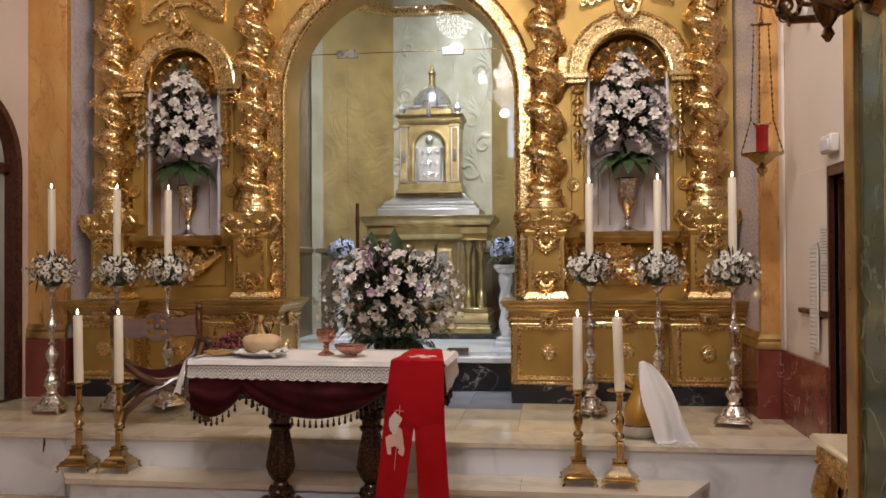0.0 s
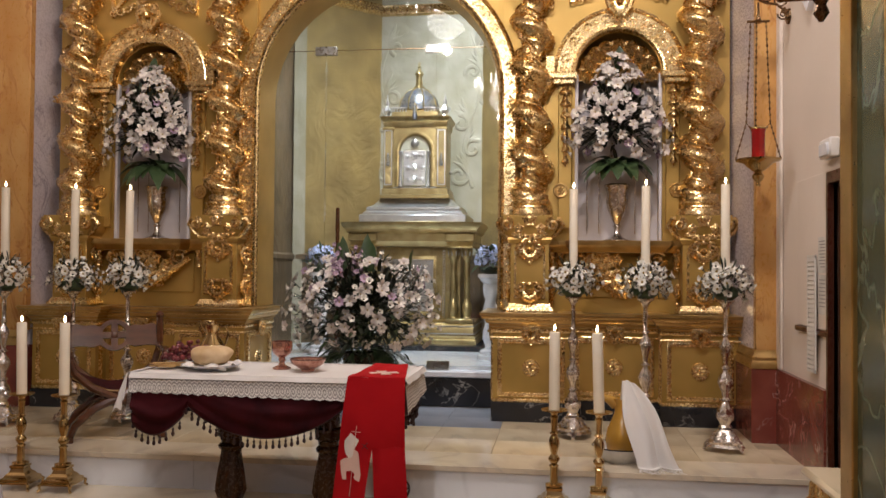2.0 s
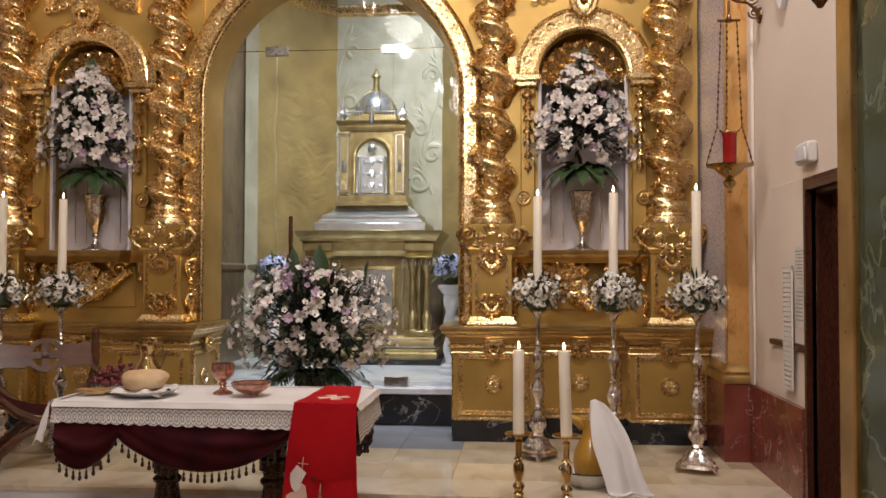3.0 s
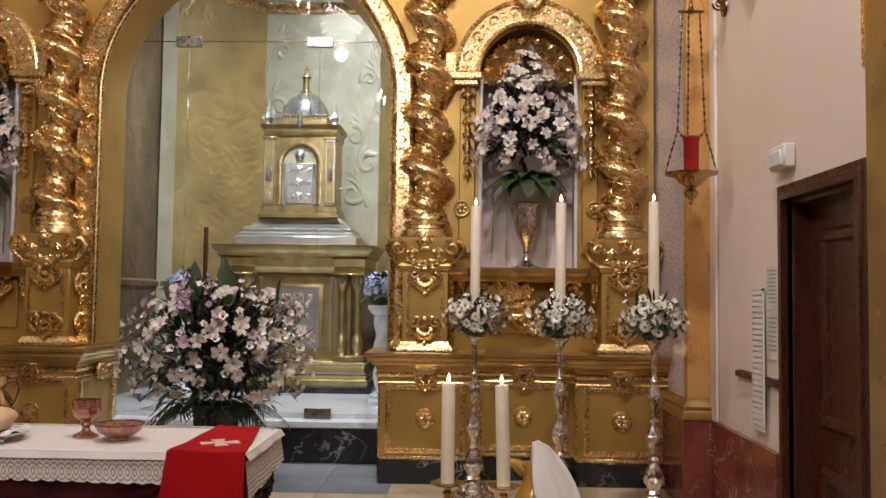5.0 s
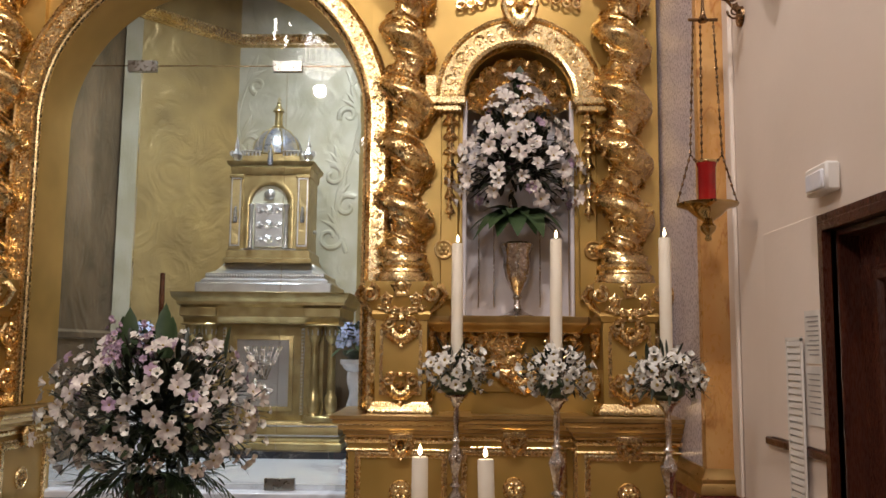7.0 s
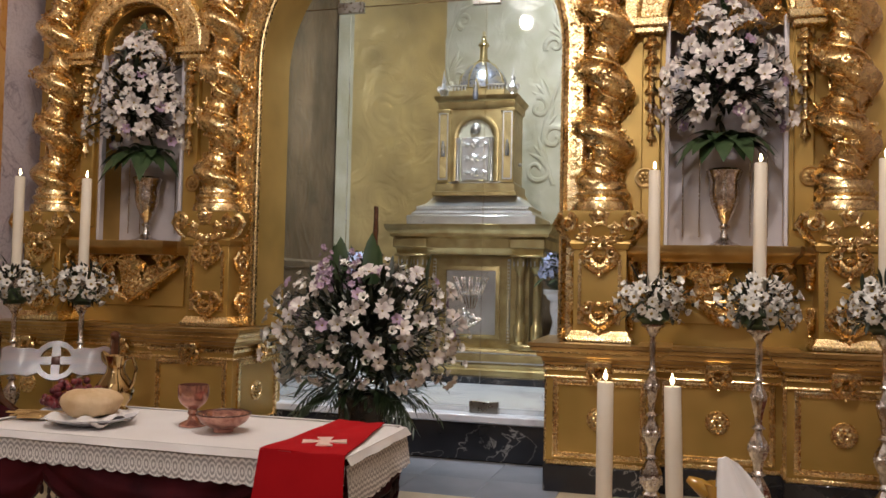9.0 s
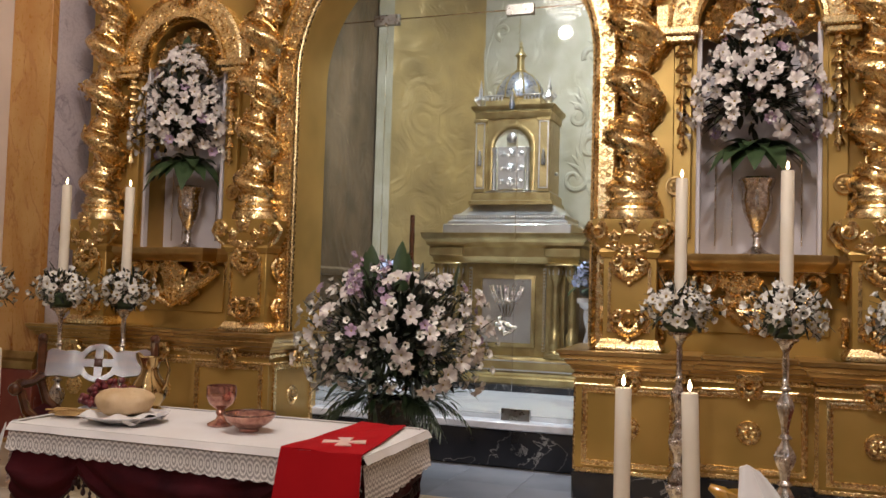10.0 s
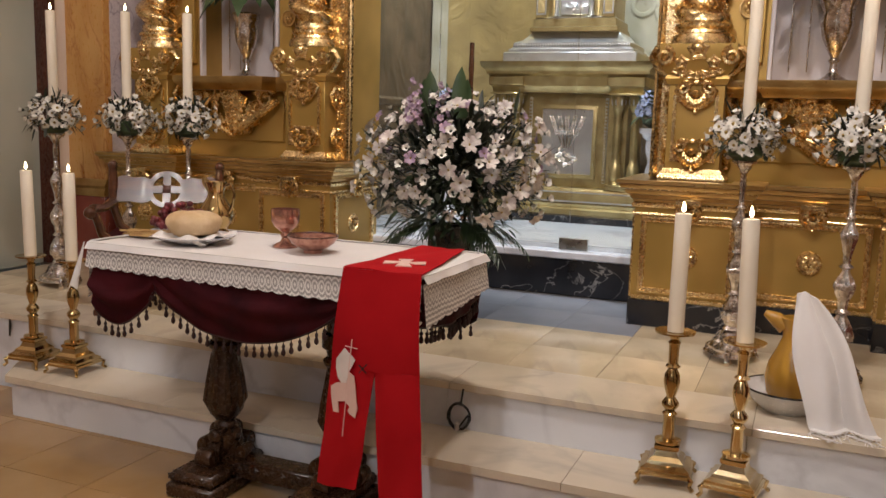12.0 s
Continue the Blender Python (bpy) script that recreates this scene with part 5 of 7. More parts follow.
part("statuette", Geo().lathe([(0.02, 0), (0.026, 0.04), (0.018, 0.08), (0.021, 0.1), (0.01, 0.12), (0.013, 0.14), (0.004, 0.155)], 10, T((0.0, -0.25, 0.97))), SLATE, tab, "small dark figure under the gable")
part("drum", Geo().lathe([(0.24, 0.0), (0.24, 0.03), (0.22, 0.04), (0.215, 0.07), (0.225, 0.08)], 32, T((0, 0.02, 1.01))), TAB_GOLD, tab)
part("dome", Geo().lathe([(0.215, 0.0), (0.212, 0.06), (0.195, 0.12), (0.165, 0.175), (0.12, 0.22), (0.07, 0.25), (0.05, 0.26)], 32, T((0, 0.02, 1.085)), 8, 0.015), SLATE, tab, "scaled blue-grey dome")
for i in range(8):
    a = i * math.pi / 4 + 0.39
    part("rib", Geo().tube([(0.215 * math.cos(a), 0.02 + 0.215 * math.sin(a), 1.085), (0.197 * math.cos(a), 0.02 + 0.197 * math.sin(a), 1.205), (0.123 * math.cos(a), 0.02 + 0.123 * math.sin(a), 1.305), (0.05 * math.cos(a), 0.02 + 0.05 * math.sin(a), 1.345)], 0.008, 6), TAB_GOLD, tab)
part("lantern", Geo().lathe([(0.055, 0), (0.055, 0.02), (0.035, 0.03), (0.03, 0.12), (0.035, 0.15), (0.05, 0.155), (0.045, 0.17), (0.025, 0.19), (0.014, 0.22), (0.02, 0.235), (0.006, 0.25)], 16, T((0, 0.02, 1.34))), TAB_GOLD, tab)
part("cross", Geo().box(-0.006, 0.006, 0.014, 0.026, 1.575, 1.625).box(-0.018, 0.018, 0.014, 0.026, 1.60, 1.608), TAB_GOLD, tab)

for s in (-1, 1):
    g = Geo()
    for k in range(5):
        g.lathe([(0.008, 0), (0.010, 0.008), (0.006, 0.016), (0.009, 0.028), (0.006, 0.036)], 8, T((s * 0.16 - 0.06 + 0.03 * k, -0.205, 1.06)))
    g.box(s * 0.16 - 0.075, s * 0.16 + 0.075, -0.218, -0.192, 1.096, 1.106, 0.002)
    tagged(part("balusters", g, TAB_SILVER, tab, "tiny silver balustrade"), kind="stuff")
    part("pier_capital", Geo().box(s * 0.275 - 0.06, s * 0.275 + 0.06, -0.24, -0.18, 0.868, 0.90, 0.006), TAB_GOLD, tab)
    part("pier_frame", Geo().sweep([(s * 0.275 - 0.036, 0.31), (s * 0.275 - 0.036, 0.865), (s * 0.275 + 0.036, 0.865), (s * 0.275 + 0.036, 0.31)], [(-0.005, -0.225), (-0.005, -0.236), (0.005, -0.236), (0.005, -0.225)], True, FLIP), TAB_SILVER, tab)
    g = Geo()
    for q in (-1, 1):
        spiral(g, (s * 0.30 + q * 0.032, -0.16, 1.085), 0.026, 1.2, 0.008, -q, start=math.pi / 2)
    tagged(part("finial_scroll", g, TAB_SILVER, tab), kind="stuff")
part("attic", Geo().box(-0.235, 0.235, -0.19, 0.22, 1.01, 1.085, 0.006), TAB_GOLD, tab)
part("lower_band", Geo().box(-W - 0.012, W + 0.012, -0.212, 0.2, 0.275, 0.288, 0.003), TAB_SILVER, tab)

alt = thing("tabernacle_altar", T((0.0, 9.15, NICHE_Z)), "silver-gilt altar with corner columns and a silver relief panel", "altar")
BX, BY = 0.50, 0.27
plan = [(-BX, 0.4), (-BX, -BY), (BX, -BY), (BX, 0.4)]
part("plinth", Geo().sweep([(-0.66, 0.4), (-0.66, -0.42), (0.66, -0.42), (0.66, 0.4)], [(-0.5, 0.0), (0.02, 0.0), (0.02, 0.05), (0.0, 0.06), (-0.5, 0.06)]), BLACK_MARBLE, alt, "black marble plinth")
part("base", Geo().sweep([(-0.60, 0.4), (-0.60, -0.38), (0.60, -0.38), (0.60, 0.4)], [(-0.5, 0.06), (0.03, 0.06), (0.03, 0.10), (0.01, 0.115), (0.02, 0.14), (0.0, 0.15), (-0.002, 0.245), (-0.012, 0.26), (-0.5, 0.26)]), TAB_GOLD, alt)
part("body", Geo().box(-0.46, 0.46, -0.24, 0.38, 0.26, 0.98, 0.004), TAB_GOLD, alt)
part("top", Geo().sweep([(-0.60, 0.4), (-0.60, -0.38), (0.60, -0.38), (0.60, 0.4)], [(-0.5, 0.98), (-0.02, 0.98), (-0.01, 1.02), (0.0, 1.03), (0.0, 1.10), (0.03, 1.12), (0.03, 1.14), (0.06, 1.17), (0.07, 1.21), (-0.5, 1.21)]), TAB_GOLD, alt, "stepped moulded altar top")
part("step", Geo().box(-0.52, 0.52, -0.34, 0.36, 1.21, 1.29, 0.01), TAB_SILVER, alt)
part("frame", Geo().sweep([(-0.20, 0.36), (-0.20, 0.86), (0.20, 0.86), (0.20, 0.36)], [(-0.03, -0.24), (-0.03, -0.265), (0.0, -0.27), (0.0, -0.24)], True, FLIP), TAB_GOLD, alt)
part("relief_panel", Geo().box(-0.20, 0.20, -0.252, -0.24, 0.36, 0.86, 0.003), TAB_SILVER, alt, "pale silver panel with wheat and grapes in relief")
g, r2 = Geo(), random.Random(2)
for k in range(26):
    a = r2.uniform(0, 6.28)
    rr2 = 0.08 * math.sqrt(r2.random())
    g.ball((rr2 * math.cos(a), -0.262, 0.50 + rr2 * math.sin(a) * 0.9), 0.018, None, 7, 5)
for dx in (-0.5, -0.25, 0.0, 0.25, 0.5):
    pts = [(dx * 0.06, -0.258, 0.56), (dx * 0.16, -0.26, 0.70), (dx * 0.26, -0.262, 0.80)]
    g.tube(pts, [0.006, 0.008, 0.004], 6)
    for k in range(6):
        t = 0.45 + 0.1 * k
        for q in (-1, 1):
            g.ball((dx * (0.06 + 0.2 * t) + q * 0.012, -0.262, 0.56 + 0.25 * t), (0.009, 0.008, 0.016), None, 6, 4)
part("wheat_relief", g, SILVER, alt, "raised silver wheat and grapes")
for s in (-1, 1):
    for x in (0.40, 0.53):
        part("column", Geo().lathe([(0.05, 0.26), (0.05, 0.30), (0.036, 0.32), (0.05, 0.37), (0.045, 0.44), (0.030, 0.46), (0.032, 0.5), (0.030, 0.80), (0.026, 0.84), (0.045, 0.87), (0.052, 0.93), (0.055, 0.98)], 16, T((s * x, -0.31, 0))), TAB_GOLD, alt)
        part("capital", Geo().lathe([(0.03, 0.0), (0.048, 0.02), (0.05, 0.05), (0.04, 0.07)], 14, T((s * x, -0.31, 0.88)), 7, 0.15), TAB_SILVER, alt)


for s in (-1, 1):
    part("corner_block", Geo().box(s * 0.465 - 0.13, s * 0.465 + 0.13, -0.40, -0.22, 0.26, 0.30, 0.006), TAB_GOLD, alt)
    part("corner_block", Geo().box(s * 0.465 - 0.13, s * 0.465 + 0.13, -0.40, -0.22, 0.965, 0.98, 0.005), TAB_GOLD, alt)
    part("corner_entablature", Geo().box(s * 0.465 - 0.14, s * 0.465 + 0.14, -0.41, -0.24, 1.03, 1.10, 0.008), TAB_GOLD, alt)
    part("bead_strip", Geo().box(s * 0.30 - 0.012, s * 0.30 + 0.012, -0.256, -0.238, 0.30, 0.95, 0.004), TAB_SILVER, alt)
    g = Geo()
    for k in range(24):
        g.ball((s * 0.30, -0.258, 0.315 + 0.0265 * k), (0.010, 0.008, 0.010), None, 6, 4)
    tagged(part("beads", g, TAB_GOLD, alt, "string of gilt beads"), kind="stuff")
for za, zb, d in ((0.155, 0.165, 0.012), (0.225, 0.235, 0.010)):
    part("base_fillet", Geo().sweep([(-0.60, 0.4), (-0.60, -0.38), (0.60, -0.38), (0.60, 0.4)], [(-0.01, za), (d, za), (d, zb), (-0.01, zb)]), TAB_SILVER, alt)

# low relief of acanthus scrolls on the back of the niche
relief = thing("wall_relief", label="pale gilded acanthus scroll relief on the niche wall", category="relief", kind="structure")
for s in (-1, 1):
    g = Geo()
    stem = [(s * (0.46 - 0.10 * math.sin(k * 0.55)), 9.992, 2.35 + 0.14 * k) for k in range(13)]
    g.tube(stem, [0.022 - 0.0009 * k for k in range(13)], 7)
    for k, (x, y, z) in enumerate(stem[1::2]):
        q = 1 if k % 2 else -1
        spiral(g, (x + q * 0.10, 9.996, z), 0.12 - 0.008 * k, 1.0, 0.030, q * s, start=0.9 * k, steps=20)
        for b in range(3):
            g.tube([(x, 9.998, z + 0.04 * b), (x + q * 0.06, 9.985, z + 0.10 + 0.05 * b), (x + q * (0.17 - 0.04 * b), 9.996, z + 0.15 + 0.07 * b)], [0.014, 0.030, 0.004], 7)
    tagged(part("scrolls", g, PANEL_PALE, relief, m=T((0, 10.0, 0)) @ Matrix.Diagonal((1, 0.4, 1, 1)) @ T((0, -10.0, 0))), kind="stuff")


def urn_column(x, y):
    ob = thing("pedestal_column", T((x, y, NICHE_Z)), "white marble twisted pedestal column", "pedestal", "white pedestal columns")
    g = Geo().lathe([(0.105, 0), (0.105, 0.03), (0.085, 0.045), (0.09, 0.07), (0.06, 0.09)], 24)
    part("base", g, PORCELAIN, ob)
    v, f, n, rings = [], [], 24, 60
    for j in range(rings + 1):
        z = 0.09 + 0.56 * j / rings
        for i in range(n):
            a = 2 * math.pi * i / n
            r = 0.055 + 0.010 * math.cos(2 * a - 2 * math.pi * z / 0.2)
            v.append((r * math.cos(a), r * math.sin(a), z))
    for j in range(rings):
        for i in range(n):
            f.append((j * n + i, j * n + (i + 1) % n, (j + 1) * n + (i + 1) % n, (j + 1) * n + i))
    part("shaft", Geo().add(v, f), PORCELAIN, ob)
    part("top", Geo().lathe([(0.06, 0.65), (0.085, 0.67), (0.095, 0.69), (0.11, 0.70), (0.11, 0.73)], 24), PORCELAIN, ob)
    fl = thing("flower_arrangement", T((x, y, NICHE_Z + 0.73)), "small posy of pale blue hydrangeas", "flowers", "blue posies")
    part("bowl", Geo().lathe([(0.05, 0), (0.09, 0.03), (0.10, 0.06), (0.08, 0.06)], 16), LEAF, fl)
    foliage(fl, (0, 0, 0.10), (0.15, 0.15, 0.12), 110, int(90 + x * 10), 0.5, 1.0, 0.03, 0.08, LEAF, -0.3)
    blossoms(fl, "floret", HYDRA, (0, 0, 0.12), (0.125, 0.125, 0.12), 110, int(70 + x * 10), (0.8, 1.3), -0.3, 0.15)


urn_column(0.81, 8.1)
urn_column(-0.74, 8.3)
ob = thing("paschal_candle", T((-0.62, 8.4, NICHE_Z)), "slim dark wooden staff standing in the niche", "staff")
part("staff", Geo().lathe([(0.07, 0), (0.06, 0.02), (0.02, 0.04), (0.018, 1.1), (0.022, 1.12), (0.018, 1.22), (0.018, 1.32)], 12), CHAIR_WOOD, ob)

# ---- the small table with its cloths ----
TX0, TX1, TY0, TY1, TZ = -0.695, 0.64, 4.775, 5.30, 0.945
table = thing("table", T((0, 0, 0)), "carved dark oak trestle table with turned baluster legs", "table")
part("tabletop", Geo().box(TX0 + 0.02, TX1 - 0.02, TY0 + 0.02, TY1 - 0.02, TZ - 0.05, TZ - 0.012, 0.006), CARVED, table)
LEG = [(0.05, 0.14), (0.06, 0.16), (0.06, 0.20), (0.036, 0.215), (0.044, 0.225), (0.044, 0.238), (0.034, 0.25), (0.05, 0.268), (0.068, 0.295), (0.075, 0.335), (0.072, 0.38), (0.062, 0.44), (0.055, 0.50), (0.05, 0.535),
       (0.062, 0.545), (0.066, 0.56), (0.05, 0.575), (0.055, 0.60), (0.07, 0.61), (0.07, 0.66), (0.055, 0.67), (0.055, 0.90)]
for x in (-0.28, 0.235):
    leg = part("leg", Geo().lathe(LEG, 28, T((x, 5.0, 0)), 12, 0.025), CARVED, table)
    g = Geo()
    for k in range(8):
        a = 2 * math.pi * k / 8
        d = Vector((math.cos(a), math.sin(a), 0))
        g.tube([(x + 0.05 * d.x, 5.0 + 0.05 * d.y, 0.275), (x + 0.072 * d.x, 5.0 + 0.072 * d.y, 0.335), (x + 0.062 * d.x, 5.0 + 0.062 * d.y, 0.42), (x + 0.05 * d.x, 5.0 + 0.05 * d.y, 0.52)], [0.006, 0.015, 0.012, 0.004], 6)
    part("acanthus", g, CARVED, leg)
    part("foot", Geo().box(x - 0.11, x + 0.11, 4.77, 5.13, 0.0, 0.055, 0.01).box(x - 0.095, x + 0.095, 4.785, 5.13, 0.055, 0.10, 0.012), CARVED, table)
    g = Geo()
    for k in range(7):
        leafy(g, (x - 0.09 + 0.03 * k, 4.785, 0.078), 0.015, (0, -1, 0), k)
        leafy(g, (x - 0.095, 4.81 + 0.045 * k, 0.078), 0.016, (-1, 0, 0), k)
    tagged(part("carving", g, CARVED, leg, "carved leaf edging"), kind="stuff")
    for k in range(4):
        g = Geo().prism([(0.03, 0.098), (0.15, 0.098), (0.155, 0.115), (0.11, 0.135), (0.085, 0.155), (0.07, 0.19), (0.06, 0.225), (0.03, 0.23)], -0.028, 0.028)
        g.lathe([(0.032, -0.034), (0.036, -0.028), (0.036, 0.028), (0.032, 0.034)], 16, T((0.128, 0, 0.132)) @ pose(0, 0, 0, 90, 0, 0))
        g.ball((0.128, -0.034, 0.132), (0.014, 0.008, 0.014)).ball((0.075, 0, 0.20), (0.02, 0.03, 0.03))
        part("scroll", g, CARVED, leg, m=pose(x, 5.0, 0, 0, 0, 90 * k) @ Matrix.Scale(0.93 if k % 2 else 0.72, 4, (1, 0, 0)))
g = Geo().box(-0.28, 0.235, 4.94, 5.04, 0.045, 0.12, 0.008)
for k in range(9):
    leafy(g, (-0.18 + 0.32 * k / 8, 4.94, 0.085), 0.02, (0, -1, 0), k)
part("stretcher", g, CARVED, table)


def wave(x, k, s):
    return math.sin(x * k + s) * 0.5 + math.sin(x * k * 2.3 + s * 1.7) * 0.3


# wine velvet cover with swags and tassels
cover = thing("table_cover", T((0, 0, 0)), "wine-red velvet cover hanging in swags with a tasselled fringe", "table cover")
part("top", Geo().box(TX0 - 0.005, TX1 + 0.005, TY0 - 0.005, TY1 + 0.005, TZ - 0.012, TZ - 0.003, 0.004), VELVET, cover)
CUSPS = [0.0, 0.20, 0.80, 1.0]


def swag(u):
    for a, b in zip(CUSPS, CUSPS[1:]):
        if a <= u <= b + 1e-9:
            t = (u - a) / (b - a)
            return math.sin(math.pi * t) ** 0.75 if b - a > 0.3 else math.sin(math.pi * (0.25 + 0.65 * t)) ** 1.0
    return 0


def drape(p, q, out, low, high, seed, shape):
    """A hanging sheet between the edge points p and q."""
    p, q, out = Vector(p), Vector(q), Vector(out)

    def fn(u, v):
        z = TZ - 0.006 - v * (low + (high - low) * shape(u))
        bulge = 0.012 + 0.022 * v * wave(u * (q - p).length, 16, seed) * 0.5 + 0.03 * math.sin(math.pi * v) * shape(u) + 0.011 * math.sin(v * 11 + 16 * abs(u - 0.5)) * math.sin(math.pi * min(1, v * 1.1)) + 0.006 * math.sin(v * 23 - 21 * u)
        hang_z = v * (low + (high - low) * shape(u))
        c = p.lerp(q, u) + out * max(0.006, 0.006 + (bulge - 0.006) * min(1.0, max(0.0, hang_z - 0.03) / 0.12))
        return (c.x, c.y, z)
    return fn


front = drape((TX0, TY0, 0), (TX1, TY0, 0), (0, -1, 0), 0.13, 0.29, 1.0, swag)
part("front_drape", Geo().sheet(front, 90, 20, 0.004), VELVET, cover)
back = drape((TX1, TY1, 0), (TX0, TY1, 0), (0, 1, 0), 0.15, 0.28, 2.0, swag)
part("back_drape", Geo().sheet(back, 50, 10, 0.004), VELVET, cover)
side = lambda u: math.sin(math.pi * min(1, max(0, 0.12 + 0.8 * u))) * 0.5
right = drape((TX1, TY0, 0), (TX1, TY1, 0), (1, 0, 0), 0.14, 0.24, 3.0, side)
part("end_drape", Geo().sheet(right, 40, 12, 0.004), VELVET, cover)
left = drape((TX0, TY1, 0), (TX0, TY0, 0), (-1, 0, 0), 0.20, 0.30, 4.0, side)
part("end_drape", Geo().sheet(left, 40, 12, 0.004), VELVET, cover)
TASSEL = [(0.0015, 0.0), (0.002, -0.012), (0.0055, -0.016), (0.0065, -0.022), (0.0035, -0.026), (0.0085, -0.040), (0.0075, -0.048), (0.001, -0.054)]
TASSEL_ME = Geo().lathe(TASSEL, 7).mesh("tassel", FRINGE)
for fn, n in ((front, 42), (right, 18), (left, 18), (back, 32)):
    b = Geo()
    pts = [Vector(fn(i / (n * 2), 1.0)) for i in range(n * 2 + 1)]
    b.tube([p + Vector((0, 0, -0.002)) for p in pts], 0.005, 6)
    for i in range(n):
        part("tassel", TASSEL_ME, None, cover, m=T(pts[2 * i + 1] + Vector((0, 0, -0.003))))
    part("braid", b, FRINGE, cover, "dark braid")


# linen cloth with a lace border
def lace_material():
    m = LACE
    nt = m.node_tree
    n, l = nt.nodes, nt.links
    b = n["Principled BSDF"]
    tc = n.new("ShaderNodeTexCoord")
    sep = n.new("ShaderNodeSeparateXYZ")
    l.new(tc.outputs["Object"], sep.inputs[0])

    def op(kind, a, b=0.0, c=0.0):
        k = n.new("ShaderNodeMath")
        k.operation = kind
        for i, q in enumerate((a, b, c)):
            if isinstance(q, (int, float)):
                k.inputs[i].default_value = q
            else:
                l.new(q, k.inputs[i])
        return k.outputs[0]
    along = op("ADD", sep.outputs[0], sep.outputs[1])
    cx = op("DIVIDE", op("PINGPONG", along, 0.013), 0.013)
    dz = op("DIVIDE", op("SUBTRACT", sep.outputs[2], 0.880), 0.024)
    d = op("SQRT", op("ADD", op("MULTIPLY", cx, cx), op("MULTIPLY", dz, dz)))
    fine = op("MULTIPLY", op("SINE", op("MULTIPLY", along, 900.0)), op("SINE", op("MULTIPLY", sep.outputs[2], 900.0)))
    wave_s = op("ADD", op("SINE", op("MULTIPLY", d, 9.5)), op("MULTIPLY", fine, 0.7))
    mr = n.new("ShaderNodeMapRange")
    mr.inputs[1].default_value, mr.inputs[2].default_value = -0.15, 0.25
    mr.inputs[3].default_value, mr.inputs[4].default_value = 0.50, 1.0
    l.new(wave_s, mr.inputs[0])
    l.new(mr.outputs[0], b.inputs["Alpha"])
    return m


LACE_NET = lace_material()
cloth = thing("tablecloth", T((0, 0, 0)), "white linen tablecloth with a scalloped lace border", "tablecloth")
part("linen", Geo().sheet(lambda u, v: (TX0 - 0.012 + (TX1 - TX0 + 0.024) * u, TY0 - 0.014 + (TY1 - TY0 + 0.028) * v, TZ + 0.003 + 0.0018 * wave(u * 2 + v, 5, 0) - (0.01 if u in (0, 1) or v in (0, 1) else 0)), 60, 40, 0.003), LINEN, cloth)


def border(p, q, out, drop0, drop1, seed, kind):
    p, q, out = Vector(p), Vector(q), Vector(out)
    ln = (q - p).length

    def fn(u, v):
        d = drop0 + (drop1 - drop0) * u
        sc = 0.008 * abs(math.sin(u * ln * math.pi / 0.055)) if kind == "lace" else 0
        z0, z1 = (0, 0.022) if kind == "linen" else (0.022, d + sc)
        c = p.lerp(q, u) + out * (0.034 + 0.012 * v + 0.006 * wave(u * ln, 22, seed) * v)
        return (c.x, c.y, TZ + 0.002 - z0 - (z1 - z0) * v)
    return fn


for p, q, out, d0, d1, sd in (((TX0 - 0.01, TY0, 0), (TX1 + 0.028, TY0, 0), (0, -1, 0), 0.085, 0.105, 1), ((TX1, TY0 - 0.04, 0), (TX1, TY1, 0), (1, 0, 0), 0.16, 0.12, 2), ((TX0, TY1, 0), (TX0, TY0, 0), (-1, 0, 0), 0.13, 0.21, 3), ((TX1, TY1, 0), (TX0, TY1, 0), (0, 1, 0), 0.09, 0.09, 4)):
    def lip(u, v, p=Vector(p), q=Vector(q), out=Vector(out)):
        c = p.lerp(q, u) + out * (0.012 + 0.022 * v)
        return (c.x, c.y, TZ + 0.004 - 0.002 * v)
    part("edge", Geo().sheet(lip, 40, 1, 0.003), LINEN, cloth)
    part("hem", Geo().sheet(border(p, q, out, d0, d1, sd, "linen"), 60, 2, 0.002), LINEN, cloth)
    part("lace", Geo().sheet(border(p, q, out, d0, d1, sd, "lace"), 150, 6), LACE_NET, cloth, "white scalloped lace")

def corner(u, v):
    a = u * math.pi / 2
    r = 0.006 + 0.060 * v * (0.55 + 0.45 * math.sin(2 * a)) * (1 + 0.28 * math.sin(8 * a + 1))
    return (TX0 - 0.022 - math.sin(a) * r, TY0 - 0.034 - math.cos(a) * r * 0.6, TZ + 0.003 - v * (0.10 + 0.08 * math.sin(2 * a) + 0.012 * math.sin(16 * a)))


part("corner_fold", Geo().sheet(corner, 36, 14, 0.002), LINEN, cloth, "crumpled hanging corner of the cloth")

# red stole across the table end
stole = thing("stole", T((0, 0, 0)), "red cloth stole with pale appliques hanging over the table edge", "stole")


def stole_top(u, v):
    y = TY1 - 0.01 + (TY0 - 0.056 - TY1 + 0.01) * v
    x0 = 0.415 + (0.40 - 0.415) * v
    x1 = 0.59 + (0.675 - 0.59) * v
    z = TZ + 0.012 + 0.004 * wave(u + v, 6, 1)
    return (x0 + (x1 - x0) * u, y, z)


part("top_band", Geo().sheet(stole_top, 14, 40, 0.004), RED_CLOTH, stole)
STOLE_Y = TY0 - 0.055


def hang(x0a, x1a, x0b, x1b, z1, seed):
    def fn(u, v):
        a, b = x0a + (x0b - x0a) * v, x1a + (x1b - x1a) * v
        return (a + (b - a) * u, STOLE_Y - 0.012 * math.sin(math.pi * v * 0.8) - 0.007 * wave(u * 1.5 + v, 4, seed) * v, TZ + 0.013 + (z1 - TZ - 0.013) * v)
    return fn


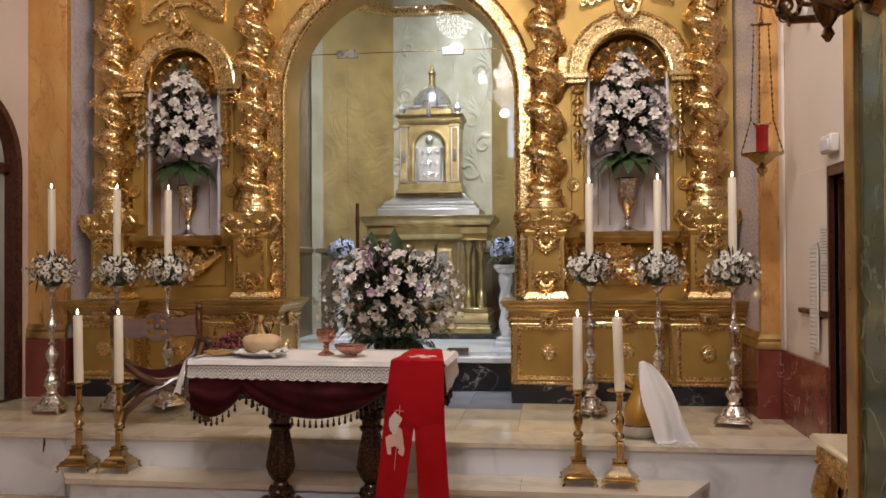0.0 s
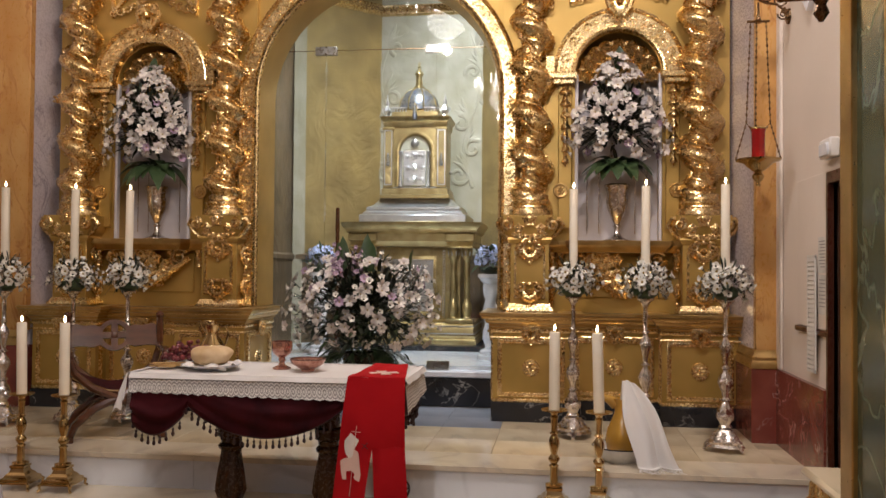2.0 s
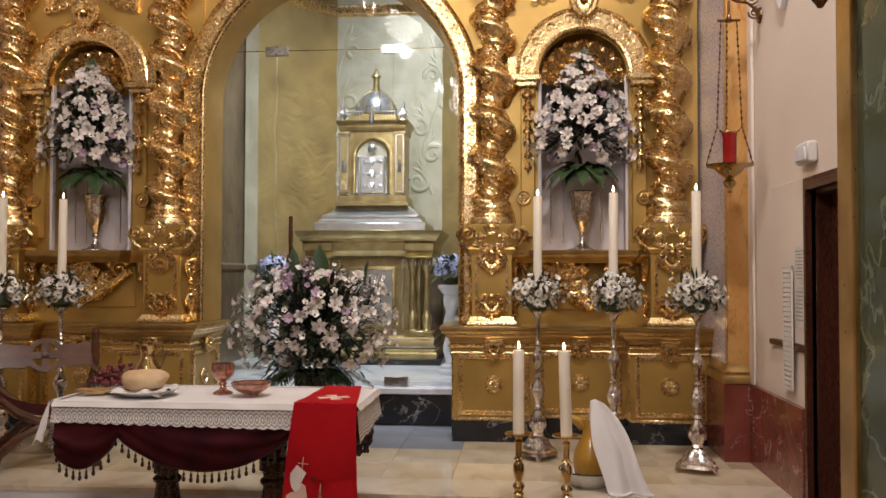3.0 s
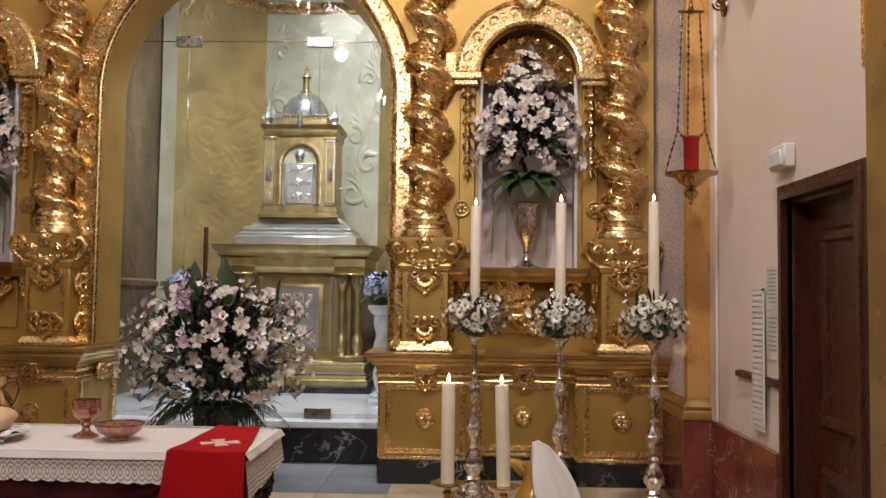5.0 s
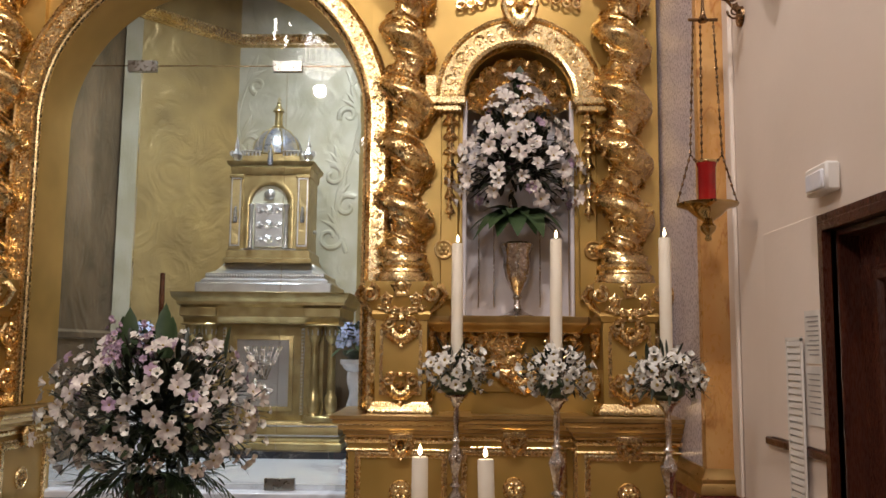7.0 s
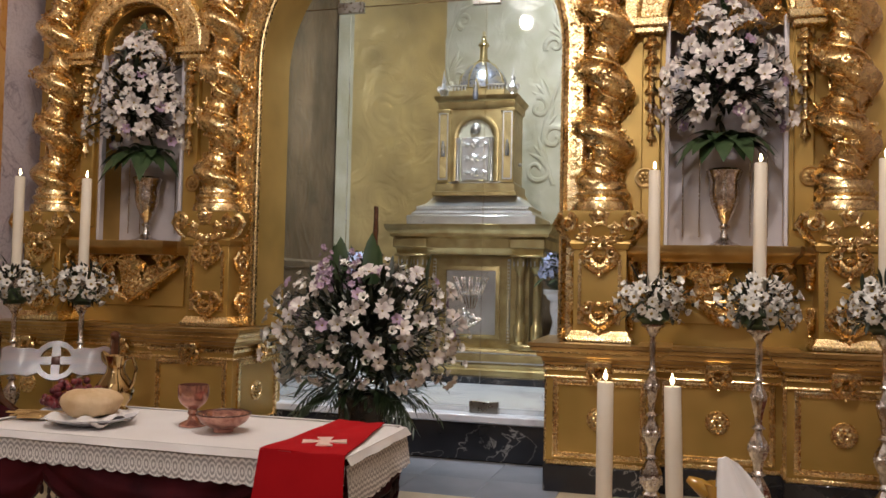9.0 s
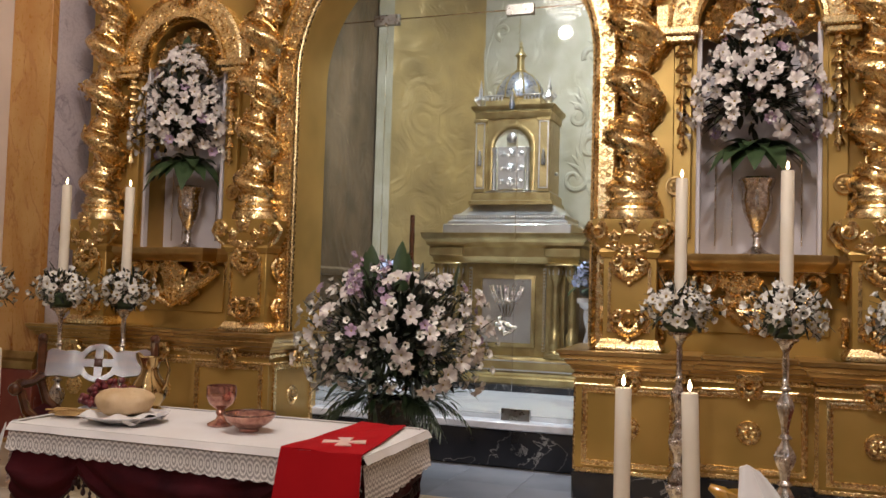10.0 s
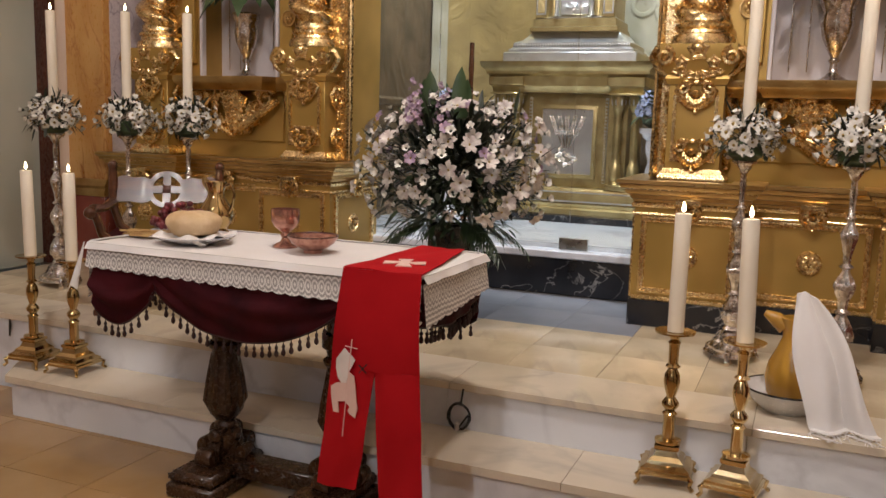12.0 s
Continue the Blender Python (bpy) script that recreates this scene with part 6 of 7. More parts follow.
part("yoke", Geo().sheet(hang(0.40, 0.675, 0.36, 0.678, 0.63, 1), 14, 12, 0.004), RED_CLOTH, stole)


def hang2(x0a, x1a, x0b, x1b, z0, z1, seed):
    def fn(u, v):
        a, b = x0a + (x0b - x0a) * v, x1a + (x1b - x1a) * v
        return (a + (b - a) * u, STOLE_Y - 0.007 - 0.007 * wave(u * 1.5 + 1, 4, 1) * (1 - v) - 0.010 * wave(u * 1.5 + v * 2, 3, seed) * v - 0.012 * math.sin(math.pi * u) * min(1, v * 3), z0 + (z1 - z0) * v)
    return fn


part("end_band", Geo().sheet(hang2(0.362, 0.522, 0.315, 0.46, 0.638, 0.22, 2), 10, 20, 0.004), RED_CLOTH, stole)
part("end_band", Geo().sheet(hang2(0.52, 0.677, 0.548, 0.705, 0.638, 0.17, 5), 10, 20, 0.004), RED_CLOTH, stole)
cm = T((0.54, 4.88, TZ + 0.018)) @ pose(0, 0, 0, 0, 0, 22)
cross = []
for k in range(4):
    a = k * math.pi / 2
    for r, o in ((0.02, -0.62), (0.075, -0.36), (0.068, 0.0), (0.075, 0.36)):
        cross.append((r * math.cos(a + o), r * math.sin(a + o)))
part("cross_applique", Geo().prism(cross, -0.002, 0.002, cm @ pose(0, 0, 0, 90, 0, 0)), APPLIQUE, stole, "pale pink cross applique")
FY = STOLE_Y - 0.034
lamb = [(0.376, 0.571), (0.397, 0.584), (0.430, 0.588), (0.444, 0.624), (0.460, 0.612), (0.465, 0.58), (0.470, 0.528), (0.474, 0.509), (0.466, 0.475), (0.446, 0.486), (0.439, 0.496), (0.446, 0.51), (0.428, 0.526), (0.403, 0.522), (0.405, 0.484), (0.386, 0.485), (0.378, 0.533)]
part("animal_applique", Geo().prism(lamb, FY, FY + 0.004), APPLIQUE, stole, "pale applique shape")
part("banner_applique", Geo().prism([(0.396, 0.665), (0.424, 0.702), (0.464, 0.668), (0.441, 0.624), (0.434, 0.587), (0.416, 0.585), (0.401, 0.604), (0.394, 0.635)], FY, FY + 0.003), APPLIQUE_WHITE, stole, "white banner applique")
LEAN = T((0.436, FY - 0.001, 0.57)) @ pose(0, 0, 0, 0, 5.4, 0)
part("staff_applique", Geo().box(-0.0012, 0.0012, 0.0, 0.003, -0.165, 0.165, m=LEAN).box(-0.022, 0.022, 0.0, 0.003, 0.137, 0.1395, m=LEAN), APPLIQUE, stole)
part("banner_cross", Geo().box(-0.018, 0.018, -0.0025, 0.0, 0.093, 0.096, m=LEAN @ pose(-0.005, 0, 0, 0, 35, 0)).box(-0.0015, 0.0015, -0.0025, 0, 0.075, 0.118, m=LEAN @ pose(-0.005, 0, 0, 0, 35, 0)), FRINGE, stole)

# ---- on the table ----
TOP = TZ + 0.006
ch = thing("chalice", T((-0.026, 5.03, TOP)), "copper lustre goblet with a footed stem", "goblet")
part("cup", Geo().lathe([(0.012, 0.055), (0.022, 0.062), (0.042, 0.078), (0.052, 0.10), (0.054, 0.125), (0.052, 0.143), (0.049, 0.143), (0.05, 0.12), (0.044, 0.095), (0.01, 0.075)], 28), COPPER, ch)
part("stem", Geo().lathe([(0.047, 0.0), (0.047, 0.006), (0.036, 0.012), (0.018, 0.022), (0.013, 0.035), (0.019, 0.045), (0.013, 0.058)], 24), COPPER, ch)
bo = thing("bowl", T((0.13, 4.97, TOP)), "shallow copper lustre bowl", "bowl")
part("dish", Geo().lathe([(0.034, 0.0), (0.034, 0.01), (0.05, 0.018), (0.078, 0.036), (0.09, 0.056), (0.092, 0.062), (0.087, 0.061), (0.07, 0.04), (0.03, 0.022)], 32), COPPER, bo)
part("rim", Geo().tube([(0.0895 * math.cos(a), 0.0895 * math.sin(a), 0.062) for a in [2 * math.pi * i / 36 for i in range(36)]], 0.003, 6, True), JAMB, bo, "dark rim")
pl = thing("plate", T((-0.365, 4.93, TOP)), "white porcelain plate with a fluted rim", "plate")
part("dish", Geo().lathe([(0.07, 0.0), (0.075, 0.008), (0.11, 0.014), (0.145, 0.026), (0.15, 0.03), (0.142, 0.03), (0.10, 0.019), (0.03, 0.014)], 96, None, 24, 0.022), PORCELAIN, pl)
part("napkin", Geo().sheet(lambda u, v: (-0.115 + 0.23 * u, -0.115 + 0.23 * v, 0.027 + 0.03 * math.sin(u * 12) * math.sin(v * 10) * (abs(u - 0.5) + abs(v - 0.5))), 24, 24, 0.002), LINEN, pl, "crumpled white napkin")


def loaf(u, v):
    a, p = 2 * math.pi * u, math.pi * v
    n1 = 1 + 0.03 * noise.noise(Vector((math.cos(a) * 6, math.sin(a) * 6, v * 12))) + 0.09 * noise.noise(Vector((math.cos(a) * 2, math.sin(a) * 2, v * 4)))
    r = math.sin(p) ** 0.6 * n1
    return (0.105 * r * math.cos(a), 0.092 * r * math.sin(a), 0.046 - 0.048 * math.cos(p) * n1 - 0.010 * math.exp(-(math.sin(a + 0.4) * r * 9) ** 2) * (v > 0.5) + 0.006 * math.cos(2 * a) * math.sin(p))


br = new("bread_loaf", Geo().sheet(loaf, 36, 18).mesh("bread_loaf", BREAD))
br.location = (-0.365, 4.93, TOP + 0.028)
tagged(br, "round crusty golden bread loaf on a white plate", "bread")
pl2 = thing("plate", T((-0.55, 5.06, TOP)), "white plate under the wheat and grapes", "plate")
part("dish", Geo().lathe([(0.06, 0.0), (0.065, 0.006), (0.09, 0.012), (0.11, 0.02), (0.107, 0.023), (0.08, 0.014), (0.02, 0.011)], 36), PORCELAIN, pl2)
wh = thing("wheat_sheaf", pose(-0.50, 4.945, TOP + 0.004, 0, 0, 12), "small sheaf of dry wheat ears on a plate", "wheat")
r2 = random.Random(8)
for k in range(16):
    y0, y1 = r2.uniform(-0.02, 0.02), r2.uniform(-0.06, 0.05)
    z = 0.006 + 0.02 * r2.random()
    tip = (-0.16 + r2.uniform(-0.03, 0.03), y1, z)
    g = Geo().tube([(0.15, y0, z), (0.0, y0 * 0.5, z + 0.004), tip], 0.0018, 5)
    for j in range(7):
        for q in (-1, 1):
            g.ball((tip[0] + 0.012 * j, tip[1] + q * 0.004, tip[2]), (0.008, 0.0035, 0.0035), None, 6, 4)
    part("ear", g, WHEAT, wh)
gr = thing("grapes", T((-0.55, 5.08, TOP + 0.02)), "heap of dark red grapes", "grapes")
gm = Geo().ball((0, 0, 0), 0.0125, None, 10, 8).mesh("grape", GRAPE)
for k in range(120):
    a, q = r2.uniform(0, 6.28), math.sqrt(r2.random())
    part("grape", gm, None, gr, m=T((0.15 * q * math.cos(a), 0.075 * q * math.sin(a), 0.012 + 0.10 * (1 - q * q) * r2.random() + 0.006)))
part("stalk", Geo().tube([(-0.08, 0, 0.02), (0, 0.01, 0.05), (0.06, 0.0, 0.065), (0.1, -0.01, 0.06)], 0.003, 5), WHEAT, gr)
ju = thing("jug", T((-0.48, 5.21, TOP)), "polished brass jug with a flared lip and a handle", "jug")
part("body", Geo().lathe([(0.045, 0), (0.05, 0.006), (0.04, 0.014), (0.062, 0.045), (0.07, 0.075), (0.06, 0.11), (0.036, 0.145), (0.032, 0.165), (0.04, 0.195), (0.046, 0.21), (0.042, 0.21), (0.03, 0.165)], 28, None, 10, 0.02), BRASS, ju)
part("handle", Geo().tube([(0.036, 0, 0.195), (0.075, 0, 0.205), (0.092, 0, 0.165), (0.08, 0, 0.11), (0.06, 0, 0.08)], 0.006, 8), BRASS, ju)
part("spout", Geo().tube([(-0.03, 0, 0.185), (-0.05, 0, 0.205), (-0.062, 0, 0.222)], [0.02, 0.016, 0.008], 8), BRASS, ju)

# ---- armchair with a sling seat ----
chair = thing("armchair", pose(-1.45, 5.98, PLAT, 0, 0, 31), "red-brown wooden folding armchair with a dark velvet sling seat", "chair")


BACK_TILT = pose(0, 0.20, 0.53, -18, 0, 0)
for s in (-1, 1):
    wing = [(s * 0.29, 0.02), (s * 0.29, 0.15), (s * 0.24, 0.175), (s * 0.18, 0.16), (s * 0.13, 0.165), (s * 0.075, 0.15), (s * 0.075, 0.035), (s * 0.13, 0.015), (s * 0.20, 0.025)]
    part("backrest", Geo().prism(wing, 0.0, 0.024, BACK_TILT), CHAIR_WOOD, chair, "shaped varnished back board")
g = Geo().sweep([(0.092 * math.cos(a), 0.095 + 0.092 * math.sin(a)) for a in [-2 * math.pi * i / 32 for i in range(32)]], [(-0.014, -0.004), (-0.014, 0.026), (0.014, 0.026), (0.014, -0.004)], True, BACK_TILT @ FLIP)
for k in range(4):
    c, d = math.cos(k * math.pi / 2), math.sin(k * math.pi / 2)
    g.prism([(0.022 * (c - d), 0.095 + 0.022 * (d + c)), (0.085 * c - 0.020 * d, 0.095 + 0.085 * d + 0.020 * c), (0.085 * c + 0.020 * d, 0.095 + 0.085 * d - 0.020 * c), (0.022 * (c + d), 0.095 + 0.022 * (d - c))], -0.002, 0.024, BACK_TILT)
g.ball((0, 0.008, 0.095), (0.03, 0.016, 0.03), BACK_TILT, 12, 6)
part("carving", g, CHAIR_WOOD, chair, "pierced wheel-shaped cross in the back")
part("sling", Geo().sheet(lambda u, v: (-0.26 + 0.52 * u, -0.20 + 0.40 * v, 0.40 - 0.09 * math.sin(math.pi * u) + 0.01 * v), 24, 12, 0.02), VELVET, chair, "sagging dark velvet seat")
part("seat_edge", Geo().tube([(-0.26 + 0.52 * t, -0.21, 0.395 - 0.09 * math.sin(math.pi * t)) for t in [i / 16 for i in range(17)]], 0.006, 6), FRINGE_GOLD, chair)
for s in (-1, 1):
    for y in (-0.20, 0.20):
        part("leg", Geo().tube([(s * 0.27, y, 0.02), (s * 0.24, y, 0.10), (s * 0.13, y, 0.20), (-s * 0.02, y, 0.27), (-s * 0.15, y, 0.33), (-s * 0.25, y, 0.42), (-s * 0.28, y, 0.52)], [0.022, 0.026, 0.028, 0.03, 0.027, 0.024, 0.022], 8), CHAIR_WOOD, chair)
    part("arm", Geo().tube([(s * 0.29, -0.26, 0.53), (s * 0.29, -0.2, 0.55), (s * 0.285, 0.0, 0.535), (s * 0.285, 0.2, 0.55)], [0.028, 0.026, 0.022, 0.026], 8).ball((s * 0.29, -0.26, 0.535), 0.034), CHAIR_WOOD, chair)
    part("back_post", Geo().tube([(s * 0.285, 0.22, 0.5), (s * 0.29, 0.235, 0.62), (s * 0.29, 0.24, 0.74)], [0.024, 0.026, 0.022], 8).ball((s * 0.29, 0.24, 0.75), 0.028), CHAIR_WOOD, chair)
    part("runner", Geo().box(s * 0.27 - 0.025, s * 0.27 + 0.025, -0.25, 0.26, 0.0, 0.035, 0.006), CHAIR_WOOD, chair)
    part("tassel", Geo().lathe([(0.004, 0), (0.009, -0.02), (0.006, -0.03), (0.013, -0.07), (0.012, -0.09)], 9, T((s * 0.27, -0.225, 0.40))), FRINGE_GOLD, chair)

# ---- basin, jug and towel on the sanctuary floor ----
bx, by = 1.74, 5.74
ba = thing("basin", T((bx, by, PLAT)), "white enamel basin with a dark rim", "basin")
part("dish", Geo().lathe([(0.085, 0.0), (0.09, 0.006), (0.12, 0.03), (0.145, 0.065), (0.158, 0.085), (0.155, 0.088), (0.138, 0.065), (0.11, 0.035), (0.05, 0.018)], 36), ENAMEL, ba)
part("rim", Geo().tube([(0.157 * math.cos(a), 0.157 * math.sin(a), 0.087) for a in [2 * math.pi * i / 40 for i in range(40)]], 0.004, 6, True), BLACK, ba, "dark blue rim")
pj = thing("pitcher", pose(bx + 0.015, by, PLAT + 0.02, 0, 0, 0), "ochre glazed ceramic pitcher standing in a basin", "pitcher")
part("body", Geo().lathe([(0.05, 0.0), (0.07, 0.006), (0.092, 0.05), (0.10, 0.10), (0.09, 0.16), (0.062, 0.22), (0.047, 0.26), (0.05, 0.30), (0.06, 0.335), (0.055, 0.335), (0.042, 0.27)], 32), CERAMIC, pj)
part("spout", Geo().tube([(-0.04, 0, 0.30), (-0.075, 0, 0.325), (-0.115, 0, 0.345)], [0.034, 0.028, 0.012], 10), CERAMIC, pj)
part("handle", Geo().tube([(0.05, 0, 0.31), (0.105, 0, 0.30), (0.13, 0, 0.23), (0.10, 0, 0.14)], 0.011, 8), CERAMIC, pj)


def towel(u, v):
    if v < 0.15:
        k, z = 0.0, 0.31 + 0.155 * math.sin(math.pi * 0.5 * v / 0.15)
        y = by + 0.07 - 0.11 * v / 0.15
    else:
        k = (v - 0.15) / 0.85
        z, y = 0.465 - 0.455 * min(1, k / 0.94) ** 1.12, by - 0.04 - 0.15 * math.sin(k * 1.5) - max(0, k - 0.94) * 0.6
    xl, xr = bx + 0.0 + 0.085 * k * k, bx + 0.075 + 0.235 * k ** 0.8
    crease = 0.055 * abs(math.sin(u * 4.6 + 0.4)) + 0.010 * math.sin(u * 13 + v * 3)
    x = xl + (xr - xl) * u + 0.008 * math.sin(v * 9 + u * 4)
    return (x, y - crease * (0.35 + 0.65 * v) + 0.05 * u * k, PLAT + max(0.006, z - 0.03 * abs(u - 0.35) * (1 - v)))


tw = thing("towel", T((0, 0, 0)), "white fringed towel draped over the pitcher down to the floor", "towel")
part("cloth", Geo().sheet(towel, 26, 44, 0.004), LINEN, tw)
g = Geo()
for i in range(30):
    p = Vector(towel(i / 29, 1.0))
    g.tube([p, p + Vector((rnd.uniform(-0.02, 0.03), -0.02, -0.002)), p + Vector((rnd.uniform(-0.02, 0.05), rnd.uniform(-0.06, -0.04), -p.z + PLAT + 0.003))], 0.0018, 4)
part("fringe", g, LINEN, tw, "knotted white fringe")

# ---- coiled cable by the step ----
cb = thing("cable", T((0.53, PLAT_Y - 0.018, 0)), "coiled black cable hanging on the marble riser", "cable")
pts = [(0.012, 0.0, 0.37), (0.006, -0.006, 0.31)] + [(0.048 * math.cos(a) * (1 - 0.02 * i / 6), -0.004 * (i % 5), 0.255 + 0.055 * math.sin(a)) for i, a in enumerate([1.57 + 2 * math.pi * k / 14 for k in range(40)])] + [(-0.005, -0.01, 0.20)]
part("coil", Geo().tube(pts, 0.0045, 6), BLACK, cb)
part("plug", Geo().lathe([(0.007, 0), (0.011, 0.01), (0.011, 0.03), (0.005, 0.035)], 10, T((-0.005, -0.012, 0.197))), ACRYLIC, cb)
ob = thing("cable", T((-1.98, PLAT_Y - 0.012, 0)), "short black cable end hanging on the marble riser", "cable")
part("cord", Geo().tube([(0, 0, 0.385), (0.004, -0.004, 0.33), (-0.004, -0.003, 0.27)], [0.003, 0.007, 0.004], 6), BLACK, ob)

# ---- sanctuary lamp ----
sl = thing("sanctuary_lamp", T((2.575, 6.10, 0)), "hanging brass sanctuary lamp with a red glass", "lamp")
part("dish", Geo().lathe([(0.008, 1.985), (0.016, 1.995), (0.01, 2.01), (0.03, 2.03), (0.036, 2.05), (0.02, 2.07), (0.06, 2.10), (0.085, 2.125), (0.13, 2.14), (0.132, 2.15), (0.07, 2.15), (0.04, 2.155)], 28, None, 12, 0.02), BRASS, sl)
part("red_glass", Geo().lathe([(0.036, 2.155), (0.038, 2.17), (0.039, 2.31), (0.046, 2.335), (0.040, 2.335), (0.034, 2.18)], 24), RUBY, sl, "red glass cylinder")
part("collar", Geo().lathe([(0.045, 2.33), (0.048, 2.335), (0.046, 2.341), (0.040, 2.341)], 24), BRASS, sl)
for a in (math.pi, 0.0, math.pi / 2):
    d = Vector((math.cos(a), math.sin(a), 0))
    runs = [(d * 0.045 + Vector((0, 0, 2.98)), d * 0.070 + Vector((0, 0, 2.37))), (d * 0.070 + Vector((0, 0, 2.37)), d * 0.131 + Vector((0, 0, 2.15))), (d * 0.070 + Vector((0, 0, 2.37)), d * 0.043 + Vector((0, 0, 2.335)))]
    g = Geo()
    for p0, p1 in runs:
        n = max(2, int((p1 - p0).length / 0.019))
        q4 = (p1 - p0).to_track_quat("Z", "Y").to_matrix().to_4x4()
        for i in range(n):
            p = p0.lerp(p1, (i + 0.5) / n)
            g.lathe([(0.0035, -0.010), (0.0065, -0.004), (0.0065, 0.004), (0.0035, 0.010)], 6, T(p) @ q4 @ pose(0, 0, 0, 0, 0, 90 * (i % 2)) @ Matrix.Diagonal((1, 0.45, 1, 1)))
    part("chain", g, IRON, sl, "dark link chain")
part("bar", Geo().tube([(-0.065, 0, 2.985), (0.065, 0, 2.985)], 0.008, 8), IRON, sl)
part("crown", Geo().lathe([(0.02, 2.975), (0.024, 2.985), (0.014, 3.0), (0.008, 3.03), (0.006, 3.10)], 16), IRON, sl)
wb = thing("wall_bracket", T((2.575, 6.10, 0)), "wrought bronze scroll bracket fixed to the wall", "bracket")
g = Geo().tube([(0.20, 0.10, 3.05), (0.12, 0.05, 3.10), (0.04, 0.01, 3.10), (0.0, 0, 3.12), (-0.05, 0, 3.13)], 0.008, 7)
for q, (x, z, r) in enumerate(((0.13, 3.12, 0.045), (0.06, 3.14, 0.04), (-0.02, 3.15, 0.03), (0.15, 3.03, 0.035))):
    spiral(g, (x, 0.02, z), r, 1.6, 0.006, 1 if q % 2 else -1, start=q)
    leafy(g, (x, 0.01, z + 0.02), 0.02, (0, -1, 0), q)
part("scrollwork", g, IRON, wb)
part("rose", Geo().lathe([(0.05, 0), (0.045, 0.012), (0.02, 0.02)], 16, T((0.204, 0.10, 3.04)) @ pose(0, 0, 0, 0, -90, 0)), IRON, wb)

# ---- right wall fittings ----
em = thing("emergency_light", T((RIGHT - 0.002, 5.33, 2.10)), "white plastic emergency light on the wall", "emergency light")
part("housing", Geo().box(-0.05, 0, -0.09, 0.09, -0.045, 0.055, 0.008), ACRYLIC, em)
part("diffuser", Geo().box(-0.062, -0.048, -0.075, 0.06, -0.035, 0.03, 0.005), PORCELAIN, em, "clear ribbed cover")
pn = thing("wall_panel", T((RIGHT - 0.002, 0, 0)), "grey painted panel with a dark lower rail on the wall", "panel")
part("field", Geo().box(-0.008, 0, 5.42, 5.98, 1.17, 2.0, 0.002), CREAM, pn)
part("rail", Geo().box(-0.02, 0, 5.40, 6.0, 1.135, 1.165, 0.004), JAMB, pn, "dark lower rail")
vn = thing("vent", T((RIGHT - 0.024, 5.64, 0)), "white slatted ventilation grille", "vent")
part("frame", Geo().box(-0.008, 0, -0.075, -0.06, 0.94, 1.56).box(-0.008, 0, 0.06, 0.075, 0.94, 1.56).box(-0.008, 0, -0.075, 0.075, 0.93, 0.945).box(-0.008, 0, -0.075, 0.075, 1.55, 1.565), ACRYLIC, vn)
part("backing", Geo().box(-0.0012, 0.0, -0.06, 0.06, 0.945, 1.55), ACRYLIC, vn)
for k in range(24):
    part("slat", Geo().box(-0.008, -0.001, -0.06, 0.06, -0.0105, 0.0105, 0.002), ACRYLIC, vn, m=T((0, 0, 0.96 + 0.0252 * k)) @ pose(0, 0, 0, 0, 8, 0))
pp = thing("notice", T((RIGHT - 0.012, 5.50, 1.47)), "two white printed notice sheets pinned to the wall", "notice")
part("sheet", Geo().box(-0.003, 0, -0.07, 0.065, 0.0, 0.19), PAPER, pp)
part("sheet", Geo().box(-0.003, 0, -0.07, 0.065, -0.22, -0.01), PAPER, pp)
for k in range(9):
    part("text_bar", Geo().box(-0.0045, -0.003, -0.055, 0.05 - 0.012 * (k % 3), 0.0, 0.005), GREY_INK, pp, m=T((0, 0, 0.165 - 0.017 * k)))
for k in range(8):
    part("text_bar", Geo().box(-0.0045, -0.003, -0.055, 0.05 - 0.012 * (k % 2), 0.0, 0.005), GREY_INK, pp, m=T((0, 0, -0.04 - 0.02 * k)))
pf = thing("picture_frame", T((RIGHT - 0.002, 4.55, 2.27)), "gilt picture frame hanging on the wall", "picture frame")
part("frame", Geo().sweep([(-0.42, 0), (-0.42, 0.75), (0.0, 0.75), (0.0, 0)], [(0.06, 0), (0.06, -0.02), (0.04, -0.045), (0.01, -0.05), (0, -0.03), (0, 0)], True, XZ), GOLD_PALE, pf)
part("canvas", Geo().box(-0.012, -0.004, -0.36, -0.06, 0.06, 0.69), PANEL_DARK, pf, "plain dark canvas")
wf = thing("wall_plaque", T((RIGHT - 0.002, 5.72, 2.93)), "white plaster relief plaque on the wall", "plaque")
part("frame", Geo().sweep([(-0.13, 0.12), (-0.13, 0.5), (0.13, 0.5), (0.13, 0.12), (0.0, 0.0)], [(0.03, 0), (0.03, -0.02), (0.0, -0.03), (0.0, 0)], True, XZ), PORCELAIN, wf)
part("field", Geo().box(-0.012, 0, -0.11, 0.11, 0.11, 0.48, 0.003), PORCELAIN, wf)

# console with a marble top
co = thing("console_table", T((2.33, 3.78, 0)), "gilt carved console with a cream marble top beside the pillar", "console")
part("top", Geo().box(0.0, 0.44, 0.0, 0.5, 0.68, 0.715, 0.012), CREAM_TILE, co, "cream marble top")
part("apron", Geo().box(0.03, 0.44, 0.03, 0.47, 0.58, 0.68, 0.008), GOLD, co)
g = Geo()
for k in range(16):
    leafy(g, (0.03, 0.05 + 0.40 * k / 15, 0.60 + 0.03 * (k % 2)), 0.035, (-1, 0, 0), k)
    leafy(g, (0.05 + 0.38 * k / 15, 0.47, 0.60 + 0.03 * (k % 2)), 0.032, (0, 1, 0), k)
    leafy(g, (0.05 + 0.38 * k / 15, 0.03, 0.60 + 0.03 * (k % 2)), 0.032, (0, -1, 0), k)
part("carving", g, GOLD, co, "carved gilt leaf apron")
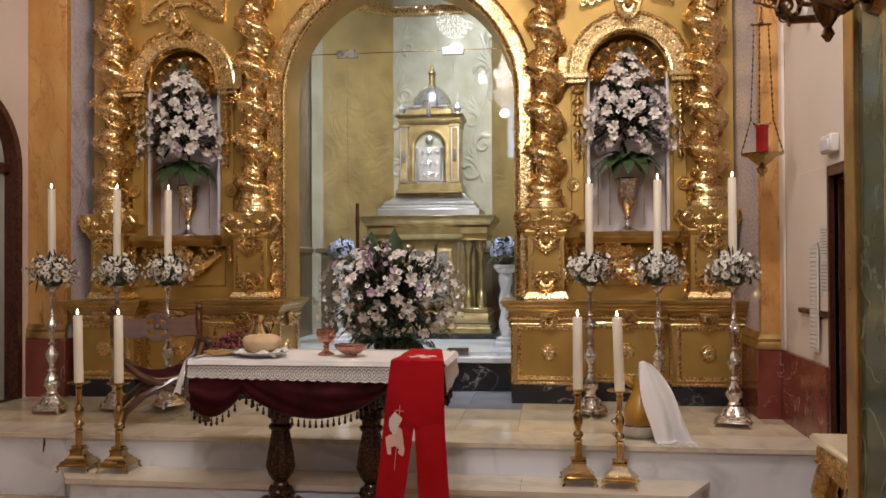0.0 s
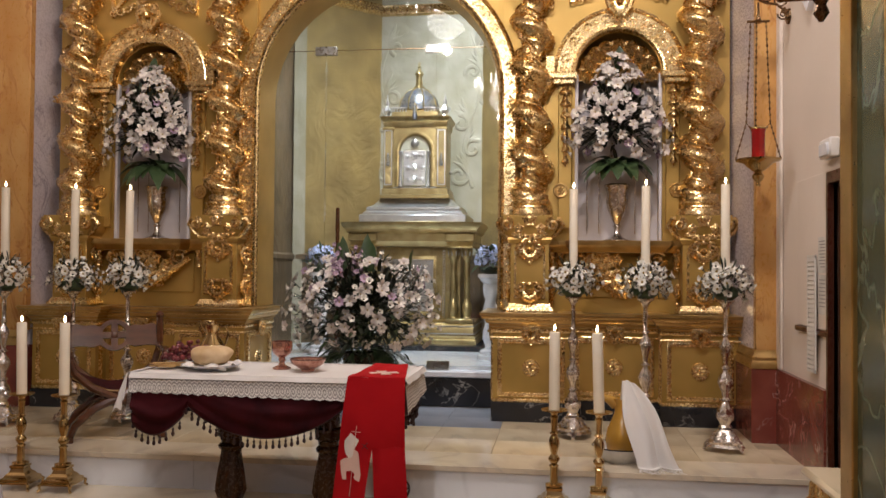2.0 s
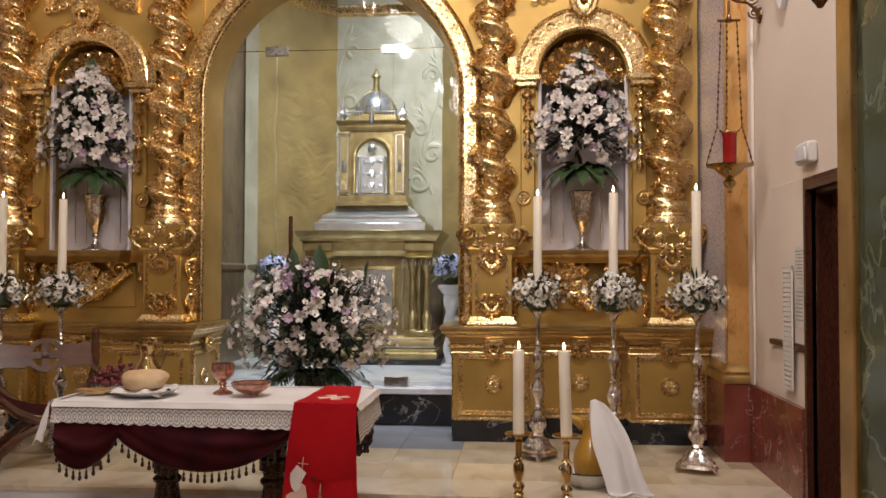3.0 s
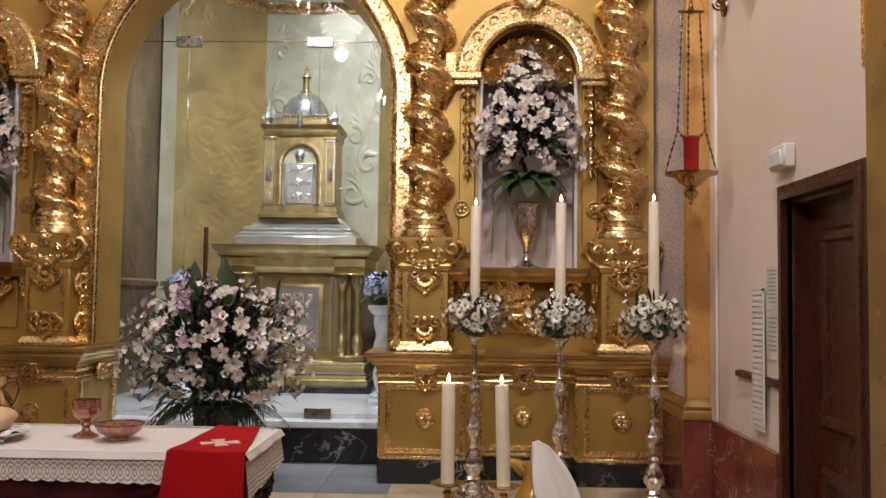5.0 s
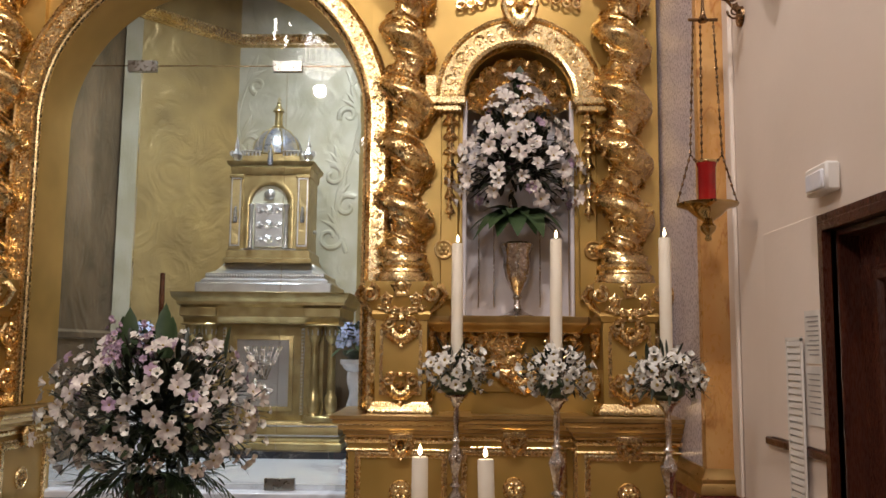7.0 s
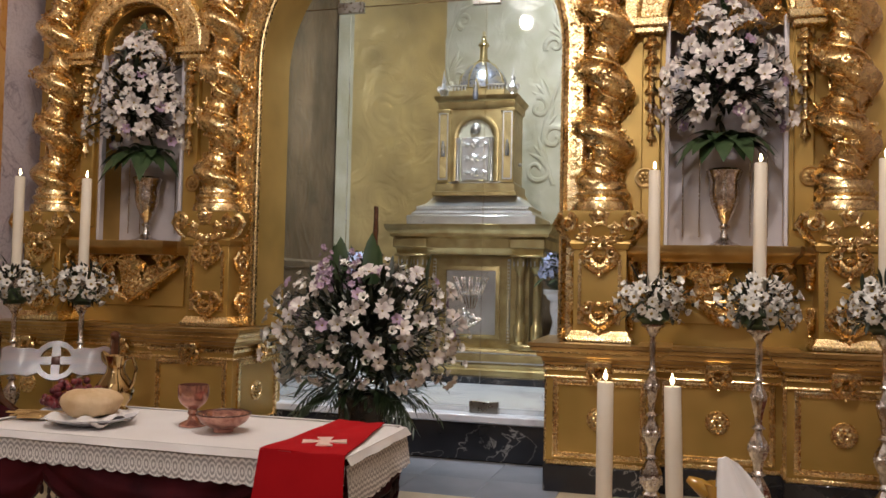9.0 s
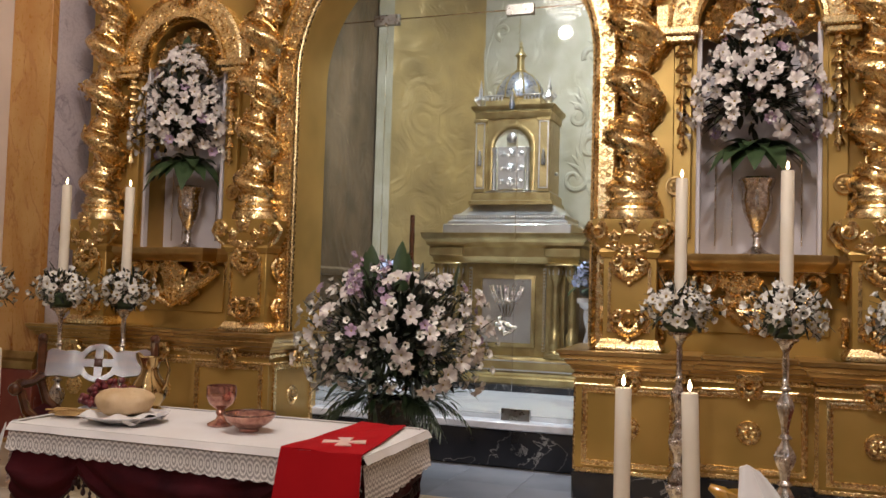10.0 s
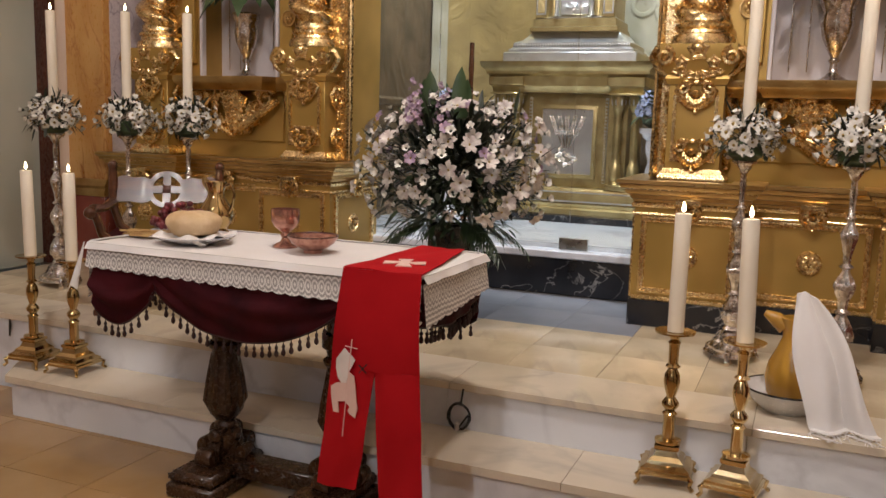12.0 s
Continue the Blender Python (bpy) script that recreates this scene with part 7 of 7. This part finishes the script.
for x, y in ((0.07, 0.07), (0.07, 0.43), (0.38, 0.43), (0.38, 0.07)):
    part("leg", Geo().tube([(x, y, 0.60), (x - 0.03, y, 0.48), (x + 0.01, y, 0.28), (x + 0.02, y, 0.10), (x - 0.02, y, 0.02)], [0.05, 0.055, 0.032, 0.022, 0.03], 10), GOLD, co)

# bronze wall lamp on the pillar
sc = thing("wall_lamp", T((2.2, 3.06, 2.30)) @ Matrix.Scale(1.45, 4), "ornate bronze wall lamp with scrolled arms on the pillar", "lamp")
part("back_plate", Geo().lathe([(0.07, 0), (0.06, 0.02), (0.03, 0.03)], 18, pose(0, 0, 0, 0, -90, 0)), IRON, sc)
for k, (dy, dz) in enumerate(((0.10, 0.0), (-0.10, 0.0), (0.0, 0.03))):
    g = Geo().tube([(-0.02, 0, 0), (-0.08, dy * 0.4, -0.06 + dz), (-0.15, dy * 0.8, -0.05 + dz), (-0.19, dy, 0.02 + dz), (-0.19, dy, 0.06 + dz)], 0.010, 8)
    for q in range(3):
        spiral(g, (-0.07 - 0.045 * q, dy * (0.35 + 0.25 * q), -0.02 + dz + 0.02 * (q % 2)), 0.035, 1.6, 0.007, 1 if q % 2 else -1, start=q)
    part("arm", g, IRON, sc)
    part("cup", Geo().lathe([(0.008, 0), (0.03, 0.015), (0.036, 0.03), (0.03, 0.035)], 14, T((-0.19, dy, 0.06 + dz))), BRASS, sc)
part("drop", Geo().lathe([(0.004, -0.12), (0.014, -0.105), (0.008, -0.09), (0.024, -0.065), (0.03, -0.04), (0.012, -0.02)], 14, T((-0.10, 0, 0))), IRON, sc)


# ---- crystal chandeliers of the nave ----
def chandelier(x, y, z, r, arms, label):
    ob = thing("chandelier", T((x, y, z)), label, "chandelier", "crystal chandeliers")
    part("chain", Geo().tube([(0, 0, 0.5), (0, 0, 6.0 - z)], 0.008, 6), BRASS, ob)
    part("stem", Geo().lathe([(0.02, -0.2), (0.03, 0), (0.02, 0.2), (0.05, 0.3), (0.02, 0.5)], 14), BRASS, ob)
    g = Geo()
    for rr4, z, n in ((0.53, -0.14, 26), (0.52, -0.20, 26), (0.46, -0.26, 22), (0.38, -0.32, 18), (0.27, -0.37, 13), (0.12, -0.41, 6)):
        for k in range(n):
            a = 2 * math.pi * (k + 0.5 * (n % 4)) / n
            g.ball((r * rr4 * math.cos(a), r * rr4 * math.sin(a), z), (r * 0.035, r * 0.035, 0.022), None, 6, 4)
    for k in range(14):
        a = 2 * math.pi * k / 14
        for t in range(7):
            q = r * (0.5 - 0.4 * t / 6)
            g.ball((q * math.cos(a), q * math.sin(a), -0.08 + 0.55 * (t / 6) ** 1.5), (r * 0.028, r * 0.028, 0.03), None, 6, 4)
    part("glass_bowl", Geo().lathe([(0.02, -0.40), (r * 0.25, -0.36), (r * 0.43, -0.28), (r * 0.49, -0.19), (r * 0.50, -0.15), (r * 0.47, -0.15), (r * 0.40, -0.27), (0.02, -0.38)], 28, None, 14, 0.03), BOWL_GLASS, ob, "glowing cut-glass bowl")
    part("glass_column", Geo().lathe([(r * 0.36, -0.10), (r * 0.33, 0.0), (r * 0.24, 0.18), (r * 0.15, 0.36), (r * 0.09, 0.50)], 20, None, 10, 0.04), LIT_CRYSTAL, ob, "glowing cone of crystal strings")
    tagged(part("crystal_drops", g, CRYSTAL, ob, "strings of cut-crystal drops"), kind="stuff")
    for k in range(arms):
        a = 2 * math.pi * k / arms
        c, s = math.cos(a), math.sin(a)
        part("arm", Geo().tube([(0.03 * c, 0.03 * s, -0.08), (r * 0.5 * c, r * 0.5 * s, -0.14), (r * 0.9 * c, r * 0.9 * s, -0.08), (r * c, r * s, 0.0)], 0.008, 6), BRASS, ob)
        part("bulb", Geo().lathe([(0.012, 0.0), (0.014, 0.06), (0.02, 0.085), (0.016, 0.11), (0.003, 0.135)], 10, T((r * c, r * s, 0))), BULB, ob, "lit candle bulb")
    return ob


chandelier(0.10, 4.57, 4.50, 0.46, 12, "crystal chandelier with lit candle bulbs before the sanctuary")
chandelier(0.47, 0.75, 4.36, 0.40, 10, "crystal chandelier with lit candle bulbs under the nave ceiling")


# ---- tiles and slabs ----
def slabs(parent, name, x0, x1, y0, y1, z0, z1, w, d, material, shift=0.5, gap=0.0016, other=None, pick=None):
    meshes = {}
    j, y = 0, y0
    while y < y1 - 0.01:
        yb = min(y1, y + d)
        x = x0 - (w * shift if j % 2 else 0)
        while x < x1 - 0.01:
            xa, xb = max(x0, x), min(x1, x + w)
            if xb - xa > 0.02:
                mt = other if pick and pick((xa + xb) / 2, (y + yb) / 2) else material
                key = (round(xb - xa, 3), round(yb - y, 3), mt.name)
                if key not in meshes:
                    hx, hy = (xb - xa) / 2 - gap, (yb - y) / 2 - gap
                    meshes[key] = Geo().box(-hx, hx, -hy, hy, z0 - z1, 0, 0.0012).mesh(name, mt, False)
                part(name, meshes[key], None, parent, m=T(((xa + xb) / 2, (y + yb) / 2, z1 + rnd.uniform(-0.0003, 0.0003))))
            x += w
        y = yb
        j += 1


slabs(platform, "tile", LEFT, RIGHT, PLAT_Y + 0.33, 7.45, PLAT - 0.02, PLAT, 0.40, 0.40, CREAM_TILE, 0.0, 0.0008, GREY_TILE, lambda x, y: abs(x) < 0.95 and y > 6.55)
slabs(platform, "edge_slab", LEFT, RIGHT, PLAT_Y - 0.02, PLAT_Y + 0.33, PLAT - 0.03, PLAT, 1.16, 0.35, CREAM_SLAB, 0.0, 0.0008)
for k in range(5):
    a, b = LEFT + 1.156 * k, LEFT + 1.156 * (k + 1)
    part("riser_slab", Geo().box(a + 0.001, b - 0.001, PLAT_Y, PLAT_Y + 0.03, -0.02, PLAT - 0.031, 0.001), WHITE_MARBLE, platform, "white marble riser slab")
for k in range(4):
    w = (STEP_X1 - STEP_X0) / 4
    a, b = STEP_X0 + w * k, STEP_X0 + w * (k + 1)
    g = Geo()
    xa = (a, a) if k else (STEP_X0 - 0.02, STEP_X0 - 0.26)
    xb = (b, b) if k < 3 else (STEP_X1 + 0.02, STEP_X1 + 0.19)
    o = [(xa[0] + 0.001, STEP_Y - 0.02), (xb[0] - 0.001, STEP_Y - 0.02), (xb[1] - 0.001, PLAT_Y - 0.001), (xa[1] + 0.001, PLAT_Y - 0.001)]
    g.add([(x, y, z) for z in (STEP - 0.032, STEP) for x, y in o], [(0, 1, 2, 3), (7, 6, 5, 4), (0, 1, 5, 4), (1, 2, 6, 5), (2, 3, 7, 6), (3, 0, 4, 7)])
    part("tread_slab", g, CREAM_SLAB, step_thing, "white marble tread slab", smooth=False)
nave_floor = thing("floor_nave", label="polished brown tiled floor of the nave", category="floor", kind="structure")
slabs(nave_floor, "tile", LEFT - 1.5, RIGHT, 2.6, 5.45, -0.012, 0.0, 0.42, 0.42, NAVE_TILE, 0.0)
slabs(nave_floor, "slab", LEFT - 1.5, RIGHT, BACK, 2.6, -0.012, 0.0, 2.1, 2.15, NAVE_TILE, 0.0)
